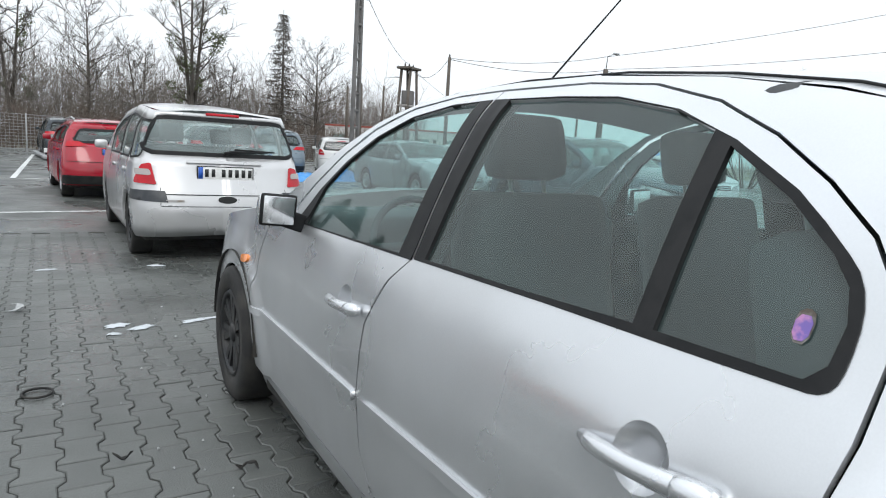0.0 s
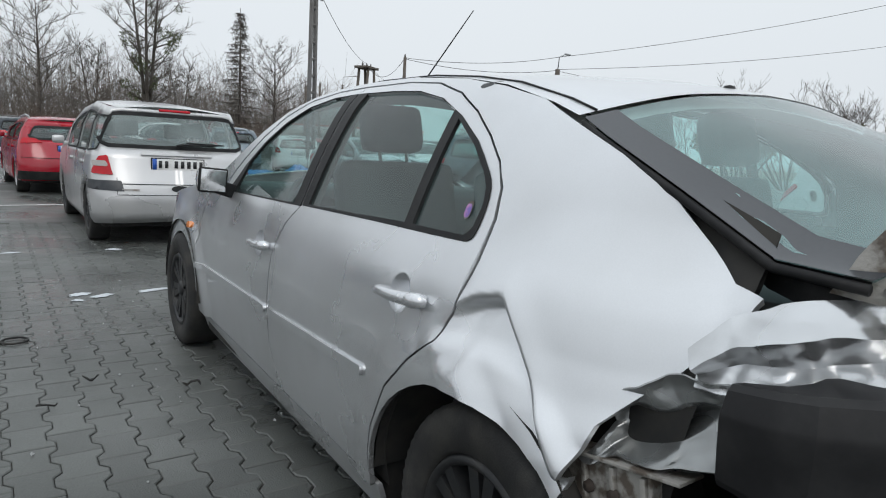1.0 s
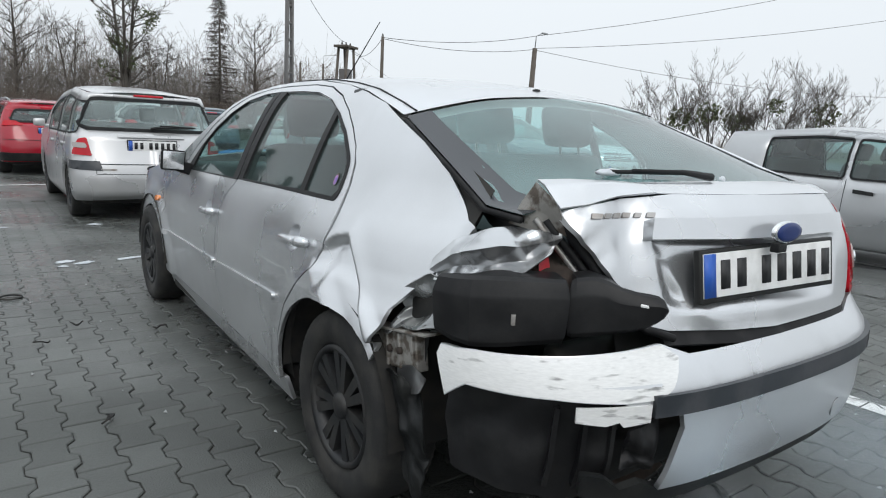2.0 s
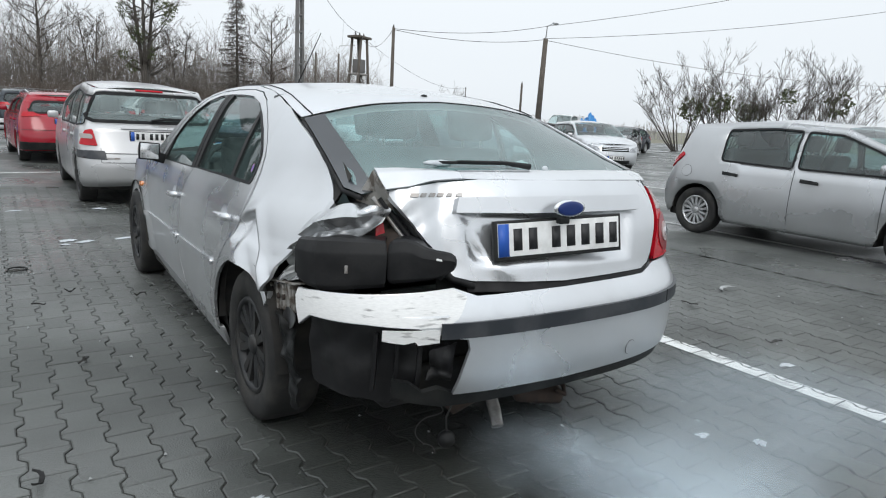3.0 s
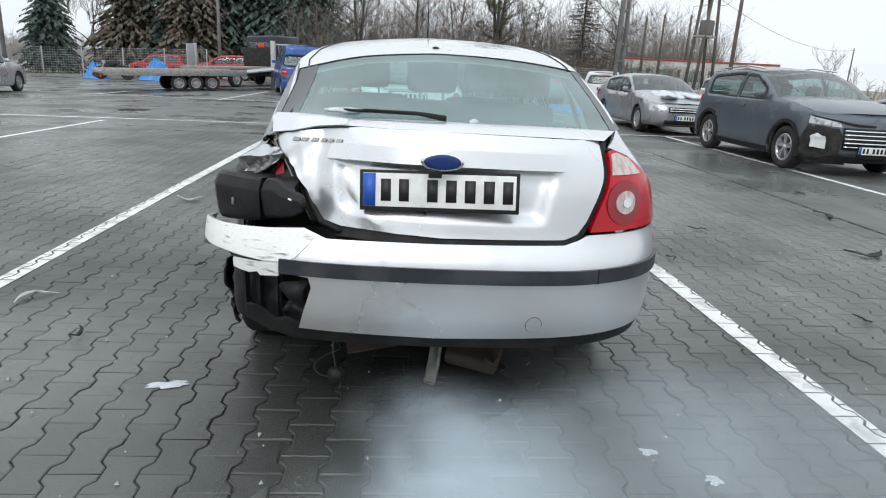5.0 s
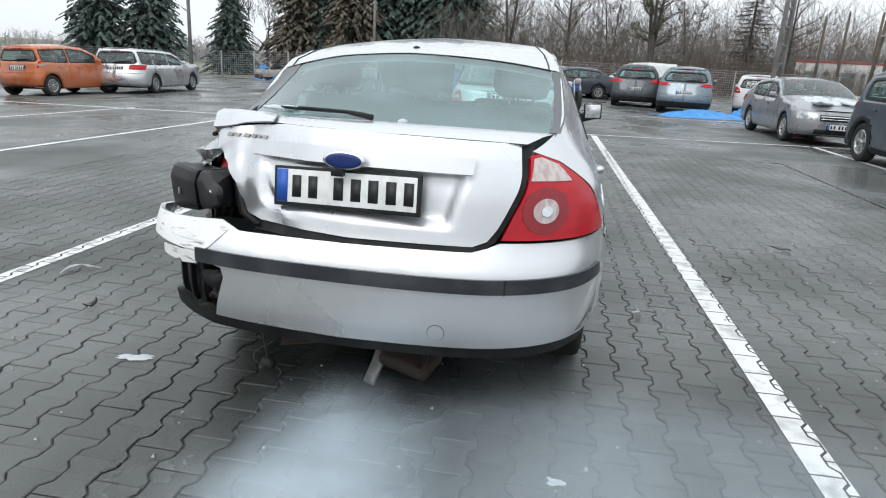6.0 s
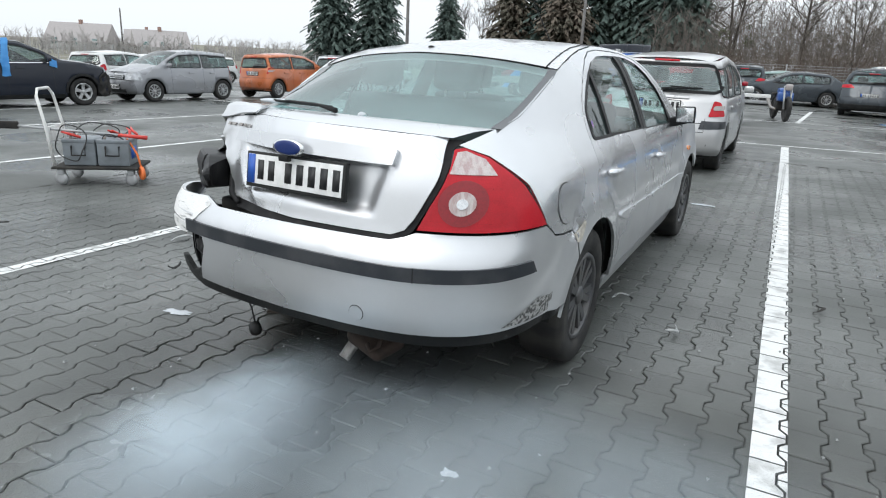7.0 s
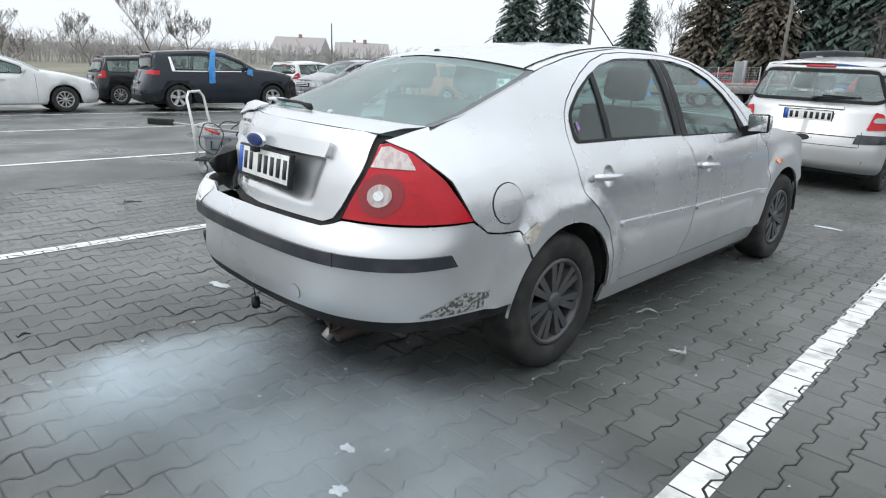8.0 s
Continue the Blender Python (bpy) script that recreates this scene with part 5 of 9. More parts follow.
for s, warp, left in ((1, flares, False), (-1, wreck, True)):
    arch = arc(0, 0, 180 - 46, R_OPEN)
    if not left:
        q = MS.side(QUARTER_FRONT + arch + [(-0.335, 0.71), (-0.45, 0.718), (-0.52, 0.730), (-0.584, 0.782)]) + MS.tail([(0.822, 0.925), (0.728, 1.022), (0.645, 1.055)]) + MS.side([(-0.70, 1.088)] + QUARTER_TOP[::-1] + QUARTER_ROOF[::-1])
    else:
        q = MS.side(QUARTER_FRONT + arc(0, 2, 134, R_OPEN + 0.022) + [(-0.305, 0.672), (-0.335, 0.765), (-0.40, 0.822), (-0.455, 0.868), (-0.50, 0.925), (-0.535, 0.985)] + TORN_TOP[::-1] + QUARTER_ROOF[::-1], -1)
    quarter = panel("quarter_panel", MS, q, SILVER, main_car, step=0.010 if left else 0.045, warp=warp, label="creased and torn silver quarter panel" if left else "")
    if not left:
        cap = [(-0.405 + 0.088 * math.cos(a), 0.825 + 0.080 * math.sin(a)) for a in np.linspace(0, 2 * math.pi, 28)[:-1]]
        rim = panel("fuel_flap_joint", MS, MS.side(cap), TRIM, quarter, off=0.001, depth=0, step=0.05, warp=warp)
        panel("fuel_flap", MS, MS.side(spread(cap, -0.004)), SILVER, quarter, off=0.0035, depth=0.004, step=0.04, warp=warp)
    for name, loop, dlo, panes, hy, hz in (("rear_door", DOOR_R, DLO_R, (PANE_R, PANE_Q), 0.185, 0.868), ("front_door", DOOR_F, DLO_F, (PANE_F,), 1.30, 0.828)):
        bowl = [(hy + 0.130 + 0.050 * math.cos(a), hz - 0.006 + 0.050 * math.sin(a)) for a in np.linspace(0, 2 * math.pi, 25)[:-1]]
        door = panel(name, MS, sym(loop, s), SILVER, main_car, holes=[sym(dlo, s), sym(bowl, s)], step=0.045, warp=flares)
        rp = [spread(p, 0.020) for p in panes]
        panel("window_trim", MS, sym(spread(dlo, 0.003), s), TRIM, door, holes=[sym(p, s) for p in rp], off=0.003, depth=0.012, step=0.06)
        for p in rp:
            panel("door_window", MS, sym(spread(p, 0.006), s), GLASS, door, off=-0.006, depth=0, step=0.07)
        # handle: bowl, bar and cap
        def scoop(p, cy=hy + 0.130, cz=hz - 0.006, s=s):
            p = np.array(p)
            d = np.hypot(p[:, 1] - cy, p[:, 2] - cz) / 0.050
            p[:, 0] -= s * 0.030 * np.clip(1 - d ** 3, 0, 1)
            return p

        panel("handle_bowl", MS, sym(bowl, s), SILVER, door, off=0.0, depth=0, step=0.009, warp=scoop)
        yy = np.linspace(hy, hy + 0.235, 9)
        pts = MS.points([(s * MS.uy(y, hz), hz - 0.06 * (y - hy)) for y in yy])
        pts[:, 0] += s * np.array([0.006, 0.016, 0.024, 0.027, 0.028, 0.027, 0.024, 0.018, 0.008])
        bv, bf = tube([tuple(p) for p in pts], [0.012, 0.016, 0.017, 0.016, 0.015, 0.015, 0.015, 0.014, 0.010], 10)
        cap_y = np.linspace(hy - 0.002, hy + 0.052, 5)
        cp = MS.points([(s * MS.uy(y, hz), hz - 0.06 * (y - hy)) for y in cap_y])
        cp[:, 0] += s * np.array([0.004, 0.016, 0.022, 0.025, 0.018])
        bar = mesh_part("door_handle", *sunk(bv, bf), SILVER, door)
        mesh_part("handle_cap", *sunk(*tube([tuple(p) for p in cp], [0.012, 0.0185, 0.0195, 0.0185, 0.016], 12)), SILVER, bar)
        if name == "front_door" and s < 0:
            k = pts[1]
            mesh_part("lock", *sunk(*lathe([(0.010, 0.0), (0.010, 0.006), (0.0001, 0.006)], 14, pose(k[0] + s * 0.014, k[1] + 0.015, k[2], 0, 0, 180))), STEEL, bar)
        # protective moulding
        m0, m1, zz0, zz1 = (0.46, 1.255, 0.617, 0.590) if name == "rear_door" else (1.302, 2.395, 0.589, 0.568)
        ml = [(m0, zz0 - 0.014), (m1, zz1 - 0.014), (m1, zz1 + 0.013), (m0, zz0 + 0.013)]
        panel("moulding", MS, sym(ml, s), SILVER, door, off=0.010, depth=0.010, step=0.05, warp=flares)
    fender = [(2.408, 0.315), (2.433, 0.45), (2.433, 0.64), (2.398, 0.805), (2.338, 0.938), (2.42, 0.985), (2.7, 0.955), (3.0, 0.905), (3.3, 0.835), (3.45, 0.78), (3.52, 0.72), (3.50, 0.62), (3.40, 0.60), (3.22, 0.60)] + arc(AXLE_F, 38, 172, R_OPEN)
    fw = panel("front_fender", MS, sym(fender, s), SILVER, main_car, step=0.045, warp=flares)
    panel("side_indicator", MS, sym(rounded([(2.515, 0.742), (2.60, 0.732), (2.605, 0.765), (2.53, 0.775)], 1), s), AMBER, fw, off=0.008, depth=0.01, step=0.04, warp=flares)
    panel("sill", MS, sym([(0.39, 0.215), (2.40, 0.205), (2.41, 0.31), (1.2, 0.309), (0.388, 0.311)], s), SILVER, main_car, step=0.06)
    # arch liners
    for cy in (0.0, AXLE_F):
        v, f = lathe([(R_OPEN + 0.02, -0.36), (R_OPEN + 0.02, 0.0)] if s > 0 else [(R_OPEN + 0.02, 0.0), (R_OPEN + 0.02, 0.36)], 30, pose(s * 0.855, cy, RW))
        f = [q for q in f if min(v[i][2] for i in q) > 0.24]
        mesh_part("arch_liner", v, f, DARK, main_car)
    # door mirror
    dx, dz = (0.0, 0.0) if s > 0 else (0.027, -0.046)
    bm = boxed(0.0, 0.120, -0.035, 0.065, -0.056, 0.052, 0.036, pose(dx + s * 0.845 + (0 if s > 0 else -0.12), 1.99, dz + 1.035, 0, s * -4, 0))
    mirror = part("door_mirror", bm, SILVER, main_car)
    part("mirror_bezel", boxed(-0.004, 0.124, -0.041, -0.020, -0.058, 0.054, 0.012, pose(dx + s * 0.845 + (0 if s > 0 else -0.12), 1.99, dz + 1.035, 0, s * -4, 0)), TRIM, mirror)
    part("mirror_foot", boxed(-0.07, 0.07, -0.03, 0.05, -0.035, 0.03, 0.012, pose(dx + s * 0.855, 1.985, dz + 0.995, 0, s * -18, 0)), TRIM, mirror)
    part("mirror_glass", boxed(0.005, 0.115, -0.042, -0.036, -0.050, 0.046, 0.002, pose(dx + s * 0.845 + (0 if s > 0 else -0.12), 1.987, dz + 1.035, 0, s * -4, 0)), CHROME, mirror)

# rear bumper
BUMP = MS.tail([(-0.47, 0.405), (0.0, 0.388), (0.54, 0.400)]) + MS.side([(-0.62, 0.418), (-0.37, 0.412)] + arc(0, 176, 136, R_OPEN + 0.002, 8) + [(-0.338, 0.703), (-0.45, 0.711), (-0.52, 0.722), (-0.588, 0.772)]) \
    + MS.tail([(0.80, 0.766), (0.53, 0.760), (0.49, 0.742), (0.44, 0.728), (0.0, 0.722), (-0.38, 0.724), (-0.46, 0.752), (-0.56, 0.744), (-0.68, 0.737)]) + MS.side([(-0.72, 0.728), (-0.615, 0.715), (-0.61, 0.69), (-0.635, 0.655), (-0.66, 0.600), (-0.72, 0.645)], -1) + MS.tail([(-0.74, 0.648), (-0.60, 0.640), (-0.50, 0.605), (-0.435, 0.595), (-0.425, 0.56), (-0.45, 0.48)])
WHITE_SCRAPE = mat("scraped_bumper", (0.74, 0.74, 0.73), rough=0.5, spot=(0.12, 0.12, 0.12), spot_scale=26, spot_amount=0.8, grain=0.15, lo=0.60, hi=0.72, stretch=(0.45, 0.45, 2.4))
bumper = panel("rear_bumper", MS, BUMP, SILVER, main_car, step=0.035, warp=wreck, label="torn silver rear bumper")
panel("bumper_strip", MS, MS.tail([(-0.53, 0.606), (0.0, 0.600), (0.50, 0.603), (0.80, 0.612)]) + MS.side([(-0.665, 0.622), (-0.69, 0.666)]) + MS.tail([(0.80, 0.660), (0.50, 0.652), (0.0, 0.650), (-0.53, 0.655)]), STRIP, bumper, off=0.013, depth=0.016, step=0.04)
panel("scraped_skin", MS, MS.tail([(-0.475, 0.665), (-0.42, 0.722), (-0.46, 0.750), (-0.56, 0.742), (-0.68, 0.735)]) + MS.side([(-0.72, 0.726), (-0.618, 0.713), (-0.615, 0.69), (-0.64, 0.655), (-0.662, 0.604), (-0.72, 0.648)], -1) + MS.tail([(-0.74, 0.651), (-0.60, 0.643), (-0.51, 0.645)]), WHITE_SCRAPE, bumper, off=0.003, depth=0.003, step=0.035, warp=wreck)
panel("lower_lip", MS, MS.tail([(-0.665, 0.405), (-0.60, 0.375), (-0.50, 0.352), (0.0, 0.342), (0.60, 0.350)]) + MS.side([(-0.62, 0.37), (-0.38, 0.375), (-0.38, 0.41), (-0.62, 0.416)]) + MS.tail([(0.54, 0.398), (0.0, 0.386), (-0.47, 0.403), (-0.52, 0.425), (-0.57, 0.412), (-0.62, 0.452), (-0.67, 0.462)]), BLACK, bumper, off=-0.012, depth=0.02, step=0.05, warp=wreck)

# round cap over the towing eye, joint in the strip
tow = [(0.345 + 0.030 * math.cos(a), 0.452 + 0.030 * math.sin(a)) for a in np.linspace(0, 2 * math.pi, 23)[:-1]]
towcap = panel("towing_cap", MS, MS.tail(spread(tow, -0.002)), SILVER, bumper, off=0.003, depth=0.004, step=0.03)
panel("cap_joint", MS, MS.tail(tow), TRIM, towcap, off=0.0008, depth=0, step=0.03)
panel("strip_joint", MS, MS.tail([(0.556, 0.602), (0.560, 0.602), (0.560, 0.656), (0.556, 0.656)]), RUBBER, bumper, off=0.0145, depth=0.002, step=0.05)
# tail lamp
LAMP_CLEAR = mat("pink_clear_lens", (0.52, 0.46, 0.45), rough=0.22, coat=0.4, spot=(0.36, 0.22, 0.21), spot_scale=9, spot_amount=0.6, grain=0.3, grain_scale=55, stretch=(6.0, 6.0, 0.7), bump=0.001, bump_scale=60)
LAMP = MS.tail([(0.532, 0.770), (0.80, 0.776)]) + MS.side([(-0.592, 0.780)]) + MS.tail([(0.812, 0.925), (0.722, 1.018), (0.66, 1.045), (0.632, 1.040), (0.605, 0.955), (0.565, 0.85)])
lamp = panel("tail_lamp", MS, LAMP, RED_LENS, main_car, off=0.004, depth=0.03, step=0.04)
panel("reverse_lens", MS, MS.tail([(0.612, 0.962), (0.745, 0.960), (0.715, 1.010), (0.665, 1.034), (0.640, 1.030)]), LAMP_CLEAR, lamp, off=0.008, depth=0.004, step=0.03)
dial = [(0.665 + 0.040 * math.cos(a), 0.868 + 0.040 * math.sin(a)) for a in np.linspace(0, 2 * math.pi, 24)[:-1]]
panel("fog_ring", MS, MS.tail([(0.665 + 0.074 * math.cos(a), 0.868 + 0.076 * math.sin(a)) for a in np.linspace(0, 2 * math.pi, 28)[:-1]]), mat("deep_red", (0.24, 0.006, 0.012), rough=0.3, coat=0.2, grain=0.35, grain_scale=120), lamp, off=0.008, depth=0.004, step=0.03)
fog = panel("fog_lens", MS, MS.tail(dial), LAMP_CLEAR, lamp, off=0.013, depth=0.006, step=0.03)
panel("bulb_dome", MS, MS.tail([(0.665 + 0.017 * math.cos(a), 0.868 + 0.017 * math.sin(a)) for a in np.linspace(0, 2 * math.pi, 18)[:-1]]), CHROME, fog, off=0.019, depth=0.008, step=0.02)
for k in range(4):
    zz = 0.800 + 0.040 * k
    panel("lens_rib", MS, MS.tail([(0.552 + 0.030 * k / 2, zz), (0.800 - 0.012 * k, zz), (0.800 - 0.012 * k, zz + 0.004), (0.554 + 0.030 * k / 2, zz + 0.004)]), RED_LENS, lamp, off=0.0065, depth=0.003, step=0.05)

# tailgate: outer sheet with the plate's hollow
def shove(p):
    """The tailgate's left third, driven forward."""
    p = np.array(p, float)
    p[:, 1] += np.interp(p[:, 0], [-0.66, -0.58, -0.50, -0.42, -0.34, -0.27, -0.15, 0.02], [0.050, 0.058, 0.082, 0.094, 0.078, 0.060, 0.024, 0.0])
    return p


def gate(p):
    p = shove(wreck(p))
    x, z = p[:, 0], p[:, 2]
    hollow = 1.35 * bump01(0.40, 0.345, np.abs(x - 0.01) + 0.25 * np.clip(0.95 - z, 0, 1)) * bump01(0.795, 0.825, z) * bump01(0.985, 0.965, z)
    p[:, 1] += 0.022 * hollow
    return p


GATE = MS.tail([(0.0, 0.740), (0.44, 0.745), (0.487, 0.764), (0.517, 0.805), (0.552, 0.88), (0.584, 0.97), (0.612, 1.078), (0.30, 1.085), (0.0, 1.088), (-0.30, 1.086), (-0.45, 1.070), (-0.556, 1.052), (-0.636, 1.040), (-0.574, 0.972), (-0.512, 0.912), (-0.465, 0.862), (-0.437, 0.80), (-0.40, 0.765), (-0.34, 0.749)])
tailgate = panel("tailgate", MS, GATE, SILVER, main_car, step=0.017, warp=gate, label="buckled silver tailgate")
lip = MS.points(MS.tail([(0.595, 1.078)]))[0]
deck = [(0.585, float(lip[1]), 1.078, 0.010, float(np.interp(1.088, mzr, myr) - lip[1])), (0.632, -0.73, 1.098, 0.008, -0.085), (0.672, -0.638, 1.104, 0.006, -0.066)]
v, f = across(deck, 28)
v = [tuple(p) for p in gate(np.array(v))]
f = [q for q in f if sum(v[i][0] for i in q) / 4 > -0.37]
mesh_part("tailgate_top", v, f, SILVER, tailgate)
bar = [(-0.395, 0.972), (-0.39, 1.022), (0.0, 1.030), (0.445, 1.024), (0.425, 0.972), (0.0, 0.975)]
handle_bar = panel("plate_bar", MS, MS.tail(bar), SILVER, tailgate, off=0.026, depth=0.05, step=0.03, warp=shove)
number_plate(main_car, pose(-0.004, -0.938, 0.896, -8, 0, -8) @ pose(0, 0, 0, 0, -2.2, 0), SIGNS)
v, f = lathe([(0.0001, 0.0), (0.6, 0.0), (0.92, -0.1), (1.0, -0.35), (1.0, -1.0)], 32)
oval = lambda k, d: [(p[1] * k * 0.072, -0.968 - p[0] * 0.012 - d, 1.0 + p[2] * k * 0.030) for p in v]
badge = mesh_part("badge", oval(1.0, 0.012), f, CHROME, main_car, "chrome-rimmed blue oval badge")
mesh_part("badge_field", oval(0.86, 0.0155), f, mat("badge_blue", (0.012, 0.03, 0.14), rough=0.3, coat=0.15, spec=0.3, grain=0.05), badge)
for i, wdt in enumerate((0.030, 0.025, 0.026, 0.025, 0.022, 0.027)):
    xx, zz = -0.555 + 0.033 * i, 1.026 + 0.0012 * i
    panel("letter_bar", MS, MS.tail([(xx, zz - 0.005), (xx + wdt - 0.004, zz - 0.005), (xx + wdt, zz + 0.006), (xx + 0.004, zz + 0.006)]), STEEL, tailgate, off=0.006, depth=0.005, step=0.02, warp=gate, label="chrome letter shown as a plain bar")
# camera under the bar
part("reversing_camera", boxed(-0.022, 0.022, -0.012, 0.012, -0.012, 0.012, 0.004, pose(-0.022, -0.967, 0.958)), BLACK, tailgate)

# glass and roof


def ring(y, z, c, b, inset=0.0):
    q = MS.points([(MS.uy(y, z), z)])[0]
    return (float(q[0]) - inset, y, z, c, b)


RG = [(0.672, -0.640, 1.103, 0.006, -0.065), ring(-0.50, 1.138, 0.020, -0.07, 0.016), ring(-0.30, 1.208, 0.034, -0.07, 0.016), ring(-0.10, 1.277, 0.042, -0.06, 0.016), ring(-0.03, 1.307, 0.046, -0.055, 0.016)]
FRIT = mat("black_frit", (0.045, 0.049, 0.055), rough=0.12, grain=0.05, spec=0.5)
rear_window = mesh_part("rear_window", *sunk(*across(RG, 24)), REAR_GLASS, main_car)
for s in (1, -1):
    v = []
    for x, y, z, c, b in RG:
        for k in (1.028, 0.988, 0.968) if s > 0 else (1.012, 0.95, 0.875):
            kk = min(k, 1.0)
            cc = 1 - kk ** 2.4
            v.append((s * x * k, y + b * cc, z + c * cc + 0.003))
    f = [(3 * j + i, 3 * j + i + 1, 3 * j + i + 4, 3 * j + i + 3) if s > 0 else (3 * j + i, 3 * j + i + 3, 3 * j + i + 4, 3 * j + i + 1) for j in range(len(RG) - 1) for i in range(2)]
    mesh_part("window_border", *sunk(v, f), FRIT, rear_window)
ROOF = [ring(-0.02, 1.313, 0.046, -0.055), ring(0.05, 1.333, 0.044, -0.05), ring(0.25, 1.376, 0.038, -0.03), ring(0.47, 1.406, 0.030, -0.015), ring(0.75, 1.430, 0.024, 0.0), ring(1.1, 1.434, 0.026, 0.03), ring(1.4, 1.412, 0.034, 0.06), ring(1.62, 1.368, 0.05, 0.10)]
roof = mesh_part("roof", *sunk(*across(ROOF, 24)), SILVER, main_car)
mesh_part("headlining", *sunk(*across([(x - 0.03, y, z - 0.035, c, b) for x, y, z, c, b in ROOF], 12)), mat("headlining", (0.42, 0.42, 0.40), rough=0.95, grain=0.1), main_car)
for s in (1, -1):
    pts = [(s * (x * 0.93), y + b * (1 - 0.93 ** 2.4), z + c * (1 - 0.93 ** 2.4) + 0.002) for x, y, z, c, b in ROOF]
    mesh_part("roof_strip", *sunk(*tube(pts, 0.0028, 6)), TRIM, roof)
    rail = [(p[0], p[1]) for p in [(1.11, 1.416), (1.32, 1.408), (1.53, 1.379), (1.71, 1.317), (1.87, 1.229), (2.01, 1.122), (2.13, 1.017), (2.30, 0.95), (2.42, 0.99)]]
    outer = [(2.30, 1.035), (2.12, 1.135), (1.90, 1.255), (1.72, 1.335), (1.53, 1.393), (1.32, 1.424), (1.10, 1.433), (0.80, 1.432), (0.80, 1.416)]
    panel("roof_rail", MS, sym(rail + outer, s), SILVER, main_car, step=0.05)
WS = [ring(1.62, 1.368, 0.05, 0.10), ring(1.90, 1.25, 0.05, 0.12), ring(2.12, 1.13, 0.045, 0.13), ring(2.42, 0.985, 0.04, 0.14)]
mesh_part("windscreen", *sunk(*across(WS, 20)), GLASS, main_car)
HOOD = [ring(2.42, 0.985, 0.04, 0.14), ring(2.7, 0.955, 0.06, 0.10), ring(3.0, 0.905, 0.06, 0.08), ring(3.3, 0.835, 0.05, 0.12), (0.70, 3.45, 0.78, 0.03, 0.12)]
mesh_part("bonnet", *sunk(*across(HOOD, 18)), SILVER, main_car)
FRONT = MS.side(arc(AXLE_F, 0, 36, R_OPEN, 5) + [(3.22, 0.595), (3.40, 0.595), (3.50, 0.615), (3.53, 0.72)]) + [(MS.u3, 0.76), (MS.u3, 0.22)] + MS.side([(3.15, 0.22)])
for s in (1, -1):
    panel("front_bumper", MS, [(s * u, z) for u, z in FRONT], SILVER, main_car, step=0.08)
# the gap that has opened between the fallen quarter panel and the rear window
glass_edge = [Vector(p) for p in sunk([(-1.01 * x, y, z + 0.001) for x, y, z, c, b in RG], [])[0]]
torn_edge = [Vector(p) for p in ((-0.645, -0.585, 0.955), (-0.612, -0.475, 0.975), (-0.600, -0.297, 1.098), (-0.585, -0.10, 1.215), (-0.572, 0.03, 1.280))]
v = [tuple(a.lerp(b, k / 4) + Vector((0.030, 0, 0)) * math.sin(math.pi * k / 4)) for a, b in zip(glass_edge, torn_edge) for k in range(5)]
f = [(5 * j + i, 5 * j + i + 1, 5 * j + i + 6, 5 * j + i + 5) for j in range(4) for i in range(4)]
mesh_part("pillar_gap", v, f, RUBBER, main_car, "black gap along the rear window")
mesh_part("pillar_seal", *tube([tuple(p + Vector((-0.004, 0, -0.012))) for p in glass_edge], 0.009, 8), RUBBER, main_car)
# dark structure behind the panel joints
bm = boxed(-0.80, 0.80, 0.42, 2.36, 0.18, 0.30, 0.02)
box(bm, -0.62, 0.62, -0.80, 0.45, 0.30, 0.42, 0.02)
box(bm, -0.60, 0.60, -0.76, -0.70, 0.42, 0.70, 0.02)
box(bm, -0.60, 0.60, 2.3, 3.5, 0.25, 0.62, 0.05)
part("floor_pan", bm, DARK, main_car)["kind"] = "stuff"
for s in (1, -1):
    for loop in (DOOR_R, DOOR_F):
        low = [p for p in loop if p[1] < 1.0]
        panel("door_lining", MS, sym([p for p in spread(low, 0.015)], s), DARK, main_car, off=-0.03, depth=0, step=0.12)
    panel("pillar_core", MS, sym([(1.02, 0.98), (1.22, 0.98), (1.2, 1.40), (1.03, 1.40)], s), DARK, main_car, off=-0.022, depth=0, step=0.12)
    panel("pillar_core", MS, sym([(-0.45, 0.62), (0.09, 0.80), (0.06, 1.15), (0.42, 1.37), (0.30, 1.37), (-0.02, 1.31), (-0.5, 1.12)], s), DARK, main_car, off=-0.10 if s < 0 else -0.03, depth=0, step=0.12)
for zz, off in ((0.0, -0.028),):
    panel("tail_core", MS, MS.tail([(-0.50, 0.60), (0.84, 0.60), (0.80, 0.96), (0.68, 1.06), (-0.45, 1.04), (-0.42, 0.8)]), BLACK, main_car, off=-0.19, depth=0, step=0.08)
panel("tail_seal", MS, MS.tail([(0.0, 0.716), (0.46, 0.726), (0.515, 0.762), (0.56, 0.85), (0.60, 0.955), (0.63, 1.045), (0.66, 1.075), (0.58, 1.075), (0.55, 0.97), (0.52, 0.88), (0.48, 0.785), (0.43, 0.760), (0.0, 0.756), (-0.36, 0.760), (-0.36, 0.72)]), RUBBER, main_car, off=-0.008, depth=0.01, step=0.04, warp=shove)

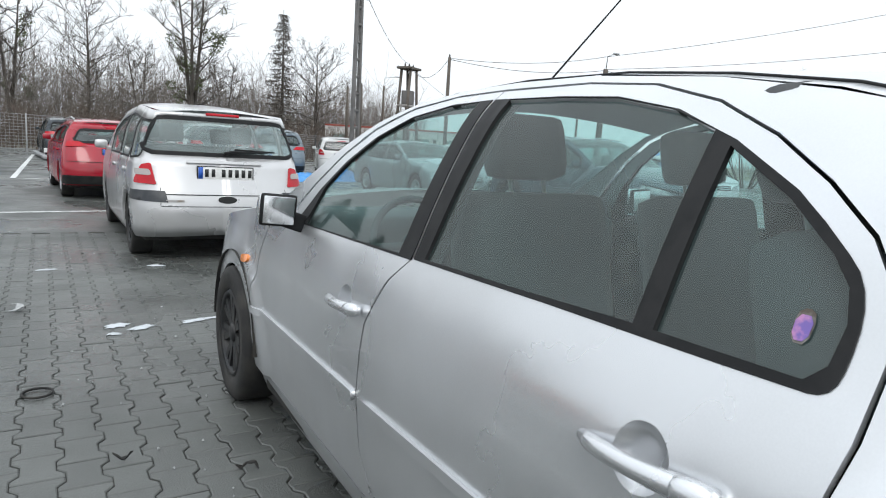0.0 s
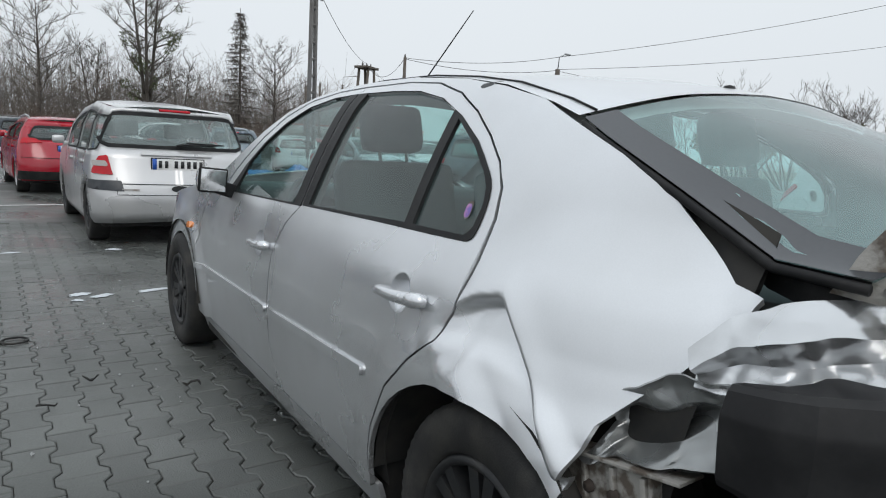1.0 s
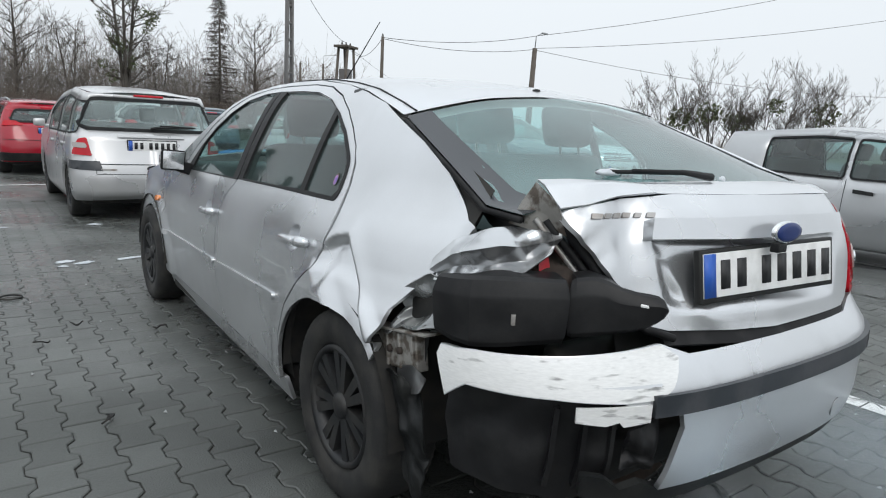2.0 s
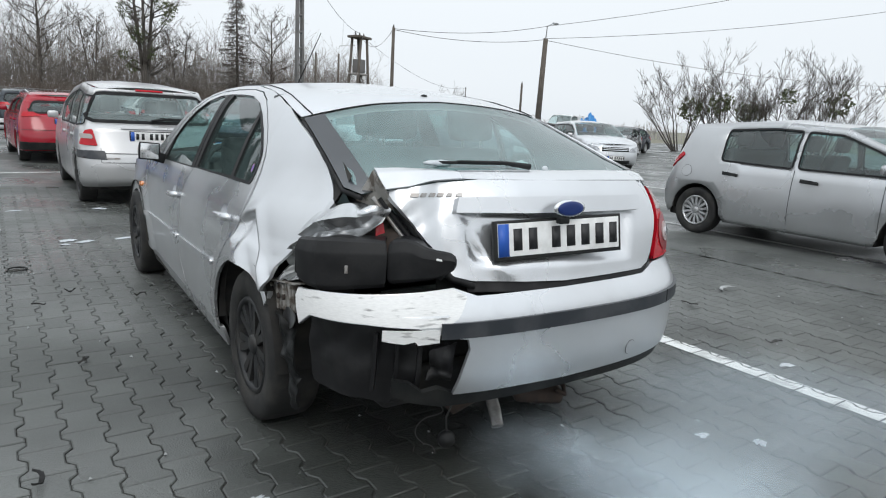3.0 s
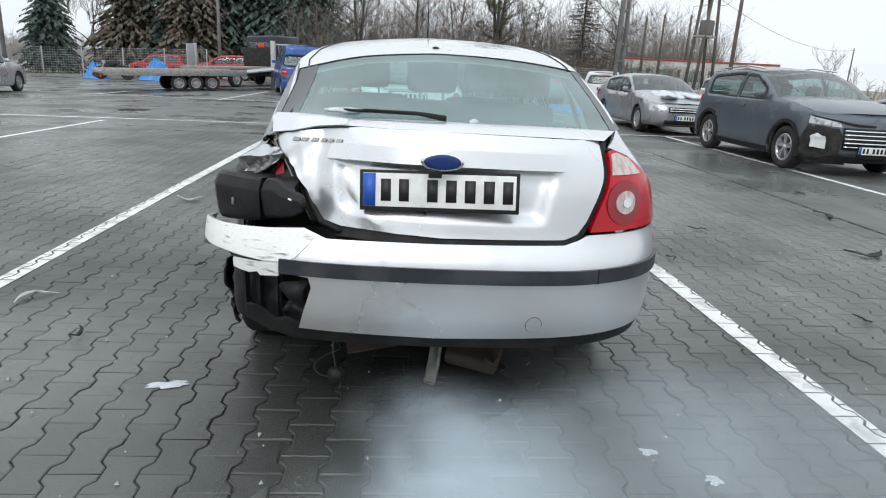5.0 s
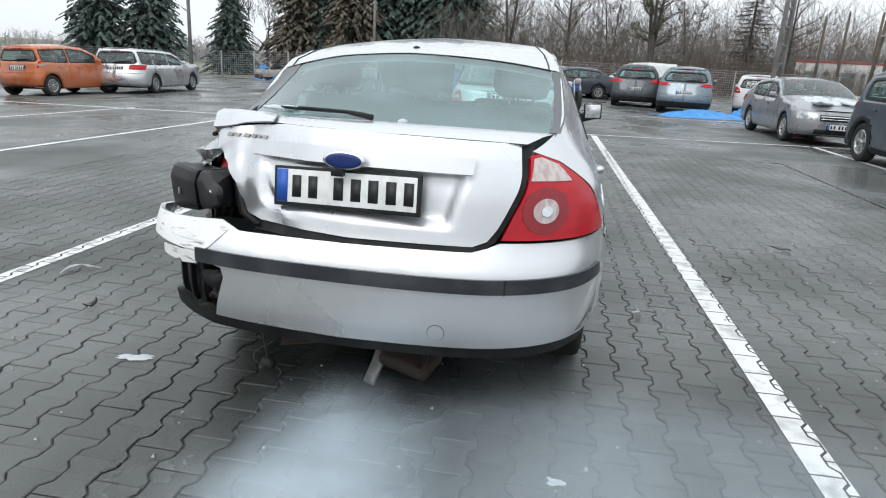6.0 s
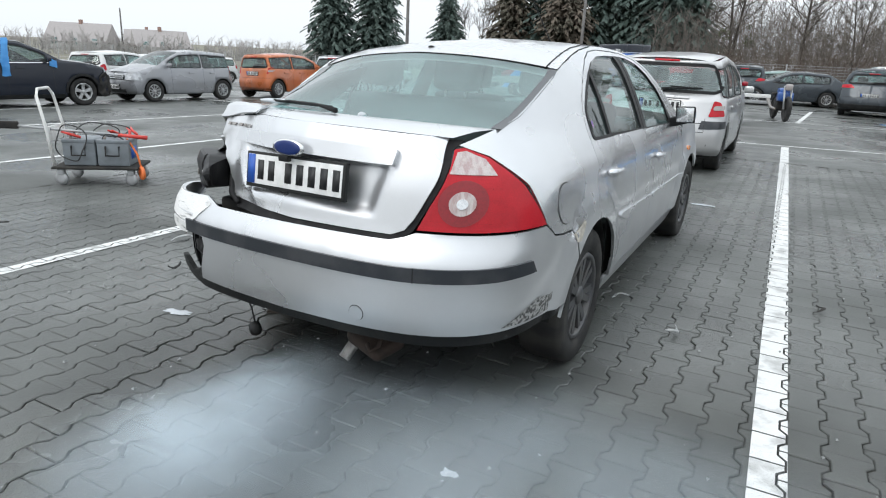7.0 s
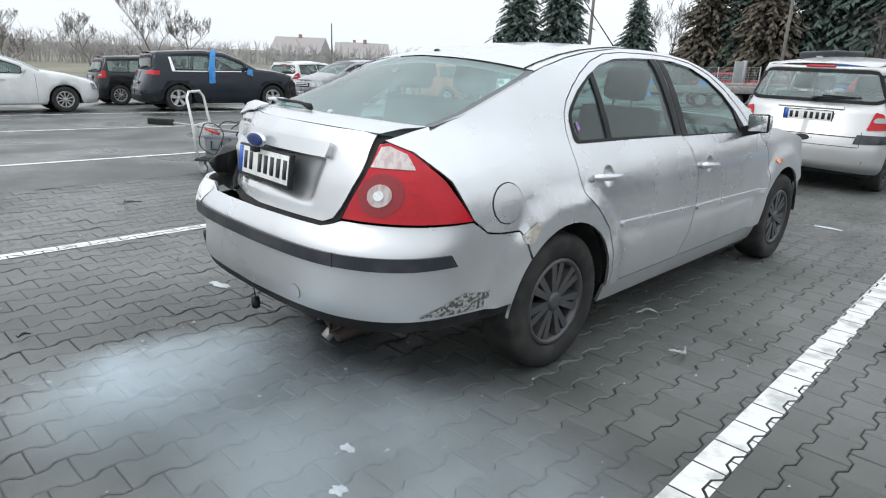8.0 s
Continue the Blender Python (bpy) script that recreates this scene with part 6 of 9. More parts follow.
# seats and cabin
for s in (1, -1):
    seat(main_car, s * 0.37, 1.10, 0.52, 0.50)
seat(main_car, 0, 0.18, 0.54, 1.26, rests=3)
part("parcel_shelf", boxed(-0.60, 0.60, -0.62, 0.10, 0.93, 0.95, 0.01), INTERIOR, main_car)
bm = boxed(-0.76, 0.76, 1.95, 2.40, 0.62, 0.96, 0.06)
part("dashboard", bm, INTERIOR, main_car)
m = pose(-0.37, 1.86, 0.86, 0, 0, 90) @ pose(0, 0, 0, 0, 22, 0)
v, f = lathe([(0.185 + 0.014 * math.cos(a), 0.014 * math.sin(a)) for a in np.linspace(0, 2 * math.pi, 9)], 36, m)
v2, f2 = lathe([(0.06, -0.02), (0.06, 0.02), (0.0001, 0.025)], 16, m)
mesh_part("steering_wheel", *merged((v, f), (v2, f2), tube([m @ Vector((0, -0.18, 0)), m @ Vector((0, 0.18, 0))], 0.016), tube([m @ Vector((0, 0, -0.18)), m @ Vector((0, 0, 0))], 0.016)), INTERIOR, main_car)

# wheels
SEVEN = (7, 0.0145, 0.16)
wheel(main_car, 0.775, 0.0, RW, RW, 0.205, 1, SEVEN, LIT_COVER, 0, True)
wheel(main_car, 0.765, AXLE_F, RW, RW, 0.205, 1, SEVEN, LIT_COVER, 0, True)
# left covers take the darker tone for the shade on that side
wheel(main_car, -0.765, AXLE_F, RW, RW, 0.205, -1, SEVEN, GRAPHITE, 0, True)
wheel(main_car, -0.745, -0.035, RW, RW, 0.205, -1, SEVEN, GRAPHITE, 0, True)
# aerial, roof nub, wiper
mesh_part("aerial", *tube([(0.006, 1.72, 1.415), (0.005, 1.66, 1.464), (-0.0115, 1.238, 1.7545)], [0.011, 0.0042, 0.0024], 6), TRIM, main_car)
mesh_part("washer_jet", *lathe([(0.0001, 0.018), (0.014, 0.014), (0.020, 0.0)], 14, pose(0.0, 0.036, 1.374, 0, -90, 0)), TRIM, main_car)
mesh_part("rear_wiper", *merged(tube([(0.02, -0.722, 1.122), (-0.08, -0.70, 1.134), (-0.28, -0.672, 1.136)], [0.012, 0.008, 0.005]), tube([(-0.02, -0.694, 1.131), (-0.40, -0.655, 1.132)], 0.006)), TRIM, main_car)

# ---- torn metal and plastic at the struck corner ----
def sheet_warp(amp, scale, seed):
    def f(p):
        p = np.array(p)
        n1, n2, n3 = facets(p, scale * 0.7, int(seed)), facets(p, scale * 1.6, int(seed) + 4), rough_noise(p, scale, seed + 9)
        d = np.stack([np.sign(p[:, 0]) * (n1 + 0.35 * n2), -(n1 + 0.35 * n2), n3], 1)
        return p + d * amp
    return f


CRUSH = paint("crushed_silver", (0.55, 0.56, 0.57), metal=0.9, rough=0.31, dirt=(0.22, 0.21, 0.20), amount=0.45, coat=0.05)
BOXY = mat("moulded_black_plastic", (0.012, 0.012, 0.013), rough=0.42, spot=(0.03, 0.03, 0.03), spot_scale=9, spot_amount=0.5, grain=0.15, spec=0.22)
GRIMY = mat("grimy_steel", (0.30, 0.29, 0.27), rough=0.6, metal=0.3, spot=(0.07, 0.05, 0.035), spot_scale=26, spot_amount=0.85, lo=0.46, hi=0.58, bump=0.002, bump_scale=90)
L = lambda pts: MS.side(pts, -1)
def blend(grid, n):
    """A smooth sheet through a small grid of corner points."""
    r, c = grid.shape[:2]
    uu, vv = np.linspace(0, r - 1, n), np.linspace(0, c - 1, n)
    rows = np.stack([np.stack([np.interp(vv, range(c), grid[i, :, k]) for k in range(3)], 1) for i in range(r)])
    out = np.stack([np.stack([np.interp(uu, range(r), rows[:, j, k]) for k in range(3)], 1) for j in range(n)], 1)
    v = [tuple(p) for p in out.reshape(-1, 3)]
    f = [(i * n + j, i * n + j + 1, (i + 1) * n + j + 1, (i + 1) * n + j) for i in range(n - 1) for j in range(n - 1)]
    return v, f


def crumpled(rows, n, amp, scale, seed, thick=0.003):
    """A thick sheet through a grid of corner points, buckled in sharp folds."""
    v, f = blend(np.array(rows), n)
    v = [tuple(p) for p in sheet_warp(amp, scale, seed)(np.array(v))]
    return doubled(v, f, thick)


# the torn edge of the quarter panel, folded outwards in sharp creases
tongue = [[(-0.772, -0.452, 0.880), (-0.735, -0.495, 0.938), (-0.686, -0.546, 0.968), (-0.622, -0.622, 0.988), (-0.563, -0.702, 0.985)],
          [(-0.794, -0.470, 0.862), (-0.772, -0.535, 0.910), (-0.735, -0.602, 0.934), (-0.664, -0.678, 0.950), (-0.572, -0.714, 0.974)],
          [(-0.770, -0.470, 0.852), (-0.740, -0.540, 0.880), (-0.705, -0.606, 0.894), (-0.640, -0.672, 0.912), (-0.582, -0.702, 0.958)],
          [(-0.788, -0.478, 0.836), (-0.782, -0.570, 0.838), (-0.742, -0.640, 0.862), (-0.665, -0.694, 0.886), (-0.596, -0.706, 0.935)]]
part("crumpled_flap", crumpled(tongue, 52, 0.0085, 14.0, 2.0), CRUSH, main_car, "shiny crumpled sheet metal", crease=42)
wall = [[(-0.800, -0.320, 0.760), (-0.800, -0.400, 0.808), (-0.786, -0.462, 0.846), (-0.772, -0.560, 0.852)],
        [(-0.764, -0.320, 0.715), (-0.744, -0.400, 0.752), (-0.728, -0.480, 0.785), (-0.738, -0.575, 0.800)],
        [(-0.800, -0.305, 0.682), (-0.780, -0.390, 0.705), (-0.768, -0.475, 0.735), (-0.765, -0.580, 0.765)],
        [(-0.822, -0.292, 0.652), (-0.820, -0.385, 0.668), (-0.806, -0.475, 0.695), (-0.790, -0.585, 0.735)]]
# silver with grime, darkened in its colour for the shade behind the flap
SHADED_INNER = paint("shaded_inner_sheet", (0.30, 0.31, 0.31), metal=0.75, rough=0.3, dirt=(0.09, 0.085, 0.08), amount=0.7, coat=0.1)
part("inner_panel", crumpled(wall, 44, 0.016, 13.0, 5.0), SHADED_INNER, main_car, "buckled inner sheet metal", crease=24)


def moulded(stations, depth):
    """A moulded cover along stations (x, y, top, foot, depth): sloped top, proud shoulder, drawn-in foot."""
    v, f = [], []
    c = len(stations)
    for i, (x, y, zt, zb, dp) in enumerate(stations):
        a, b = stations[max(i - 1, 0)], stations[min(i + 1, c - 1)]
        t = Vector((b[0] - a[0], b[1] - a[1])).normalized()
        n = Vector((t.y, -t.x))
        h = zt - zb
        for o, z in ((-dp, zt - 0.004), (-0.020, zt), (-0.009, zt - 0.05 * h), (0.004, zt - 0.24 * h), (0.006, zt - 0.30 * h), (0.002, zt - 0.6 * h), (-0.004, zb + 0.08 * h), (-0.012, zb), (-dp, zb + 0.004)):
            v.append((x + n.x * o, y + n.y * o, z))
    k = 9
    for i in range(c - 1):
        for j in range(k):
            j2 = (j + 1) % k
            f.append((i * k + j, i * k + j2, (i + 1) * k + j2, (i + 1) * k + j))
    f += [tuple(range(k))[::-1], tuple((c - 1) * k + j for j in range(k))]
    me = bpy.data.meshes.new("tmp")
    me.from_pydata(v, [], f)
    bm = bmesh.new()
    bm.from_mesh(me)
    bpy.data.meshes.remove(me)
    bmesh.ops.recalc_face_normals(bm, faces=bm.faces[:])
    return bm


# dark box-shaped plastic cover in two pieces
cover = part("plastic_box", moulded([(-0.842, -0.560, 0.872, 0.724, 0.05), (-0.838, -0.622, 0.880, 0.718, 0.07), (-0.818, -0.674, 0.886, 0.714, 0.09), (-0.782, -0.711, 0.889, 0.716, 0.11), (-0.742, -0.741, 0.889, 0.721, 0.12), (-0.690, -0.778, 0.889, 0.729, 0.12), (-0.640, -0.810, 0.888, 0.736, 0.12), (-0.634, -0.812, 0.884, 0.742, 0.11)], 0.1), BOXY, main_car, "black plastic box cover", crease=22)
tip = part("plastic_tongue", moulded([(-0.627, -0.806, 0.884, 0.752, 0.10), (-0.618, -0.818, 0.892, 0.748, 0.11), (-0.585, -0.842, 0.898, 0.754, 0.11), (-0.562, -0.866, 0.890, 0.760, 0.09), (-0.540, -0.890, 0.876, 0.768, 0.05), (-0.515, -0.914, 0.870, 0.776, 0.030), (-0.494, -0.934, 0.868, 0.788, 0.026), (-0.478, -0.948, 0.864, 0.800, 0.024), (-0.468, -0.957, 0.855, 0.812, 0.022), (-0.463, -0.961, 0.842, 0.826, 0.020)], 0.08), BOXY, cover, crease=22)
mark = Matrix.Translation((-0.744, -0.746, 0.792)) @ pose(0, 0, 0, 0, 0, -37)
part("slot_mark", boxed(-0.005, 0.005, -0.004, 0.003, -0.013, 0.013, 0.001, mark), STEEL, cover)
part("slot_hole", boxed(-0.011, 0.011, -0.004, 0.004, -0.004, 0.004, 0.003, pose(-0.505, -0.927, 0.843, 0, 6, -40)), PLATE, tip)
# what the torn bumper lays bare
liner = panel("bumper_backing", MS, L([(-0.60, 0.36), (-0.58, 0.50), (-0.60, 0.62)]) + MS.tail([(-0.76, 0.645), (-0.60, 0.64), (-0.46, 0.62), (-0.56, 0.58), (-0.555, 0.36), (-0.66, 0.33)]), BOXY, main_car, off=-0.085, depth=0.02, step=0.025, warp=sheet_warp(0.016, 7.0, 7.0), label="bare black bumper backing")
for x0 in (-0.73, -0.66, -0.585):
    panel("backing_rib", MS, MS.tail([(x0, 0.38), (x0 + 0.012, 0.38), (x0 + 0.012, 0.60), (x0, 0.60)]), BOXY, liner, off=-0.062, depth=0.02, step=0.05)
panel("broken_lamp_well", MS, MS.tail([(-0.55, 0.42), (-0.46, 0.42), (-0.455, 0.56), (-0.545, 0.55)]), BOXY, liner, off=-0.05, depth=0.01, step=0.012, warp=sheet_warp(0.022, 14.0, 1.0))
panel("bumper_clip", MS, MS.tail([(-0.70, 0.600), (-0.64, 0.592), (-0.61, 0.600), (-0.60, 0.588), (-0.535, 0.594), (-0.535, 0.636), (-0.70, 0.634)]), WHITE_SCRAPE, bumper, off=0.006, depth=0.008, step=0.04)
# bracket over the wheel
bracket = part("bracket", boxed(-0.02, 0.02, -0.105, 0.105, -0.055, 0.05, 0.006, pose(-0.792, -0.338, 0.606, -9, 0, 2)), GRIMY, main_car, "bent rusty steel bracket")
for k in range(4):
    part("bracket_rib", boxed(-0.03, -0.018, -0.1 + k * 0.062, -0.09 + k * 0.062, -0.05, 0.046, 0.002, pose(-0.792, -0.338, 0.606, -9, 0, 2)), GRIMY, bracket)
for k in range(2):
    mesh_part("bolt", *lathe([(0.012, 0.0), (0.010, 0.008), (0.0001, 0.009)], 10, pose(-0.815, -0.318 - k * 0.055, 0.602 + k * 0.009, 0, 0, 180)), RUST, bracket)
part("bracket_rim", boxed(-0.035, 0.03, -0.16, 0.12, 0.0, 0.006, 0.001, pose(-0.792, -0.338, 0.660, -9, 0, 2)), GRIMY, bracket)
part("hanging_tongue", boxed(-0.004, 0.004, -0.018, 0.018, -0.13, 0.0, 0.002, pose(-0.812, -0.270, 0.565, 24, 6, 0)), GRIMY, bracket)
panel("inner_wing", MS, L([(-0.375, 0.545), (-0.36, 0.60), (-0.46, 0.615), (-0.53, 0.60), (-0.50, 0.555), (-0.44, 0.535)]), CRUSH, main_car, off=-0.05, depth=0.003, step=0.014, warp=sheet_warp(0.016, 11.0, 3.0))
panel("torn_liner", MS, L([(-0.30, 0.58), (-0.345, 0.40), (-0.40, 0.26), (-0.48, 0.22), (-0.545, 0.36), (-0.53, 0.52), (-0.42, 0.60)]), BLACK, main_car, off=-0.04, depth=0.006, step=0.02, warp=sheet_warp(0.034, 8.0, 6.0), label="shredded black wheel arch liner")
# lamp well, lamp shard, seals
panel("lamp_well", MS, L([(-0.62, 0.90), (-0.66, 1.05)]) + MS.tail([(-0.62, 1.05), (-0.56, 0.97), (-0.50, 0.87), (-0.62, 0.86)]), RUST, main_car, off=-0.17, depth=0.0, step=0.025, warp=sheet_warp(0.03, 9.0, 11.0), label="grimy bent lamp well")
shard_at = lambda pts: [(x + 0.026, y + 0.150, z - 0.018) for x, y, z in pts]
mesh_part("lamp_shard", shard_at([(-0.630, -0.825, 0.900), (-0.596, -0.832, 0.896), (-0.600, -0.818, 0.950), (-0.624, -0.812, 0.942), (-0.612, -0.80, 0.91)]), [(0, 1, 2, 3), (1, 4, 2), (0, 3, 4), (2, 4, 3)], RED_LENS, main_car, smooth=False)
# seals along the gate's torn edge
seal = [(-0.585, -0.662, 1.060), (-0.570, -0.695, 1.015), (-0.540, -0.718, 0.970), (-0.506, -0.752, 0.915), (-0.474, -0.786, 0.862), (-0.446, -0.826, 0.806), (-0.412, -0.866, 0.758), (-0.340, -0.902, 0.734)]
mesh_part("door_seal", *tube(seal, [0.009, 0.012, 0.014, 0.014, 0.014, 0.013, 0.012, 0.010], 8), RUBBER, main_car)
for k, (dx, dy, r) in enumerate(((-0.022, 0.022, 0.010), (-0.036, 0.046, 0.008))):
    mesh_part("door_seal", *tube([(x + dx, y + dy, z - 0.004) for x, y, z in seal[1:-1]], r, 8), (RUBBER, STEEL)[k], main_car)
# raised corner of the tailgate, folded over
corner = [[(-0.600, -0.640, 1.105), (-0.520, -0.665, 1.107), (-0.440, -0.685, 1.106), (-0.340, -0.705, 1.104)],
          [(-0.606, -0.674, 1.094), (-0.520, -0.712, 1.100), (-0.440, -0.730, 1.102), (-0.330, -0.752, 1.101)],
          [(-0.597, -0.722, 1.044), (-0.520, -0.747, 1.056), (-0.440, -0.761, 1.073), (-0.330, -0.795, 1.086)]]
part("folded_corner", crumpled(corner, 28, 0.0032, 9.0, 3.0, 0.006), SILVER, tailgate, "tailgate corner folded upwards", crease=26)
inner = [[(-0.601, -0.640, 1.102), (-0.603, -0.682, 1.080), (-0.594, -0.720, 1.050)], [(-0.616, -0.608, 1.050), (-0.600, -0.652, 1.036), (-0.574, -0.714, 1.010)], [(-0.632, -0.580, 0.990), (-0.598, -0.645, 0.982), (-0.554, -0.712, 0.978)]]
part("tailgate_inner", crumpled(inner, 24, 0.005, 10.0, 6.0), GRIMY, tailgate, "bare inner face of the tailgate", crease=42)

# underneath: silencer, tail pipe, tow eye, dangling loudspeaker
ALU = mat("scuffed_aluminium", (0.50, 0.49, 0.47), rough=0.4, metal=0.7, spot=(0.25, 0.22, 0.2), spot_scale=25, spot_amount=0.6)
mesh_part("tail_pipe", *merged(tube([(0.05, -0.40, 0.24), (0.045, -0.52, 0.17), (0.03, -0.60, 0.09), (0.012, -0.655, 0.03)], [0.025, 0.026, 0.027, 0.026], 14, cap=False), tube([(0.03, -0.60, 0.09), (0.013, -0.652, 0.032)], 0.021, 12)), ALU, main_car, "bent tail pipe hanging down")
part("silencer", boxed(-0.09, 0.13, -0.08, 0.08, -0.03, 0.03, 0.025, pose(0.17, -0.66, 0.175, 12, 6, -18)), RUST, main_car, "rusty flat silencer")
mesh_part("tow_hook", *tube([(0.26, -0.72, 0.24), (0.27, -0.76, 0.20), (0.25, -0.79, 0.18), (0.22, -0.77, 0.20)], 0.010, 8), RUST, main_car)
part("heat_shield", boxed(-0.13, 0.10, -0.05, 0.12, -0.004, 0.004, 0.002, pose(-0.20, -0.72, 0.25, 20, -8, 10)), RUST, main_car)
speaker = mesh_part("speaker", *lathe([(0.0001, 0.02), (0.028, 0.018), (0.034, 0.0), (0.028, -0.018), (0.0001, -0.022)], 18, pose(-0.36, -0.815, 0.138, 0, 0, 70)), BLACK, main_car, "small round black sounder on a cable")
mesh_part("cable", *tube([(-0.36, -0.815, 0.165), (-0.37, -0.82, 0.23), (-0.365, -0.85, 0.30), (-0.34, -0.90, 0.37)], 0.004, 5), WIRE, speaker)
curl = [(-0.40 + 0.045 * math.cos(a) * (1 + 0.3 * math.sin(2 * a)), -0.74 + 0.03 * math.sin(a * 1.7), 0.04 + 0.26 * (a / 9.0)) for a in np.linspace(0, 9, 40)]
mesh_part("loose_wire", *tube(curl, 0.0022, 4), WIRE, main_car)
SCUFF = mat("scuffed_plastic", (0.35, 0.35, 0.34), rough=0.7, spot=(0.03, 0.03, 0.03), spot_scale=75, spot_amount=0.9, lo=0.44, hi=0.56)
panel("scuffed_patch", MS, MS.side([(-0.79, 0.425), (-0.55, 0.428), (-0.40, 0.425), (-0.395, 0.475), (-0.44, 0.50), (-0.52, 0.492), (-0.62, 0.508), (-0.70, 0.475)]), SCUFF, bumper, off=0.0015, depth=0, step=0.04)
panel("chipped_patch", MS, MS.side([(-0.335, 0.690), (-0.24, 0.735), (-0.215, 0.715), (-0.265, 0.650), (-0.32, 0.655)]), mat("chipped_filler", (0.55, 0.52, 0.46), rough=0.7, spot=(0.3, 0.27, 0.22), spot_scale=30, spot_amount=0.8), main_car, off=0.0018, depth=0, step=0.03, warp=flares)
# badge-like stickers on the rear quarter panes
for s, yy, zz in ((-1, 0.165, 1.082), (1, 0.160, 1.085)):
    st = panel("sticker", MS, MS.side(rounded([(yy - 0.011, zz - 0.021), (yy + 0.011, zz - 0.021), (yy + 0.013, zz + 0.013), (yy, zz + 0.022), (yy - 0.013, zz + 0.013)], 1), s), GRIMY, main_car, off=-0.003, depth=0, step=0.05, label="small white and violet crest sticker")
    panel("crest", MS, MS.side(rounded([(yy - 0.010, zz - 0.018), (yy + 0.010, zz - 0.018), (yy + 0.011, zz + 0.012), (yy - 0.011, zz + 0.012)], 1), s), mat("violet", (0.18, 0.12, 0.4), rough=0.5, spot=(0.55, 0.25, 0.45), spot_scale=60, spot_amount=0.8), st, off=-0.0015, depth=0, step=0.05)
# snow left on the car
for x, y, z, a, b in ((-0.36, -0.655, 1.130, 0.07, 0.016), (0.12, -0.70, 1.112, 0.016, 0.01)):
    bm = bmesh.new()
    bmesh.ops.create_icosphere(bm, subdivisions=3, radius=1.0, matrix=pose(x, y, z, 14, 0, 12) @ Matrix.Diagonal((a, b, 0.010, 1)))
    for vv in bm.verts:
        vv.co += Vector(noise.noise_vector(vv.co * 40)) * 0.005
    tagged(part("snow_patch", bm, SNOW), "small heap of wet snow on the tailgate", "snow", "snow remnants")


# ---- trees ----
def bare_tree(name, x, y, height, seed, label, spread_k=0.42, trunk=0.55, levels=6, thick=None, material=BARK, balls=0, lean=0.0, twigs=3, rise=0.22):
    """A leafless tree: a tapered trunk that forks into limbs, branches and twigs."""
    rng = random.Random(seed)
    trunk_v, crown = [], []
    thick = thick or height * 0.016
    tips = []

    def grow(p, d, length, r, level):
        pts, rad = [p], [r]
        steps = 4 if level < 2 else 3
        for i in range(steps):
            wob = Vector((rng.gauss(0, 1), rng.gauss(0, 1), rng.gauss(0, 0.5))) * (0.10 + 0.06 * level)
            d = (d + wob + Vector((0, 0, 0.06 * level))).normalized()
            p = p + d * length / steps
            pts.append(p)
            rad.append(max(r * (1 - 0.45 * (i + 1) / steps), 0.010))
        (trunk_v if level == 0 else crown).append(tube(pts, rad, 7 if level == 0 else (5 if level == 1 else 3), cap=False))
        if level >= levels:
            tips.append(p)
            return
        kids = rng.randint(3, 4) if level < 2 else rng.randint(2, twigs + 1)
        for k in range(kids):
            i = rng.randint(max(1, steps - 2), steps) if level else rng.randint(2, steps)
            q = pts[i] if k else pts[-1]
            a = rng.uniform(0, 2 * math.pi)
            side = Vector((math.cos(a), math.sin(a), rng.uniform(-0.05, 0.5)))
            nd = (d * (0.9 if k == 0 else 0.45) + side * (0.45 if k == 0 else 0.95) * (spread_k / 0.42) + Vector((0, 0, rise))).normalized()
            grow(q, nd, length * rng.uniform(0.55, 0.78), rad[i] * (0.82 if k == 0 else 0.6), level + 1)

    grow(Vector((0, 0, -0.1)), Vector((lean, 0, 1)), height * trunk * 0.62, thick, 0)
    ob = thing(name, pose(x, y, 0, 0, 0, rng.uniform(0, 360)), label, "tree", "bare trees")
    mesh_part("trunk", *merged(*trunk_v), material, ob)
    mesh_part("crown", *merged(*crown), material, ob)["kind"] = "stuff"
    for k in range(balls):
        q = rng.choice(tips)
        bm = bmesh.new()
        clump(bm, q, rng.uniform(0.3, 0.6), rng)
        part("mistletoe_clump", bm, MISTLETOE, ob, "round mistletoe clump", smooth=False)["kind"] = "stuff"
    return ob


def clump(bm, c, r, rng, n=160):
    """A ragged ball of small leaves."""
    for _ in range(n):
        d = Vector((rng.gauss(0, 1), rng.gauss(0, 1), rng.gauss(0, 1))).normalized()
        p = Vector(c) + d * r * rng.uniform(0.35, 1.0)
        a = d.cross(Vector((rng.gauss(0, 1), rng.gauss(0, 1), rng.gauss(0, 1)))).normalized() * r * 0.16
        b = d * r * 0.22
        bm.faces.new([bm.verts.new(p - a), bm.verts.new(p + a), bm.verts.new(p + b)])


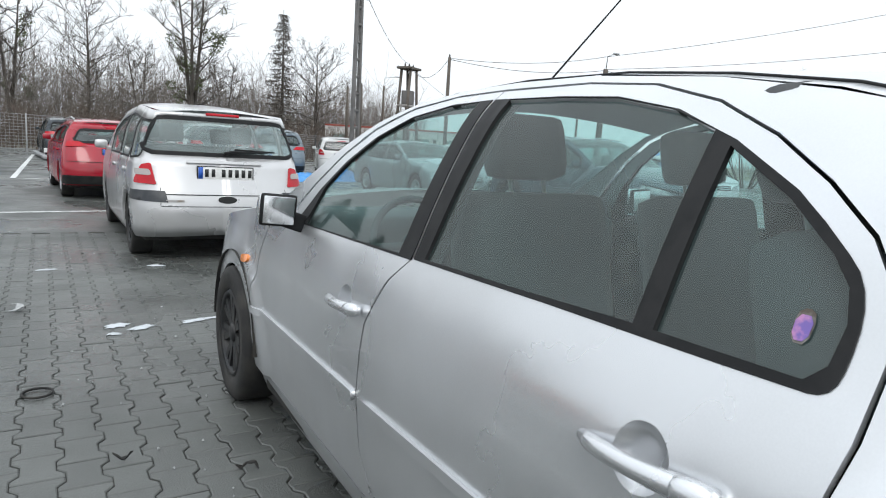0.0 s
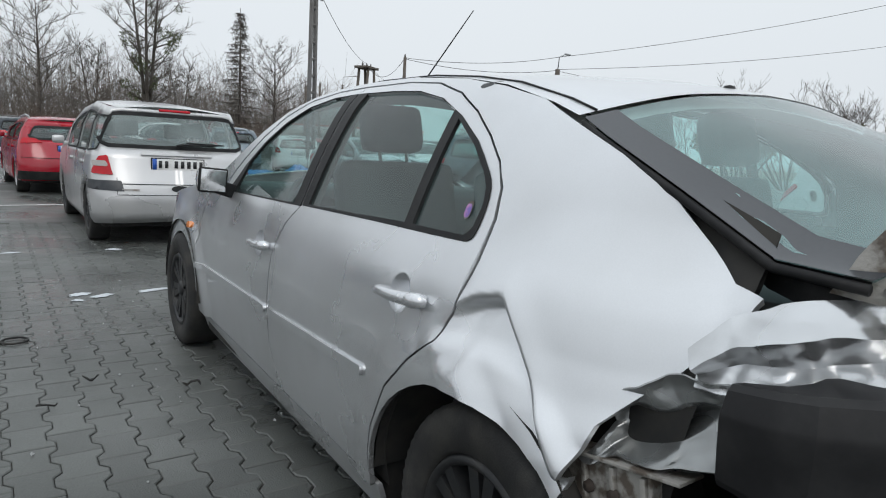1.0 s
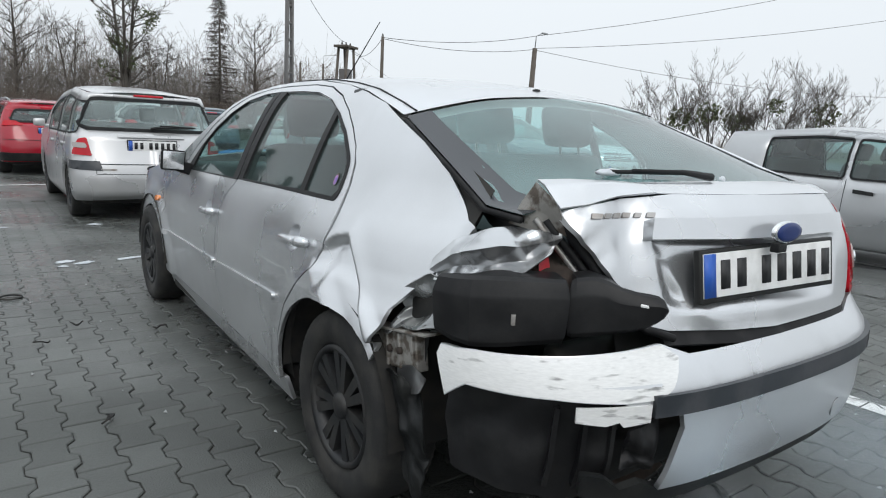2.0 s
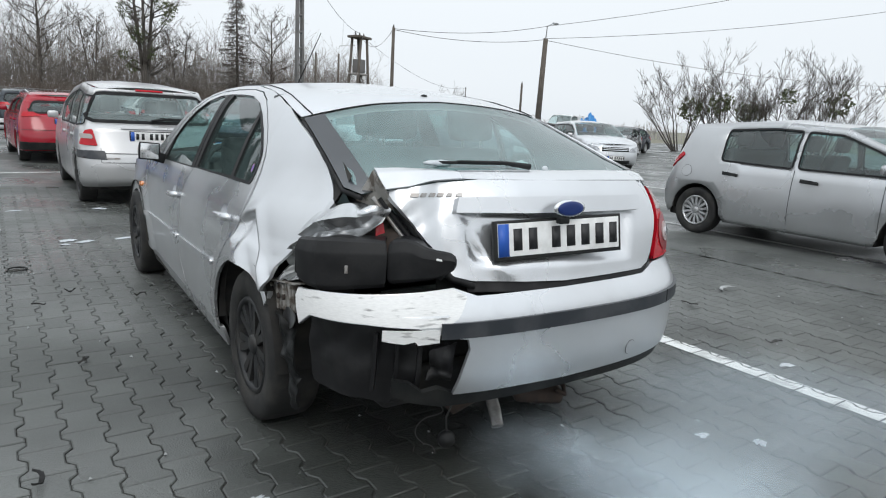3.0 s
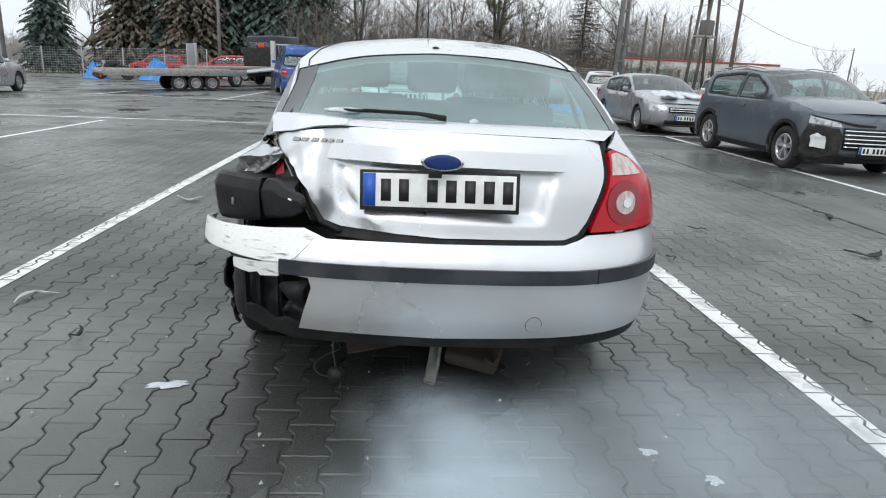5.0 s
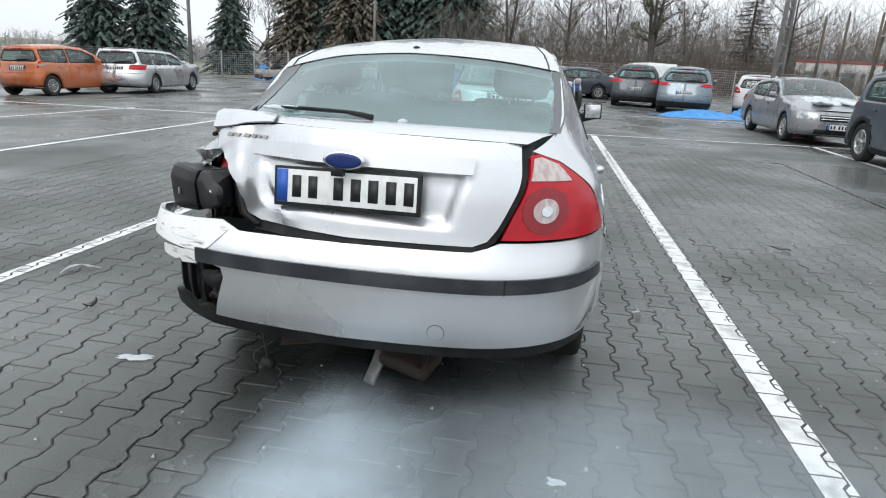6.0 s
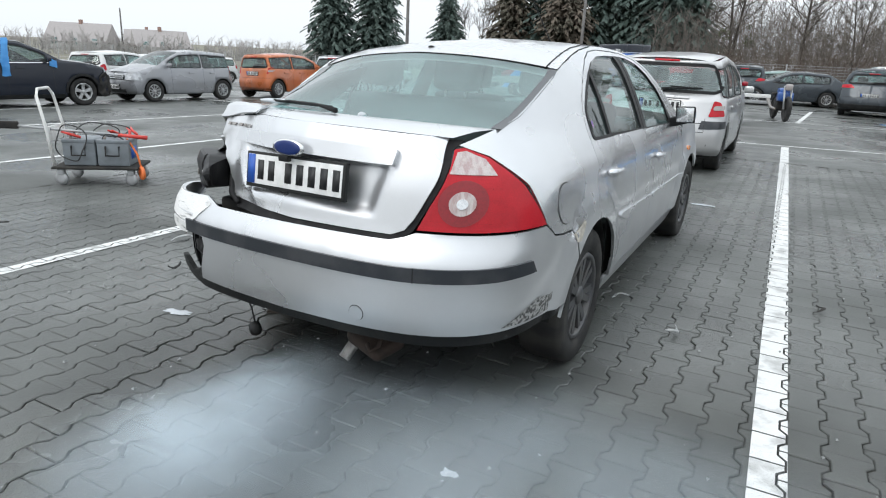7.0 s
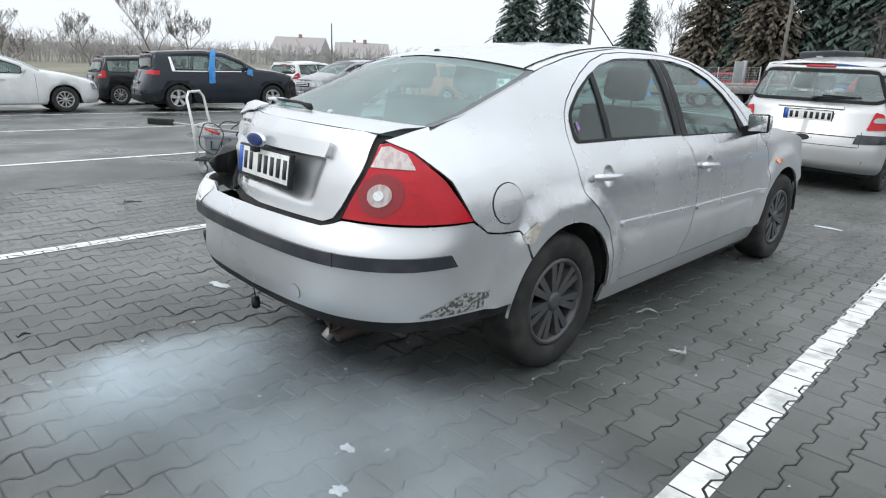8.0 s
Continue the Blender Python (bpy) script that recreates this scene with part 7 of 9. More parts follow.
def spruce(name, x, y, height, seed, label, material=NEEDLE, width=0.26, gap=1.0, droop=0.35, group="conifers"):
    """A conifer: straight trunk, whorls of drooping boughs hung with needle sprays."""
    rng = random.Random(seed)
    ob = thing(name, pose(x, y, 0, 0, 0, rng.uniform(0, 360)), label, "tree", group)
    mesh_part("trunk", *tube([(0, 0, -0.1), (0.03, 0, height * 0.5), (0, 0.02, height)], [height * 0.014, height * 0.009, 0.02], 7), BARK, ob)
    v, f = [], []
    z = height * 0.06
    while z < height * 0.985:
        k = 1 - z / height
        reach = height * width * (k ** 0.8) * rng.uniform(0.8, 1.12) + 0.12
        n = int(7 + 8 * k)
        for i in range(n):
            a = 2 * math.pi * (i + rng.random() * 0.8) / n
            length = reach * rng.uniform(0.7, 1.1)
            segs = 5
            for s in range(segs):
                t0, t1 = s / segs, (s + 1) / segs
                if rng.random() > gap:
                    continue
                p0 = Vector((math.cos(a) * length * t0, math.sin(a) * length * t0, z - droop * length * t0 * t0 + 0.1 * length * t0))
                p1 = Vector((math.cos(a) * length * t1, math.sin(a) * length * t1, z - droop * length * t1 * t1 + 0.1 * length * t1))
                side = Vector((-math.sin(a), math.cos(a), 0))
                for q in range(4):
                    c = p0.lerp(p1, rng.random())
                    w = length * 0.16 * (1.15 - t0) + 0.07
                    e = side * w * rng.choice((-1, 1)) * rng.uniform(0.6, 1.3)
                    dn = Vector((rng.gauss(0, 0.05), rng.gauss(0, 0.05), -w * rng.uniform(0.4, 1.1)))
                    out = (p1 - p0) * rng.uniform(0.5, 1.1)
                    m = len(v)
                    v += [c, c + e * 0.5 + dn * 0.5 + out * 0.2, c + e + dn + out, c + out * 0.9 + Vector((0, 0, -0.02))]
                    f.append((m, m + 1, m + 2, m + 3))
        z += height * 0.0145 * (0.55 + k) * rng.uniform(0.8, 1.2) + 0.03
    mesh_part("crown", v, f, material, ob, smooth=False)["kind"] = "stuff"
    return ob


def larch(name, x, y, height, seed, label):
    rng = random.Random(seed)
    ob = thing(name, pose(x, y, 0), label, "tree", "conifers")
    mesh_part("trunk", *tube([(0, 0, -0.1), (0.04, 0, height * 0.6), (0, 0, height)], [height * 0.014, height * 0.008, 0.02], 7), BARK, ob)
    bits = []
    z = height * 0.16
    while z < height * 0.97:
        k = 1 - z / height
        for i in range(rng.randint(6, 8)):
            a = rng.uniform(0, 6.28)
            length = height * 0.18 * (k ** 0.75) * rng.uniform(0.7, 1.15) + 0.25
            d = Vector((math.cos(a), math.sin(a), 0))
            pts = [Vector((0, 0, z)) + d * length * t + Vector((0, 0, -0.28 * length * t + 0.22 * length * t * t)) for t in (0, 0.35, 0.7, 1.0)]
            bits.append(tube(pts, [0.045 * k + 0.018, 0.034 * k + 0.016, 0.018, 0.010], 3, cap=False))
            for _ in range(14):
                t = rng.uniform(0.25, 1)
                c = Vector((0, 0, z)) + d * length * t + Vector((0, 0, -0.28 * length * t + 0.22 * length * t * t))
                e = c + Vector((rng.gauss(0, 0.16), rng.gauss(0, 0.16), -rng.uniform(0.1, 0.45)))
                bits.append(tube([c, e], [0.012, 0.006], 3, cap=False))
        z += height * 0.026
    mesh_part("crown", *merged(*bits), BARK, ob)["kind"] = "stuff"
    return ob


BARE = "leafless grey-brown tree standing behind the fence"


def oval_tree(name, x, y, height, seed, label, radius, stems=1, start=0.30, limbs=30, balls=0, sweep=0.75):
    """A leafless tree with straight stems and limbs that sweep out and up into an oval crown of twigs."""
    rng = random.Random(seed)
    wood, twigs, tips = [], [], []
    for k in range(stems):
        a0 = 6.283 * k / stems + rng.random()
        off = Vector((math.cos(a0), math.sin(a0), 0)) * (0.0 if stems == 1 else radius * 0.42)
        at = lambda t: off * t ** 1.3 + Vector((0.12 * math.sin(3 * t + k), 0.12 * math.cos(2.3 * t), height * t - 0.1))
        stem_r = height * (0.017 if stems == 1 else 0.0125)
        wood.append(tube([at(t) for t in np.linspace(0, 0.97, 9)], [stem_r * (1 - 0.93 * t) + 0.012 for t in np.linspace(0, 1, 9)], 8, cap=False))
        for i in range(limbs):
            t = start + (0.96 - start) * (i + rng.random() * 0.8) / limbs
            prof = math.sin(math.pi * min(1.0, (t - start * 0.55) / (1.05 - start * 0.55)) ** 0.8)
            length = radius * (0.35 + 0.75 * prof) * rng.uniform(0.75, 1.15)
            a = i * 2.4 + rng.uniform(-0.4, 0.4)
            d = Vector((math.cos(a), math.sin(a), rng.uniform(0.15, 0.45) + sweep * t * 0.6)).normalized()
            p, pts = at(t), [at(t)]
            for q in range(5):
                d = (d + Vector((rng.gauss(0, 0.13), rng.gauss(0, 0.13), rng.gauss(0.08, 0.10)))).normalized()
                p = p + d * length / 5
                pts.append(p)
            r0 = 0.022 + 0.055 * (1 - t) * height / 11
            wood.append(tube(pts, [r0 * (1 - 0.17 * q) for q in range(6)], 4, cap=False))
            for w in range(9):
                b = pts[rng.randint(1, 5)]
                e = (d * 0.7 + Vector((rng.gauss(0, 0.6), rng.gauss(0, 0.6), rng.gauss(0.25, 0.4)))).normalized()
                l2 = length * rng.uniform(0.22, 0.42)
                c1 = b + e * l2 * 0.5 + Vector((rng.gauss(0, 0.05), rng.gauss(0, 0.05), 0.04))
                c2 = b + e * l2 + Vector((0, 0, 0.10 * l2))
                twigs.append(tube([b, c1, c2], [0.017, 0.012, 0.007], 3, cap=False))
                tips.append(c1)
                for u in range(4):
                    g = b.lerp(c2, rng.uniform(0.3, 1.0))
                    h = g + (e * 0.8 + Vector((rng.gauss(0, 0.7), rng.gauss(0, 0.7), rng.gauss(0.2, 0.4)))).normalized() * l2 * rng.uniform(0.3, 0.55)
                    twigs.append(tube([g, h], [0.010, 0.006], 3, cap=False))
    ob = thing(name, pose(x, y, 0), label, "tree", "bare trees")
    mesh_part("trunk", *merged(*wood), BARK, ob)
    mesh_part("crown", *merged(*twigs), BARK, ob)["kind"] = "stuff"
    for k in range(balls):
        bm = bmesh.new()
        clump(bm, rng.choice(tips), rng.uniform(0.22, 0.52), rng, 110)
        part("mistletoe_clump", bm, MISTLETOE, ob, "round mistletoe clump", smooth=False)["kind"] = "stuff"
    return ob


oval_tree("bare_tree", 1.3, 54.0, 10.4, 13, "leafless tree with an oval crown behind the fence", 3.1)
oval_tree("mistletoe_tree", 7.3, 48.0, 13.6, 14, "tall forked bare tree full of mistletoe", 2.5, stems=3, start=0.22, limbs=20, balls=46)
larch("larch", 15.7, 54.3, 11.9, 15, "leafless larch with drooping branches")
oval_tree("bare_tree", 19.0, 55.3, 9.4, 16, "round-crowned leafless tree behind the yard", 3.0, start=0.24)
oval_tree("bare_tree", -3.4, 52.0, 11.5, 17, BARE, 2.4, stems=2, start=0.2, limbs=20, balls=16)
oval_tree("bare_tree", -6.2, 55.0, 12.5, 18, BARE, 2.6, stems=3, start=0.2, limbs=18, balls=12)
oval_tree("bare_tree", 5.0, 57.0, 8.0, 19, BARE, 2.0, stems=2, start=0.2, limbs=18)
oval_tree("bare_tree", 11.5, 57.0, 7.6, 21, BARE, 2.2, stems=2, start=0.2, limbs=18)
bare_tree("bare_tree", -24.0, 52.0, 8.5, 20, "thin pale leafless tree between conifers", spread_k=0.3)


def coppice(name, x, y, height, seed, label, stems=13, reach=0.85, balls=0):
    """A leafless tree of many stems that fan out from one stool into fine twigs."""
    rng = random.Random(seed)
    wood, twigs, tips = [], [], []

    def shoot(p, d, length, r, level):
        pts, rad = [p], [r]
        for i in range(4):
            d = (d + Vector((rng.gauss(0, 0.10), rng.gauss(0, 0.10), rng.gauss(0, 0.05) + 0.05))).normalized()
            p = p + d * length / 4
            pts.append(p)
            rad.append(max(r * (1 - 0.2 * (i + 1)), 0.007))
        (wood if level == 0 else twigs).append(tube(pts, rad, 5 if level == 0 else 3, cap=False))
        if level == 3:
            tips.append(p)
            return
        for k in range(6 if level == 1 else 5):
            q = pts[rng.randint(1 + (level == 0), 4)]
            a = rng.uniform(0, 6.283)
            nd = (d * 0.85 + Vector((math.cos(a), math.sin(a), 0.15)) * rng.uniform(0.35, 0.75)).normalized()
            shoot(q, nd, length * rng.uniform(0.34, 0.52), rad[2] * 0.42, level + 1)

    for k in range(stems):
        a = 6.283 * k / stems + rng.uniform(-0.3, 0.3)
        t = reach * math.sqrt(rng.random())
        shoot(Vector((0.35 * math.cos(a), 0.35 * math.sin(a), -0.1)), Vector((t * math.cos(a), t * math.sin(a), 1)).normalized(), height * rng.uniform(0.45, 0.66), height * 0.0095, 0)
    ob = thing(name, pose(x, y, 0), label, "tree", "bare trees")
    mesh_part("stems", *merged(*wood), BARK, ob)
    mesh_part("crown", *merged(*twigs), BARK, ob)["kind"] = "stuff"
    for k in range(balls):
        bm = bmesh.new()
        clump(bm, rng.choice(tips) * 0.86, rng.uniform(0.5, 0.8), rng)
        part("mistletoe_clump", bm, MISTLETOE, ob, "round mistletoe clump", smooth=False)["kind"] = "stuff"
    return ob


for i, (x, y, h) in enumerate([(36.2, 24.6, 6.3), (37.4, 22.2, 6.9), (38.6, 19.6, 6.7), (39.8, 17.2, 6.4)]):
    coppice("bare_tree", x, y, h, 30 + i, "multi-stemmed leafless tree beyond the yard", balls=(0, 2, 3, 1)[i])
for i, (x, y, h) in enumerate([(-50.0, 14.5, 9.0), (-48.6, 18.5, 13.0), (-47.4, 20.5, 10.0), (-51.0, 9.5, 8.0)]):
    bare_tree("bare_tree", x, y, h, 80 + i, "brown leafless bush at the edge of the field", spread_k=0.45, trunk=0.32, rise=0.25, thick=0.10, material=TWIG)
bare_tree("bare_tree", 39.5, 55.5, 6.2, 34, "small leafless tree in the mist", spread_k=0.5, levels=4)
bare_tree("bare_tree", 41.6, 39.0, 4.6, 35, "small leafless bush beyond the yard", spread_k=0.55, trunk=0.4, levels=4)
bare_tree("bare_tree", 46.0, 61.0, 4.6, 36, "small leafless tree in the mist", spread_k=0.5, levels=4)
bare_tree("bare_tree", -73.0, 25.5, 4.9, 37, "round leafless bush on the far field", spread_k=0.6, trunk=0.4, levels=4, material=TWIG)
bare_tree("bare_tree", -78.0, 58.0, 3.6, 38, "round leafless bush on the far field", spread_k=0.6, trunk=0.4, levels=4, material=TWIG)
SPR = "dark green spruce behind the fence"
for i, (x, y, h, w, mt) in enumerate([(-32.2, 41.5, 10.5, 0.20, NEEDLE), (-29.2, 43.2, 10.8, 0.22, NEEDLE), (-26.5, 50.4, 8.0, 0.22, NEEDLE), (-21.2, 52.8, 11.5, 0.24, BROWN_NEEDLE), (-18.2, 53.6, 12.0, 0.24, NEEDLE),
                                      (-13.8, 55.2, 13.0, 0.26, NEEDLE), (-10.3, 55.6, 13.5, 0.26, NEEDLE), (-16.0, 51.0, 11.0, 0.22, BROWN_NEEDLE), (-8.0, 54.6, 13.5, 0.24, NEEDLE), (-11.8, 58.0, 14.5, 0.26, NEEDLE)]):
    spruce("spruce", x, y, h * 1.12, 50 + i, SPR if mt is NEEDLE else "browning conifer behind the fence", mt, w * 1.2)


def thicket(name, p, q, height, count, seed, label, material, thick=0.03):
    """Undergrowth: slender forked stems along a line."""
    rng = random.Random(seed)
    bits = []
    a, b = Vector(p), Vector(q)
    for _ in range(count):
        c = a.lerp(b, rng.random()) + Vector((rng.gauss(0, 1.2), rng.gauss(0, 1.6)))
        h = height * rng.uniform(0.35, 1.1)
        base = Vector((c.x, c.y, ground_z(c.x) - 0.03))
        top = base + Vector((rng.gauss(0, 0.16) * h, rng.gauss(0, 0.16) * h, h))
        mid = base.lerp(top, 0.5) + Vector((rng.gauss(0, 0.1), rng.gauss(0, 0.1), 0))
        bits.append(tube([base, mid, top], [thick, thick * 0.7, thick * 0.3], 3, cap=False))
        for k in range(8):
            s = base.lerp(top, rng.uniform(0.3, 0.95))
            bits.append(tube([s, s + Vector((rng.gauss(0, 0.22) * h * 0.7, rng.gauss(0, 0.22) * h * 0.7, rng.uniform(0.08, 0.3) * h))], [thick * 0.5, thick * 0.25], 3, cap=False))
    ob = mesh_part(name, *merged(*bits), material)
    return tagged(ob, label, "undergrowth", kind="stuff")


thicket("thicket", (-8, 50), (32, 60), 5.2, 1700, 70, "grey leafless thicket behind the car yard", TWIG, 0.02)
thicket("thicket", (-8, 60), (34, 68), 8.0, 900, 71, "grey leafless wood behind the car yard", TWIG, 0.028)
thicket("thicket", (-5, 44), (22, 46), 2.4, 1100, 72, "brown brushwood along the fence", mat("brown_brush", (0.13, 0.10, 0.08), rough=0.95, grain=0.3, grain_scale=3), 0.02)
# far hedges: distance haze is put into the pale twig colour
thicket("far_hedge", (-120, 20), (-60, 90), 3.0, 900, 73, "leafless hedgerow on the far field, coloured pale for haze", mat("haze_pale_twigs", (0.42, 0.40, 0.39), rough=0.95, grain=0.15, grain_scale=1), 0.07)
thicket("far_hedge", (-60, 95), (-20, 90), 3.4, 500, 74, "leafless hedgerow on the far field, coloured pale for haze", bpy.data.materials["haze_pale_twigs"], 0.07)
thicket("far_hedge", (-95, -10), (-75, 30), 3.2, 500, 75, "leafless hedgerow on the far field, coloured pale for haze", bpy.data.materials["haze_pale_twigs"], 0.06)
thicket("far_hedge", (40, 80), (130, 45), 2.4, 500, 76, "leafless hedgerow on the far field, coloured pale for haze", bpy.data.materials["haze_pale_twigs"], 0.07)


# ---- poles and cables ----
def lattice_pole(x, y, h):
    ob = thing("power_pole", pose(x, y, 0, 0, 0, 20), "tall concrete lattice power pole with cameras", "pole", "power poles")
    for s in (-1, 1):
        part("chord", boxed(s * 0.16 - 0.05, s * 0.16 + 0.05, -0.07, 0.07, 0, h, 0.01, pose(0, 0, 0, 0, s * -0.5, 0)), POLE, ob)
    k = 0
    z = 0.6
    while z < h - 0.3:
        part("rung", boxed(-0.14, 0.14, -0.05, 0.05, z, z + 0.09), POLE, ob)
        z += 0.62
    part("crossarm", boxed(-0.45, 0.45, -0.04, 0.04, h - 0.9, h - 0.82), STEEL, ob)
    for s in (-1, 1):
        mesh_part("camera_housing", *lathe([(0.0001, 0.1), (0.08, 0.08), (0.1, 0), (0.06, -0.08), (0.0001, -0.1)], 12, pose(s * 0.40, 0, h - 0.95, 0, 90, 0)), PLATE, ob)
    return ob


lattice_pole(8.5, 22.6, 7.6)


def pole(x, y, h, r, material, label, lean=(0, 0), arm=None):
    ob = thing("power_pole", pose(x, y, 0), label, "pole", "power poles")
    mesh_part("shaft", *tube([(0, 0, -0.1), (lean[0] * h, lean[1] * h, h)], [r, r * 0.7], 10), material, ob)
    if arm:
        mesh_part("lamp_arm", *tube([(lean[0] * h, lean[1] * h, h - 0.1), (lean[0] * h + 0.05, lean[1] * h, h + 0.7), (arm, 0.0, h + 0.9)], [0.035, 0.03, 0.03], 6), ZINC, ob)
        part("lamp_head", boxed(arm - 0.05, arm + 0.35, -0.08, 0.08, h + 0.85, h + 0.95, 0.03), ZINC, ob)
    else:
        mesh_part("insulator", *lathe([(0.02, -0.1), (0.05, 0), (0.02, 0.1)], 8, pose(lean[0] * h, lean[1] * h, h + 0.05, 0, 90, 0)), POLE, ob)
    return ob


pole(25.4, 27.0, 6.3, 0.20, WOOD_POLE, "leaning wooden power pole with a lamp arm", (0.045, 0.02), 0.7)
pole(15.7, 27.8, 5.8, 0.11, WOOD_POLE, "slim wooden power pole")
pole(27.8, 31.4, 3.9, 0.10, WOOD_POLE, "short dark wooden post")
pole(18.0, 45.8, 5.5, 0.12, WOOD_POLE, "wooden pole behind the yard")
pole(21.0, 50.0, 6.2, 0.12, WOOD_POLE, "wooden pole behind the yard")
pole(24.5, 53.0, 6.6, 0.13, WOOD_POLE, "pole with a street lamp arm", (0, 0), 1.2)
pole(-11.4, 40.6, 5.6, 0.12, POLE, "grey concrete power pole before the conifers")
pole(-21.9, 35.9, 7.0, 0.13, POLE, "grey lattice power pole by the fence")
pole(55.0, 75.0, 6.0, 0.10, POLE, "thin pole in the mist")
pole(-86.0, 62.0, 6.5, 0.14, POLE, "thin pole in the mist")
frame_pole = thing("transformer_pole", pose(19.2, 38.5, 0, 0, 0, 30), "A-shaped pole carrying a small transformer", "pole", "power poles")
for s in (-1, 1):
    for b in (-0.35, 0.35):
        mesh_part("leg", *tube([(s * 1.0, b, -0.1), (s * 0.35, b, 6.5)], [0.11, 0.09], 8), WOOD_POLE, frame_pole)
    mesh_part("brace", *tube([(s * 0.75, -0.35, 2.4), (s * 0.55, 0.35, 4.4)], 0.04, 6), STEEL, frame_pole)
part("top_beam", boxed(-0.75, 0.75, -0.5, 0.5, 6.35, 6.5, 0.02), WOOD_POLE, frame_pole)
part("transformer", boxed(-0.35, 0.35, -0.3, 0.3, 4.1, 5.0, 0.05), POLE, frame_pole)
part("cross_beam", boxed(-0.7, 0.7, -0.4, 0.4, 3.95, 4.07, 0.01), STEEL, frame_pole)
for k in (-0.5, 0, 0.5):
    mesh_part("insulator", *lathe([(0.03, 0), (0.07, 0.08), (0.03, 0.25)], 8, pose(k, 0, 6.5, 0, -90, 0)), POLE, frame_pole)


def cable(p, q, sag, r=0.014):
    a, b = Vector(p), Vector(q)
    pts = [a.lerp(b, t) - Vector((0, 0, sag * 4 * t * (1 - t))) for t in np.linspace(0, 1, 15)]
    tagged(mesh_part("overhead_cable", *tube(pts, r, 4), WIRE), "black overhead cable slung between poles", "cable", "overhead cables")


cable((8.5, 22.6, 7.2), (19.2, 38.5, 6.7), 0.5)
cable((19.2, 38.5, 6.7), (15.7, 27.8, 5.75), 0.9)
cable((15.7, 27.8, 5.7), (25.7, 27.1, 6.25), 0.35)
cable((25.7, 27.1, 6.3), (60.0, 12.0, 13.0), 0.8)
cable((25.7, 27.1, 7.0), (15.7, 27.8, 5.75), 0.3)
cable((25.7, 27.1, 7.0), (55.0, 8.0, 16.0), 0.8)
cable((25.7, 27.1, 6.2), (70.0, 20.0, 6.6), 0.9)
cable((8.5, 22.6, 7.4), (-10.0, 18.0, 12.5), 0.4)
cable((19.2, 38.5, 6.6), (55.0, 75.0, 5.9), 1.2)


# ---- fences, walls, houses ----
def fence(points, h, label):
    ob = thing("mesh_fence", pose(0, 0, 0), label, "fence")
    wires = []
    for a, b in zip(points, points[1:]):
        a, b = Vector(a), Vector(b)
        n = max(1, int((b - a).length / 2.5))
        for i in range(n + 1):
            c = a.lerp(b, i / n)
            g0 = ground_z(c.x)
            part("post", boxed(c.x - 0.03, c.x + 0.03, c.y - 0.03, c.y + 0.03, g0 - 0.05, g0 + h, 0.005), ZINC, ob)
        for k in range(13):
            z = 0.06 + (h - 0.1) * k / 12
            wires.append(tube([(a.x, a.y, z + ground_z(a.x)), (b.x, b.y, z + ground_z(b.x))], 0.009, 3, cap=False))
        m = int((b - a).length / 0.16)
        for i in range(m):
            c = a.lerp(b, i / m)
            wires.append(tube([(c.x, c.y, 0.05 + ground_z(c.x)), (c.x, c.y, h - 0.05 + ground_z(c.x))], 0.007, 3, cap=False))
    mesh_part("wire_mesh", *merged(*wires), ZINC, ob)["kind"] = "stuff"
    return ob


fence([(-62, 30), (-45, 36), (-26, 39.0), (-11.0, 36.2)], 1.75, "galvanised wire mesh fence round the yard")
fence([(-5.2, 33.0), (4, 36), (14, 41.5), (24, 47)], 1.75, "galvanised wire mesh fence at the yard's far side")
gate_post = thing("gate", pose(-10.7, 33.0, 0), "open galvanised gate panel standing by the entrance", "gate")
part("post", boxed(-0.09, 0.09, -0.09, 0.09, -0.02, 2.0, 0.01), ZINC, gate_post)
part("leaf_frame", boxed(-0.5, 0.1, -0.03, 0.03, 0.1, 1.95, 0.01, pose(0.0, -0.4, 0, 0, 0, 70)), ZINC, gate_post)
gate_post = thing("gate", pose(-5.5, 26.4, 0), "open galvanised gate panel standing by the entrance", "gate")
part("post", boxed(-0.09, 0.09, -0.09, 0.09, -0.02, 2.0, 0.01), ZINC, gate_post)
for k in range(9):
    part("bar", boxed(0.1 + 0.14 * k, 0.12 + 0.14 * k, -0.01, 0.01, 0.15, 1.85), ZINC, gate_post)
part("rail", boxed(0.0, 1.3, -0.02, 0.02, 1.83, 1.89, 0.005), ZINC, gate_post)
part("rail", boxed(0.0, 1.3, -0.02, 0.02, 0.11, 0.17, 0.005), ZINC, gate_post)

office = thing("site_cabin", pose(24.8, 51.0, 0, 0, 0, -24), "row of white site cabins with a red edge", "building")
for i in range(5):
    part("wall_panel", boxed(-6 + 2.4 * i, -3.62 + 2.4 * i, -1.3, 1.3, 0, 2.75, 0.03), WALL_PALE, office)
    part("roof_edge", boxed(-6 + 2.4 * i, -3.62 + 2.4 * i, -1.36, 1.36, 2.75, 2.88, 0.01), mat("red_edge", (0.35, 0.07, 0.05), rough=0.6, grain=0.1) if i == 0 else bpy.data.materials["red_edge"], office)
    part("window", boxed(-5.4 + 2.4 * i, -4.3 + 2.4 * i, -1.325, -1.29, 1.2, 2.1, 0.01), PANE, office)
    part("door", boxed(-3.98 + 2.4 * i, -3.7 + 2.4 * i, -1.33, -1.29, 0.1, 2.1, 0.01), POLE, office)


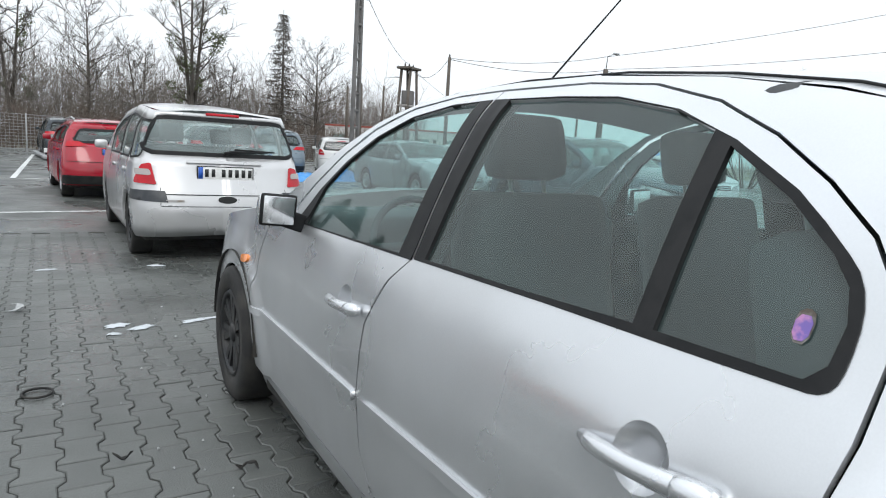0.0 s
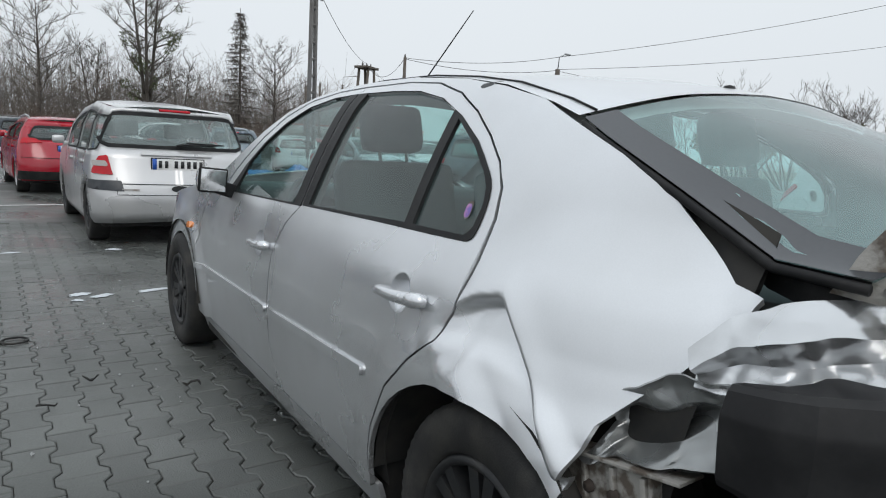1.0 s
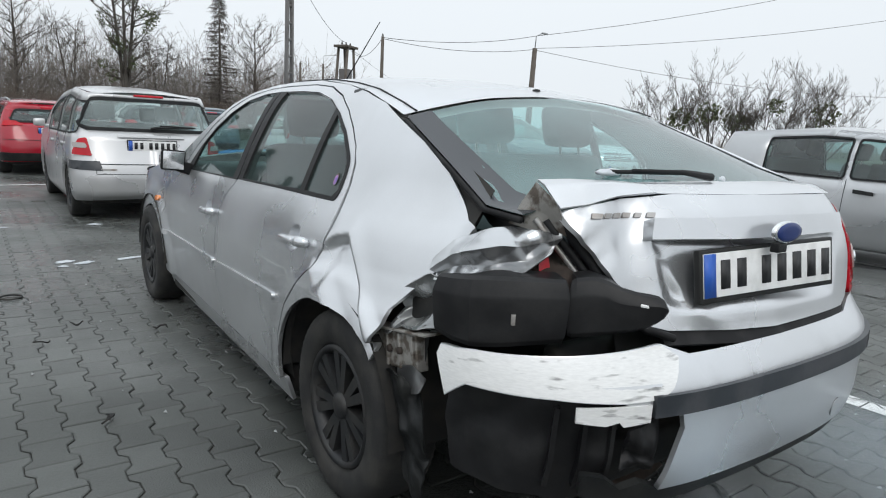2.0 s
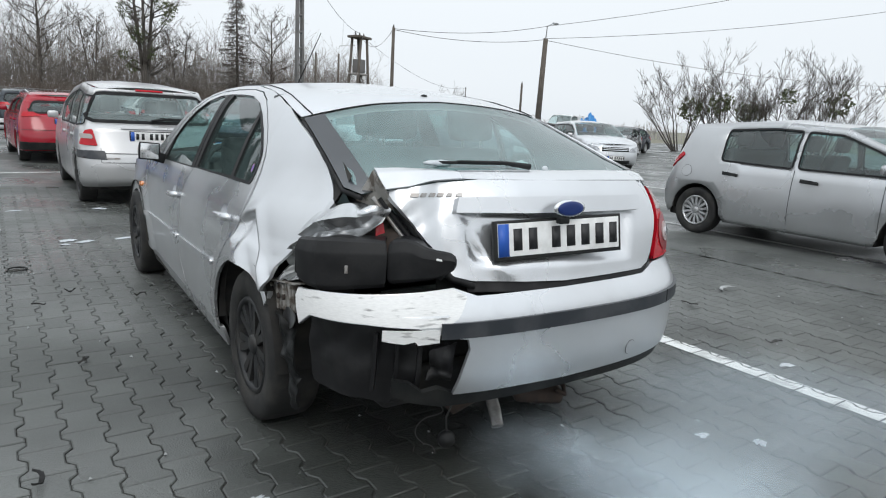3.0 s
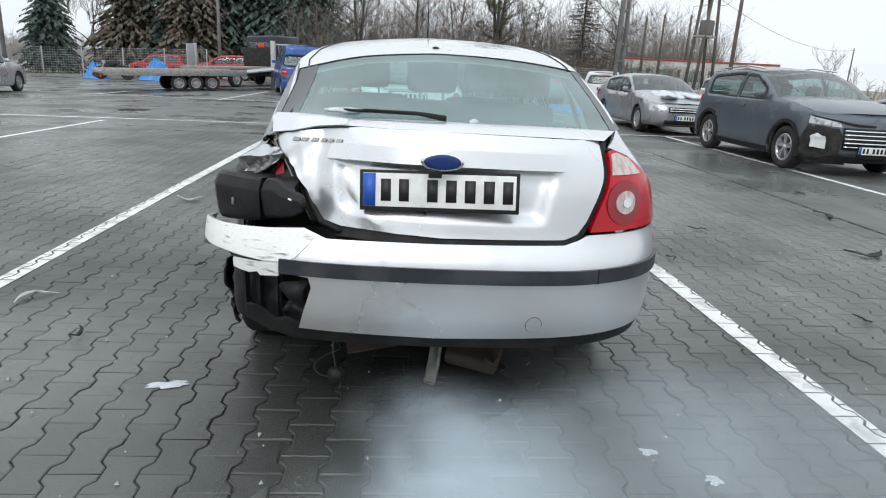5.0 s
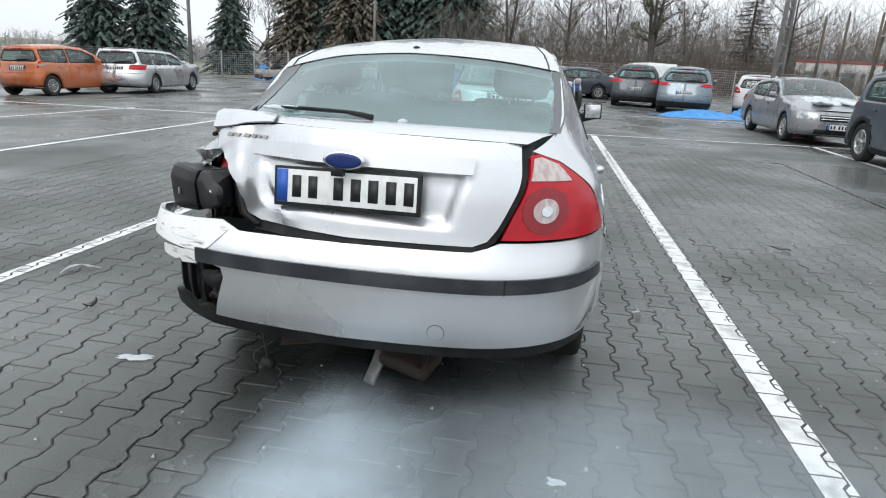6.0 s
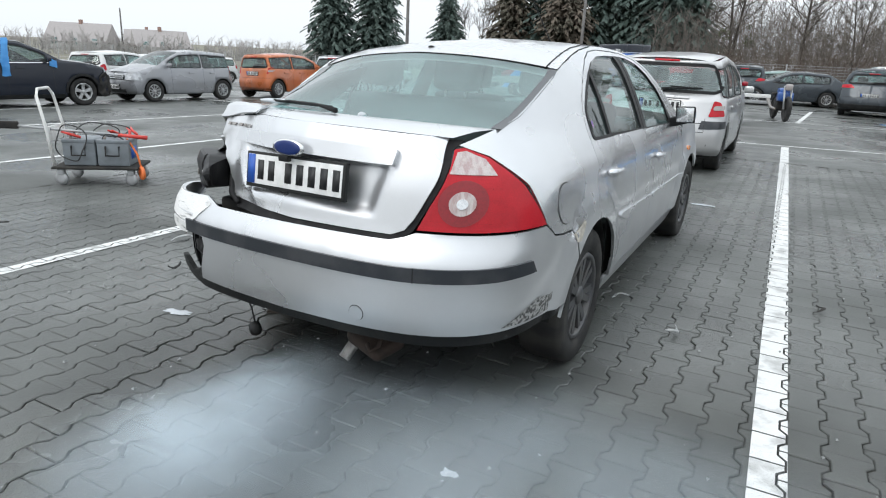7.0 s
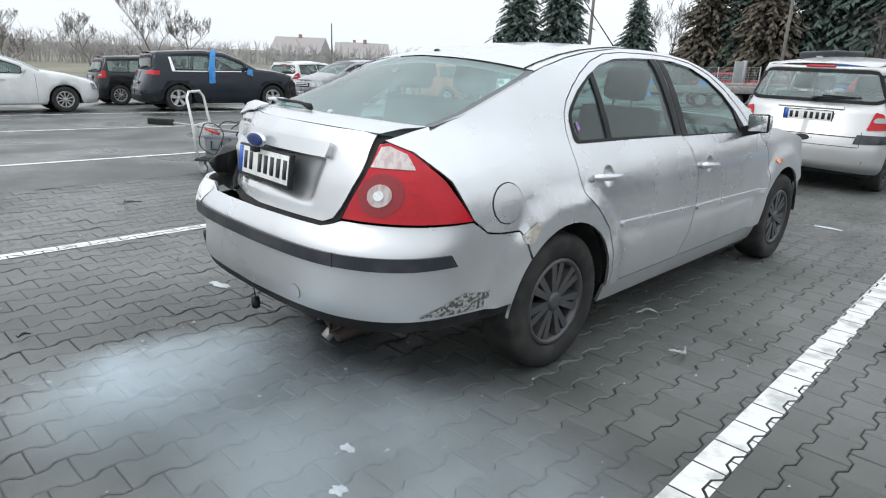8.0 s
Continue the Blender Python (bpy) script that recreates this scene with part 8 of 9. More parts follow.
def house(x, y, w, d, h, rot, roof_mat, label):
    ob = thing("house", pose(x, y, 0, 0, 0, rot), label, "house", "far houses")
    part("wall", boxed(-w / 2, w / 2, -d / 2, d / 2, 0, h), WALL_PALE, ob)
    rh = w * 0.32
    v = [(-w / 2 - 0.3, -d / 2 - 0.3, h - 0.1), (w / 2 + 0.3, -d / 2 - 0.3, h - 0.1), (w / 2 + 0.3, d / 2 + 0.3, h - 0.1), (-w / 2 - 0.3, d / 2 + 0.3, h - 0.1), (-w / 2 - 0.3, 0, h + rh), (w / 2 + 0.3, 0, h + rh)]
    mesh_part("roof", v, [(0, 1, 5, 4), (2, 3, 4, 5), (1, 2, 5), (3, 0, 4), (3, 2, 1, 0)], roof_mat, ob, smooth=False)
    part("chimney", boxed(-0.3, 0.3, -0.3, 0.3, h + rh * 0.6, h + rh + 0.6), ROOF_RED, ob)
    for i in range(3):
        part("window", boxed(-w / 3 + i * w / 3 - 0.45, -w / 3 + i * w / 3 + 0.45, -d / 2 - 0.03, -d / 2 + 0.03, 1.0, 2.2), PANE, ob)
    return ob


# roof colour greyed and lightened in place of the haze before it
HAZE_ROOF = mat("haze_grey_roof", (0.36, 0.335, 0.33), rough=0.9, grain=0.1, grain_scale=2)
house(-125, 82, 11, 8, 1.6, 35, HAZE_ROOF, "low house with a red roof in the mist")
house(-120, 93, 8, 7, 1.9, 50, HAZE_ROOF, "house with dormers in the mist")
house(-105, 84, 9, 7, 1.4, 60, HAZE_ROOF, "pale house on the far field")


# ---- trailer, tow truck and other things in the yard ----
trailer = thing("car_trailer", turned(-8.0, 24.1, -58), "flat steel car trailer with a tilted deck", "trailer")
part("deck", boxed(-1.0, 1.0, -3.6, 1.6, 0.62, 0.72, 0.02), mat("deck_boards", (0.30, 0.28, 0.25), rough=0.8, spot=(0.2, 0.17, 0.14), spot_scale=3, spot_amount=0.6), trailer)
part("ramp", boxed(-0.95, 0.95, 0.0, 2.6, -0.03, 0.03, 0.01, pose(0, 1.6, 0.68, 6, 0, 0)), ZINC, trailer)
for s in (-1, 1):
    part("side_rail", boxed(s * 1.0 - 0.04, s * 1.0 + 0.04, -3.6, 1.6, 0.55, 0.80, 0.01), STEEL, trailer)
    for k in range(3):
        wheel(trailer, s * 0.86, -1.0 + 0.62 * k, 0.29, 0.29, 0.18, s, STEELW, ALLOY)
    part("tail_lamp", boxed(s * 0.85 - 0.12, s * 0.85 + 0.12, -3.66, -3.6, 0.5, 0.6, 0.01), RED_LENS, trailer)
part("lamp_bar", boxed(-0.98, 0.98, -3.62, -3.56, 0.46, 0.62, 0.01), DARK, trailer)

truck = thing("tow_truck", turned(-7.3, 29.4, -30), "dark flatbed tow truck with its cab towards the road", "truck")
part("cab", boxed(-1.0, 1.0, 1.2, 2.9, 0.5, 2.35, 0.12), NAVY_P, truck)
part("rear_window", boxed(-0.75, 0.75, 1.17, 1.2, 1.35, 2.05, 0.01), PANE, truck)
part("beacon_board", boxed(-0.2, 0.2, 1.14, 1.18, 1.75, 2.0, 0.01), BRANCH_RED, truck)
part("bed", boxed(-1.05, 1.05, -3.0, 1.1, 0.78, 0.9, 0.02), bpy.data.materials["deck_boards"], truck)
part("headboard", boxed(-1.05, 1.05, 1.02, 1.1, 0.9, 1.8, 0.01), DARK, truck)
part("chassis", boxed(-0.45, 0.45, -2.9, 2.8, 0.45, 0.76, 0.02), DARK, truck)
for s in (-1, 1):
    for yy in (-1.7, 1.9):
        wheel(truck, s * 0.88, yy, 0.36, 0.36, 0.22, s, STEELW, ALLOY)
    part("tail_lamp", boxed(s * 0.8 - 0.14, s * 0.8 + 0.14, -3.05, -3.0, 0.62, 0.74, 0.01), RED_LENS, truck)

for x, y, a in ((-14.3, 42.0, 80), (-9.1, 38.3, 85)):
    car("hatchback", turned(x, y, a), "red small hatchback standing behind the fence", HATCH, RED_P, plate=False)
car("hatchback", turned(-24.5, 34.0, -60), "pale green hatchback with a missing front wheel arch", dict(SEDAN), mat("pale_paint", (0.42, 0.46, 0.42), rough=0.35, coat=0.5, spot=(0.3, 0.3, 0.28), spot_scale=3, spot_amount=0.4), plate=False)
car("crossover", turned(-0.6, 29.5, 4), "dark crossover loaded on a flatbed", dict(SUV, H=1.7), DGREY_P)
flat = thing("flatbed", turned(-0.6, 30.2, 4), "low flatbed trailer under a dark crossover", "trailer")
part("deck", boxed(-1.1, 1.1, -2.6, 3.4, 0.05, 0.16, 0.02), ZINC, flat)
part("bumper_bar", boxed(-1.1, 1.1, -2.75, -2.62, 0.3, 0.45, 0.02), PLATE, flat)
car("hatchback", turned(8.2, 23.2, -18), "white crossover hatchback with dark roof", dict(HATCH, H=1.55), WHITE_P)
car("saloon", turned(3.9, 24.6, -8), "dark estate car behind the crossover", dict(SUV, H=1.55), DGREY_P)
car("panel_van", turned(6.3, 34.0, 95), "white panel van beyond the fence", dict(VAN, H=1.9, roofF=(1.7, 1.75), roofM=(0.8, 1.82), roofR=(-0.55, 1.8), belt=1.1, rake=0.06, pillars=(1.0,), dlo=(0.9, 2.1)), WHITE_P, plate=False)
car("hatchback", turned(11.0, 26.5, -20), "red crashed hatchback among other wrecks", HATCH, RED_P, plate=False)
car("hatchback", turned(11.8, 20.4, 160), "white hatchback with a snowy bonnet", HATCH, WHITE_P, plate=False)
car("crossover", turned(14.3, 23.0, 170), "dark crossover with roof rails", dict(SUV, rails=ALLOY), DGREY_P, plate=False)
car("panel_van", turned(30.0, 28.5, 110), "white pickup van beyond the saloons", dict(VAN, H=2.1, roofF=(1.8, 1.92), roofM=(1.4, 2.0), roofR=(0.9, 1.95), belt=1.15, dlo=(0.95, 2.1), pillars=()), WHITE_P, plate=False)
car("saloon", turned(28.5, 22.3, 110), "dark estate car half under a blue cover", SEDAN, NAVY_P, plate=False)
car("hatchback", turned(-27.0, 20.5, 170), "white car in the far row", HATCH, WHITE_P, plate=False)
car("hatchback", turned(-29.0, 26.5, 165), "white car in the far row", HATCH, WHITE_P, plate=False)


def tarp(name, x, y, w, d, h, seed, label, rot=0):
    """A crumpled plastic sheet dropped in folds."""
    n = 40
    v, f = [], []
    for i in range(n):
        for j in range(n):
            u, t = 2 * i / (n - 1) - 1, 2 * j / (n - 1) - 1
            k = max(0.0, 1 - (u * u + t * t) ** 0.9)
            q = Vector((u * 2.2 + seed, t * 2.2, seed))
            fold = 1 - 2 * abs(noise.noise(q * 1.6))
            r = 1 + 0.25 * noise.noise(q * 0.8)
            v.append((u * w / 2 * r, t * d / 2 * r, max(0.006, h * k * (0.55 + 0.6 * fold) + 0.05 * h * noise.noise(q * 5))))
    f = [(i * n + j, (i + 1) * n + j, (i + 1) * n + j + 1, i * n + j + 1) for i in range(n - 1) for j in range(n - 1)]
    ob = mesh_part(name, v, f, BLUE_TARP)
    ob.matrix_world = pose(x, y, 0.002 + ground_z(x), 0, 0, rot)
    return tagged(ob, label, "tarpaulin", "blue tarpaulins")


tarp("tarpaulin", 5.6, 20.0, 3.0, 1.5, 0.24, 1.3, "crumpled blue tarpaulin lying on the paving", 15)
tarp("tarpaulin", 7.2, 20.6, 1.6, 1.2, 0.42, 4.1, "heaped blue tarpaulin lying on the paving", 40)
tarp("tarpaulin", -13.4, 35.0, 1.8, 1.2, 1.1, 7.7, "blue tarpaulin heaped by the fence")
tarp("tarpaulin", -17.4, 36.6, 1.4, 1.0, 0.9, 2.7, "blue tarpaulin heaped by the fence")
cov = tarp("tarpaulin", 27.3, 24.6, 2.4, 2.2, 1.9, 9.1, "blue cover thrown over a car front")


def motorcycle(x, y, rot, colour, label, s=1.0):
    ob = thing("motorcycle", pose(x, y, 0, 0, 0, rot) @ Matrix.Diagonal((s, s, s, 1)), label, "motorcycle", "motorcycles")
    for yy in (-0.68, 0.68):
        v, f = lathe([(0.30 + 0.055 * math.cos(a), 0.055 * math.sin(a)) for a in np.linspace(0, 2 * math.pi, 9)], 36, pose(0, yy, 0.355))
        mesh_part("tyre", v, f, TYRE, ob)
        v, f = lathe([(0.25, 0.02), (0.05, 0.03), (0.05, -0.03), (0.25, -0.02)], 24, pose(0, yy, 0.355))
        mesh_part("wheel_disc", v, f, DARK, ob)
    for k in (-0.09, 0.09):
        mesh_part("fork", *tube([(k, 0.68, 0.355), (k, 0.42, 0.98)], 0.026, 8), ZINC, ob)
    part("engine", boxed(-0.17, 0.17, -0.22, 0.25, 0.28, 0.62, 0.06), DARK, ob)
    part("tank", boxed(-0.15, 0.15, -0.12, 0.34, 0.70, 0.92, 0.07), colour, ob)
    part("seat", boxed(-0.13, 0.13, -0.72, -0.10, 0.76, 0.84, 0.04, pose(0, 0, 0, 6, 0, 0)), DARK, ob)
    part("side_panel", boxed(-0.20, 0.20, 0.10, 0.42, 0.55, 0.80, 0.05), colour, ob)
    mesh_part("handlebar", *tube([(-0.40, 0.28, 1.08), (-0.16, 0.38, 1.04), (0.16, 0.38, 1.04), (0.40, 0.28, 1.08)], 0.014, 8), DARK, ob)
    part("headlamp", boxed(-0.10, 0.10, 0.46, 0.58, 0.86, 1.04, 0.05), CLEAR_LENS, ob)
    mesh_part("mirror", *tube([(0.30, 0.32, 1.06), (0.36, 0.30, 1.20), (0.42, 0.28, 1.22)], [0.008, 0.008, 0.035], 8), DARK, ob)
    mesh_part("stand", *tube([(-0.1, -0.05, 0.3), (-0.30, -0.08, 0.01)], 0.014, 6), STEEL, ob)
    mesh_part("exhaust", *tube([(0.16, 0.15, 0.32), (0.19, -0.3, 0.34), (0.2, -0.75, 0.55)], [0.03, 0.04, 0.055], 10), STEEL, ob)
    return ob


motorcycle(1.25, 18.9, 195, BLUE_P, "black and blue naked motorcycle on its stand")
motorcycle(-15.8, 35.2, 100, DARK, "old black motorcycle parked by the fence")

# ---- jump-start trolley ----
trolley = thing("platform_trolley", pose(-4.30, 1.22, 0, 0, 0, 38), "grey platform trolley with a white push handle", "trolley")
part("platform", boxed(-0.38, 0.38, -0.25, 0.25, 0.155, 0.18, 0.008), DARK, trolley)
for x in (-0.31, 0.31):
    for y in (-0.2, 0.2):
        v, f = lathe([(0.0001, 0.02), (0.03, 0.02), (0.06, 0.016), (0.065, 0), (0.06, -0.016), (0.03, -0.02), (0.0001, -0.02)], 20, pose(x, y, 0.065, 0, 0, 70))
        castor = mesh_part("castor", v, f, ZINC, trolley)
        part("castor_fork", boxed(x - 0.03, x + 0.03, y - 0.03, y + 0.03, 0.10, 0.155, 0.006), ZINC, castor)
WHITE_TUBE = mat("white_tube", (0.78, 0.78, 0.76), rough=0.4, spot=(0.5, 0.48, 0.45), spot_scale=18, spot_amount=0.4)
mesh_part("push_handle", *tube([(-0.36, -0.2, 0.17), (-0.40, -0.2, 0.55), (-0.45, -0.19, 0.82), (-0.46, -0.12, 0.88), (-0.46, 0.12, 0.88), (-0.45, 0.19, 0.82), (-0.40, 0.2, 0.55), (-0.36, 0.2, 0.17)], 0.014, 10), WHITE_TUBE, trolley)
part("handle_plate", boxed(-0.412, -0.40, -0.18, 0.18, 0.40, 0.54, 0.003), WHITE_TUBE, trolley)
BATTERY = mat("battery_grey", (0.20, 0.225, 0.245), rough=0.5, spot=(0.13, 0.14, 0.15), spot_scale=12, spot_amount=0.4)
for k in range(2):
    b = thing("truck_battery", pose(-4.30, 1.22, 0.182, 0, 0, 38), "grey truck battery standing on the trolley", "battery", "trolley batteries")
    x0 = -0.29 + 0.30 * k
    part("case", boxed(x0, x0 + 0.285, -0.17, 0.15, 0, 0.235, 0.01), BATTERY, b)
    part("lid", boxed(x0 - 0.004, x0 + 0.289, -0.174, 0.154, 0.215, 0.25, 0.006), BATTERY, b)
    mesh_part("carry_handle", *tube([(x0 + 0.08, -0.176, 0.19), (x0 + 0.08, -0.19, 0.10), (x0 + 0.20, -0.19, 0.10), (x0 + 0.20, -0.176, 0.19)], 0.008, 6), DARK, b)
    for y in (-0.1, 0.08):
        mesh_part("terminal", *lathe([(0.014, 0), (0.012, 0.03), (0.0001, 0.032)], 10, pose(x0 + 0.06, y, 0.248, 0, -90, 0)), STEEL, b)
    if k:
        part("label", boxed(x0 + 0.286, x0 + 0.2885, -0.10, 0.08, 0.06, 0.17, 0), PLATE_BLUE, b)
rngc = random.Random(9)
for k in range(4):
    cx, cz, ra, rb = (-0.20, 0.40, 0.13, 0.17) if k == 0 else (0.13, 0.34, 0.12, 0.14) if k == 1 else (-0.02, 0.48, 0.20, 0.10) if k == 2 else (0.10, 0.50, 0.16, 0.06)
    fine = []
    for a in np.linspace(0.3 * k, 0.3 * k + 2 * math.pi * 1.25, 34):
        fine.append(Vector((cx + ra * math.cos(a) + 0.02 * math.sin(3 * a), -0.20 + 0.08 * k + 0.02 * math.sin(2 * a + k), cz + rb * math.sin(a))))
    c = mesh_part("jump_cable", *tube(fine, 0.006, 6), WIRE)
    c.matrix_world = pose(-4.30, 1.22, 0, 0, 0, 38)
    tagged(c, "black jump cable coiled over the batteries", "cable", "jump cables")
for x, y, z, a in ((-0.22, -0.12, 0.47, 30), (0.28, 0.02, 0.50, -60), (0.1, 0.1, 0.47, 80)):
    cl = thing("clamp", pose(-4.30, 1.22, 0, 0, 0, 38) @ pose(x, y, z, 0, 20, a), "red jump lead clamp", "clamp", "jump lead clamps")
    for s in (-1, 1):
        mesh_part("jaw", *tube([(-0.08, s * 0.02, 0), (0, s * 0.012, 0), (0.08, s * 0.035, 0)], [0.008, 0.014, 0.012], 6), BRANCH_RED, cl)
brush = thing("snow_brush", pose(-4.30, 1.22, 0, 0, 0, 38), "long snow brush with a red handle", "brush")
mesh_part("shaft", *tube([(-0.70, -0.08, 0.535), (0.25, -0.12, 0.47)], 0.012, 8), ZINC, brush)
mesh_part("grip", *tube([(0.2, -0.118, 0.474), (0.46, -0.13, 0.455)], [0.016, 0.02], 8), BRANCH_RED, brush)
part("brush_head", boxed(-0.98, -0.68, -0.095, -0.055, 0.505, 0.575, 0.012), DARK, brush)
strap = thing("ratchet_strap", pose(-4.30, 1.22, 0, 0, 0, 38), "orange strap hanging off the trolley", "strap")
mesh_part("webbing", *tube([(0.27, -0.1, 0.44), (0.36, -0.14, 0.30), (0.40, -0.18, 0.17)], 0.010, 6), ORANGE, strap)
mesh_part("bundle", *lathe([(0.05 + 0.018 * math.cos(a), 0.02 * math.sin(a)) for a in np.linspace(0, 2 * math.pi, 7)], 16, pose(0.40, -0.18, 0.12, 0, 0, 30)), ORANGE, strap)

# ---- litter and snow on the paving ----
GREY_CHIP = mat("grey_chip", (0.30, 0.31, 0.31), rough=0.6, spot=(0.5, 0.5, 0.5), spot_scale=40, spot_amount=0.5)


def shard(x, y, length, seed, material, label, curve=0.3):
    rng = random.Random(seed)
    n = 8
    v = []
    for i in range(n):
        t = i / (n - 1)
        w = length * 0.22 * math.sin(math.pi * min(max(t, 0.08), 0.92)) * rng.uniform(0.6, 1.2)
        cx, cy = length * (t - 0.5), curve * length * (t - 0.5) ** 2 * 4
        z = 0.012 + 0.02 * abs(math.sin(3 * t + seed))
        v += [(cx, cy - w / 2, z), (cx, cy + w / 2, z + rng.uniform(-0.004, 0.008))]
    f = [(2 * i, 2 * i + 2, 2 * i + 3, 2 * i + 1) for i in range(n - 1)]
    ob = part("plastic_shard", doubled(v, f, 0.006), material, smooth=False)
    ob.matrix_world = pose(x, y, 0.004, 0, 0, rng.uniform(0, 360))
    return tagged(ob, label, "debris", "scattered shards")


for i, (x, y, l, mt) in enumerate([(-2.07, 0.288, 0.22, GREY_CHIP), (-0.21, -1.61, 0.10, DARK), (3.72, 1.66, 0.35, DARK), (-0.92, -1.71, 0.06, DARK), (0.85, 0.93, 0.12, GREY_CHIP), (-2.01, 2.83, 0.25, GREY_CHIP), (-1.69, 4.78, 0.20, GREY_CHIP),
                                   (-0.9, 2.03, 0.09, DARK), (-1.31, 2.27, 0.07, DARK), (-3.42, -0.31, 0.20, DARK), (-1.5, 2.0, 0.08, DARK), (2.6, 0.2, 0.14, DARK), (2.3, -0.6, 0.10, DARK), (1.95, 1.4, 0.12, DARK), (2.6, 2.4, 0.16, DARK),
                                   (-1.6, -0.2, 0.09, DARK), (-1.35, 0.9, 0.10, DARK), (1.25, 0.55, 0.12, GREY_CHIP), (4.4, 3.2, 0.3, DARK), (4.9, 4.6, 0.25, DARK), (3.3, 0.4, 0.2, GREY_CHIP)]):
    shard(x, y, l, i + 3, mt, "broken %s plastic shard on wet paving" % ("grey" if mt is GREY_CHIP else "dark"))
ringv, ringf = lathe([(0.062 + 0.006 * math.cos(a), 0.006 * math.sin(a)) for a in np.linspace(0, 2 * math.pi, 7)], 28, pose(-1.585, 3.12, 0.008, 0, 90, 0))
tagged(mesh_part("rubber_ring", ringv, ringf, DARK), "black rubber ring lying on the paving", "ring")


def slush(x, y, a, b, seed):
    """A thin ragged patch of half-melted snow."""
    rng = random.Random(seed)
    n, rings = 40, 5
    v, f = [(0, 0, 0.012)], []
    for k in range(1, rings + 1):
        for i in range(n):
            w = 2 * math.pi * i / n
            d = Vector((math.cos(w), math.sin(w), seed * 0.7))
            r = k / rings * (0.55 + 0.5 * noise.noise(d * 1.4) + 0.30 * noise.noise(d * 4.0) + 0.12 * noise.noise(d * 9.0))
            v.append((a * r * math.cos(w), b * r * math.sin(w), 0.0 if k == rings else 0.003 + 0.008 * (1 - k / rings) + 0.004 * noise.noise(d * 6 * k)))
    f = [(0, 1 + i, 1 + (i + 1) % n) for i in range(n)]
    for k in range(rings - 1):
        f += [(1 + k * n + i, 1 + (k + 1) * n + i, 1 + (k + 1) * n + (i + 1) % n, 1 + k * n + (i + 1) % n) for i in range(n)]
    ob = mesh_part("snow_patch", v, f, SNOW)
    ob.matrix_world = pose(x, y, 0.004, 0, 0, rng.uniform(-25, 25))
    tagged(ob, "half-melted patch of snow on the paving", "snow", "snow remnants")


for i, (x, y, a, b) in enumerate([(-1.05, -0.665, 0.12, 0.05), (2.01, -0.83, 0.09, 0.05), (-1.16, 4.19, 0.14, 0.06), (-1.04, 4.09, 0.16, 0.05), (-0.66, 4.17, 0.2, 0.05), (-0.67, 6.17, 0.12, 0.04), (-1.54, 6.17, 0.1, 0.05),
                                  (0.95, -1.28, 0.05, 0.04), (0.785, -1.12, 0.05, 0.03), (-1.2, 4.0, 0.07, 0.04), (0.95, 4.2, 0.16, 0.05)]):
    slush(x, y, a, b, 20 + i)
crumb_rng = random.Random(77)
bits = []
for _ in range(420):
    x, y = crumb_rng.uniform(-3.2, 4.2), crumb_rng.uniform(-2.2, 7.5)
    s = crumb_rng.uniform(0.003, 0.010)
    a = crumb_rng.uniform(0, 6.28)
    p = [(x + s * math.cos(a + k * 2.1), y + s * math.sin(a + k * 2.1) * 1.6, 0.005) for k in range(3)] + [(x, y, 0.005 + s)]
    bits.append((p, [(0, 1, 3), (1, 2, 3), (2, 0, 3)]))
tagged(mesh_part("grit", *merged(*bits), GREY_CHIP, smooth=False), "glass crumbs and grit scattered over the paving", "debris", kind="stuff")
drain = thing("drain_cover", pose(-6.15, 12.6, 0.0), "dark iron drain cover flush with the paving", "drain")
part("frame", boxed(-0.32, 0.32, -0.22, 0.22, -0.02, 0.008, 0.002), DARK, drain)
for k in range(6):
    part("slot_bar", boxed(-0.28, 0.28, -0.18 + 0.065 * k, -0.15 + 0.065 * k, 0.004, 0.014), RUST, drain)


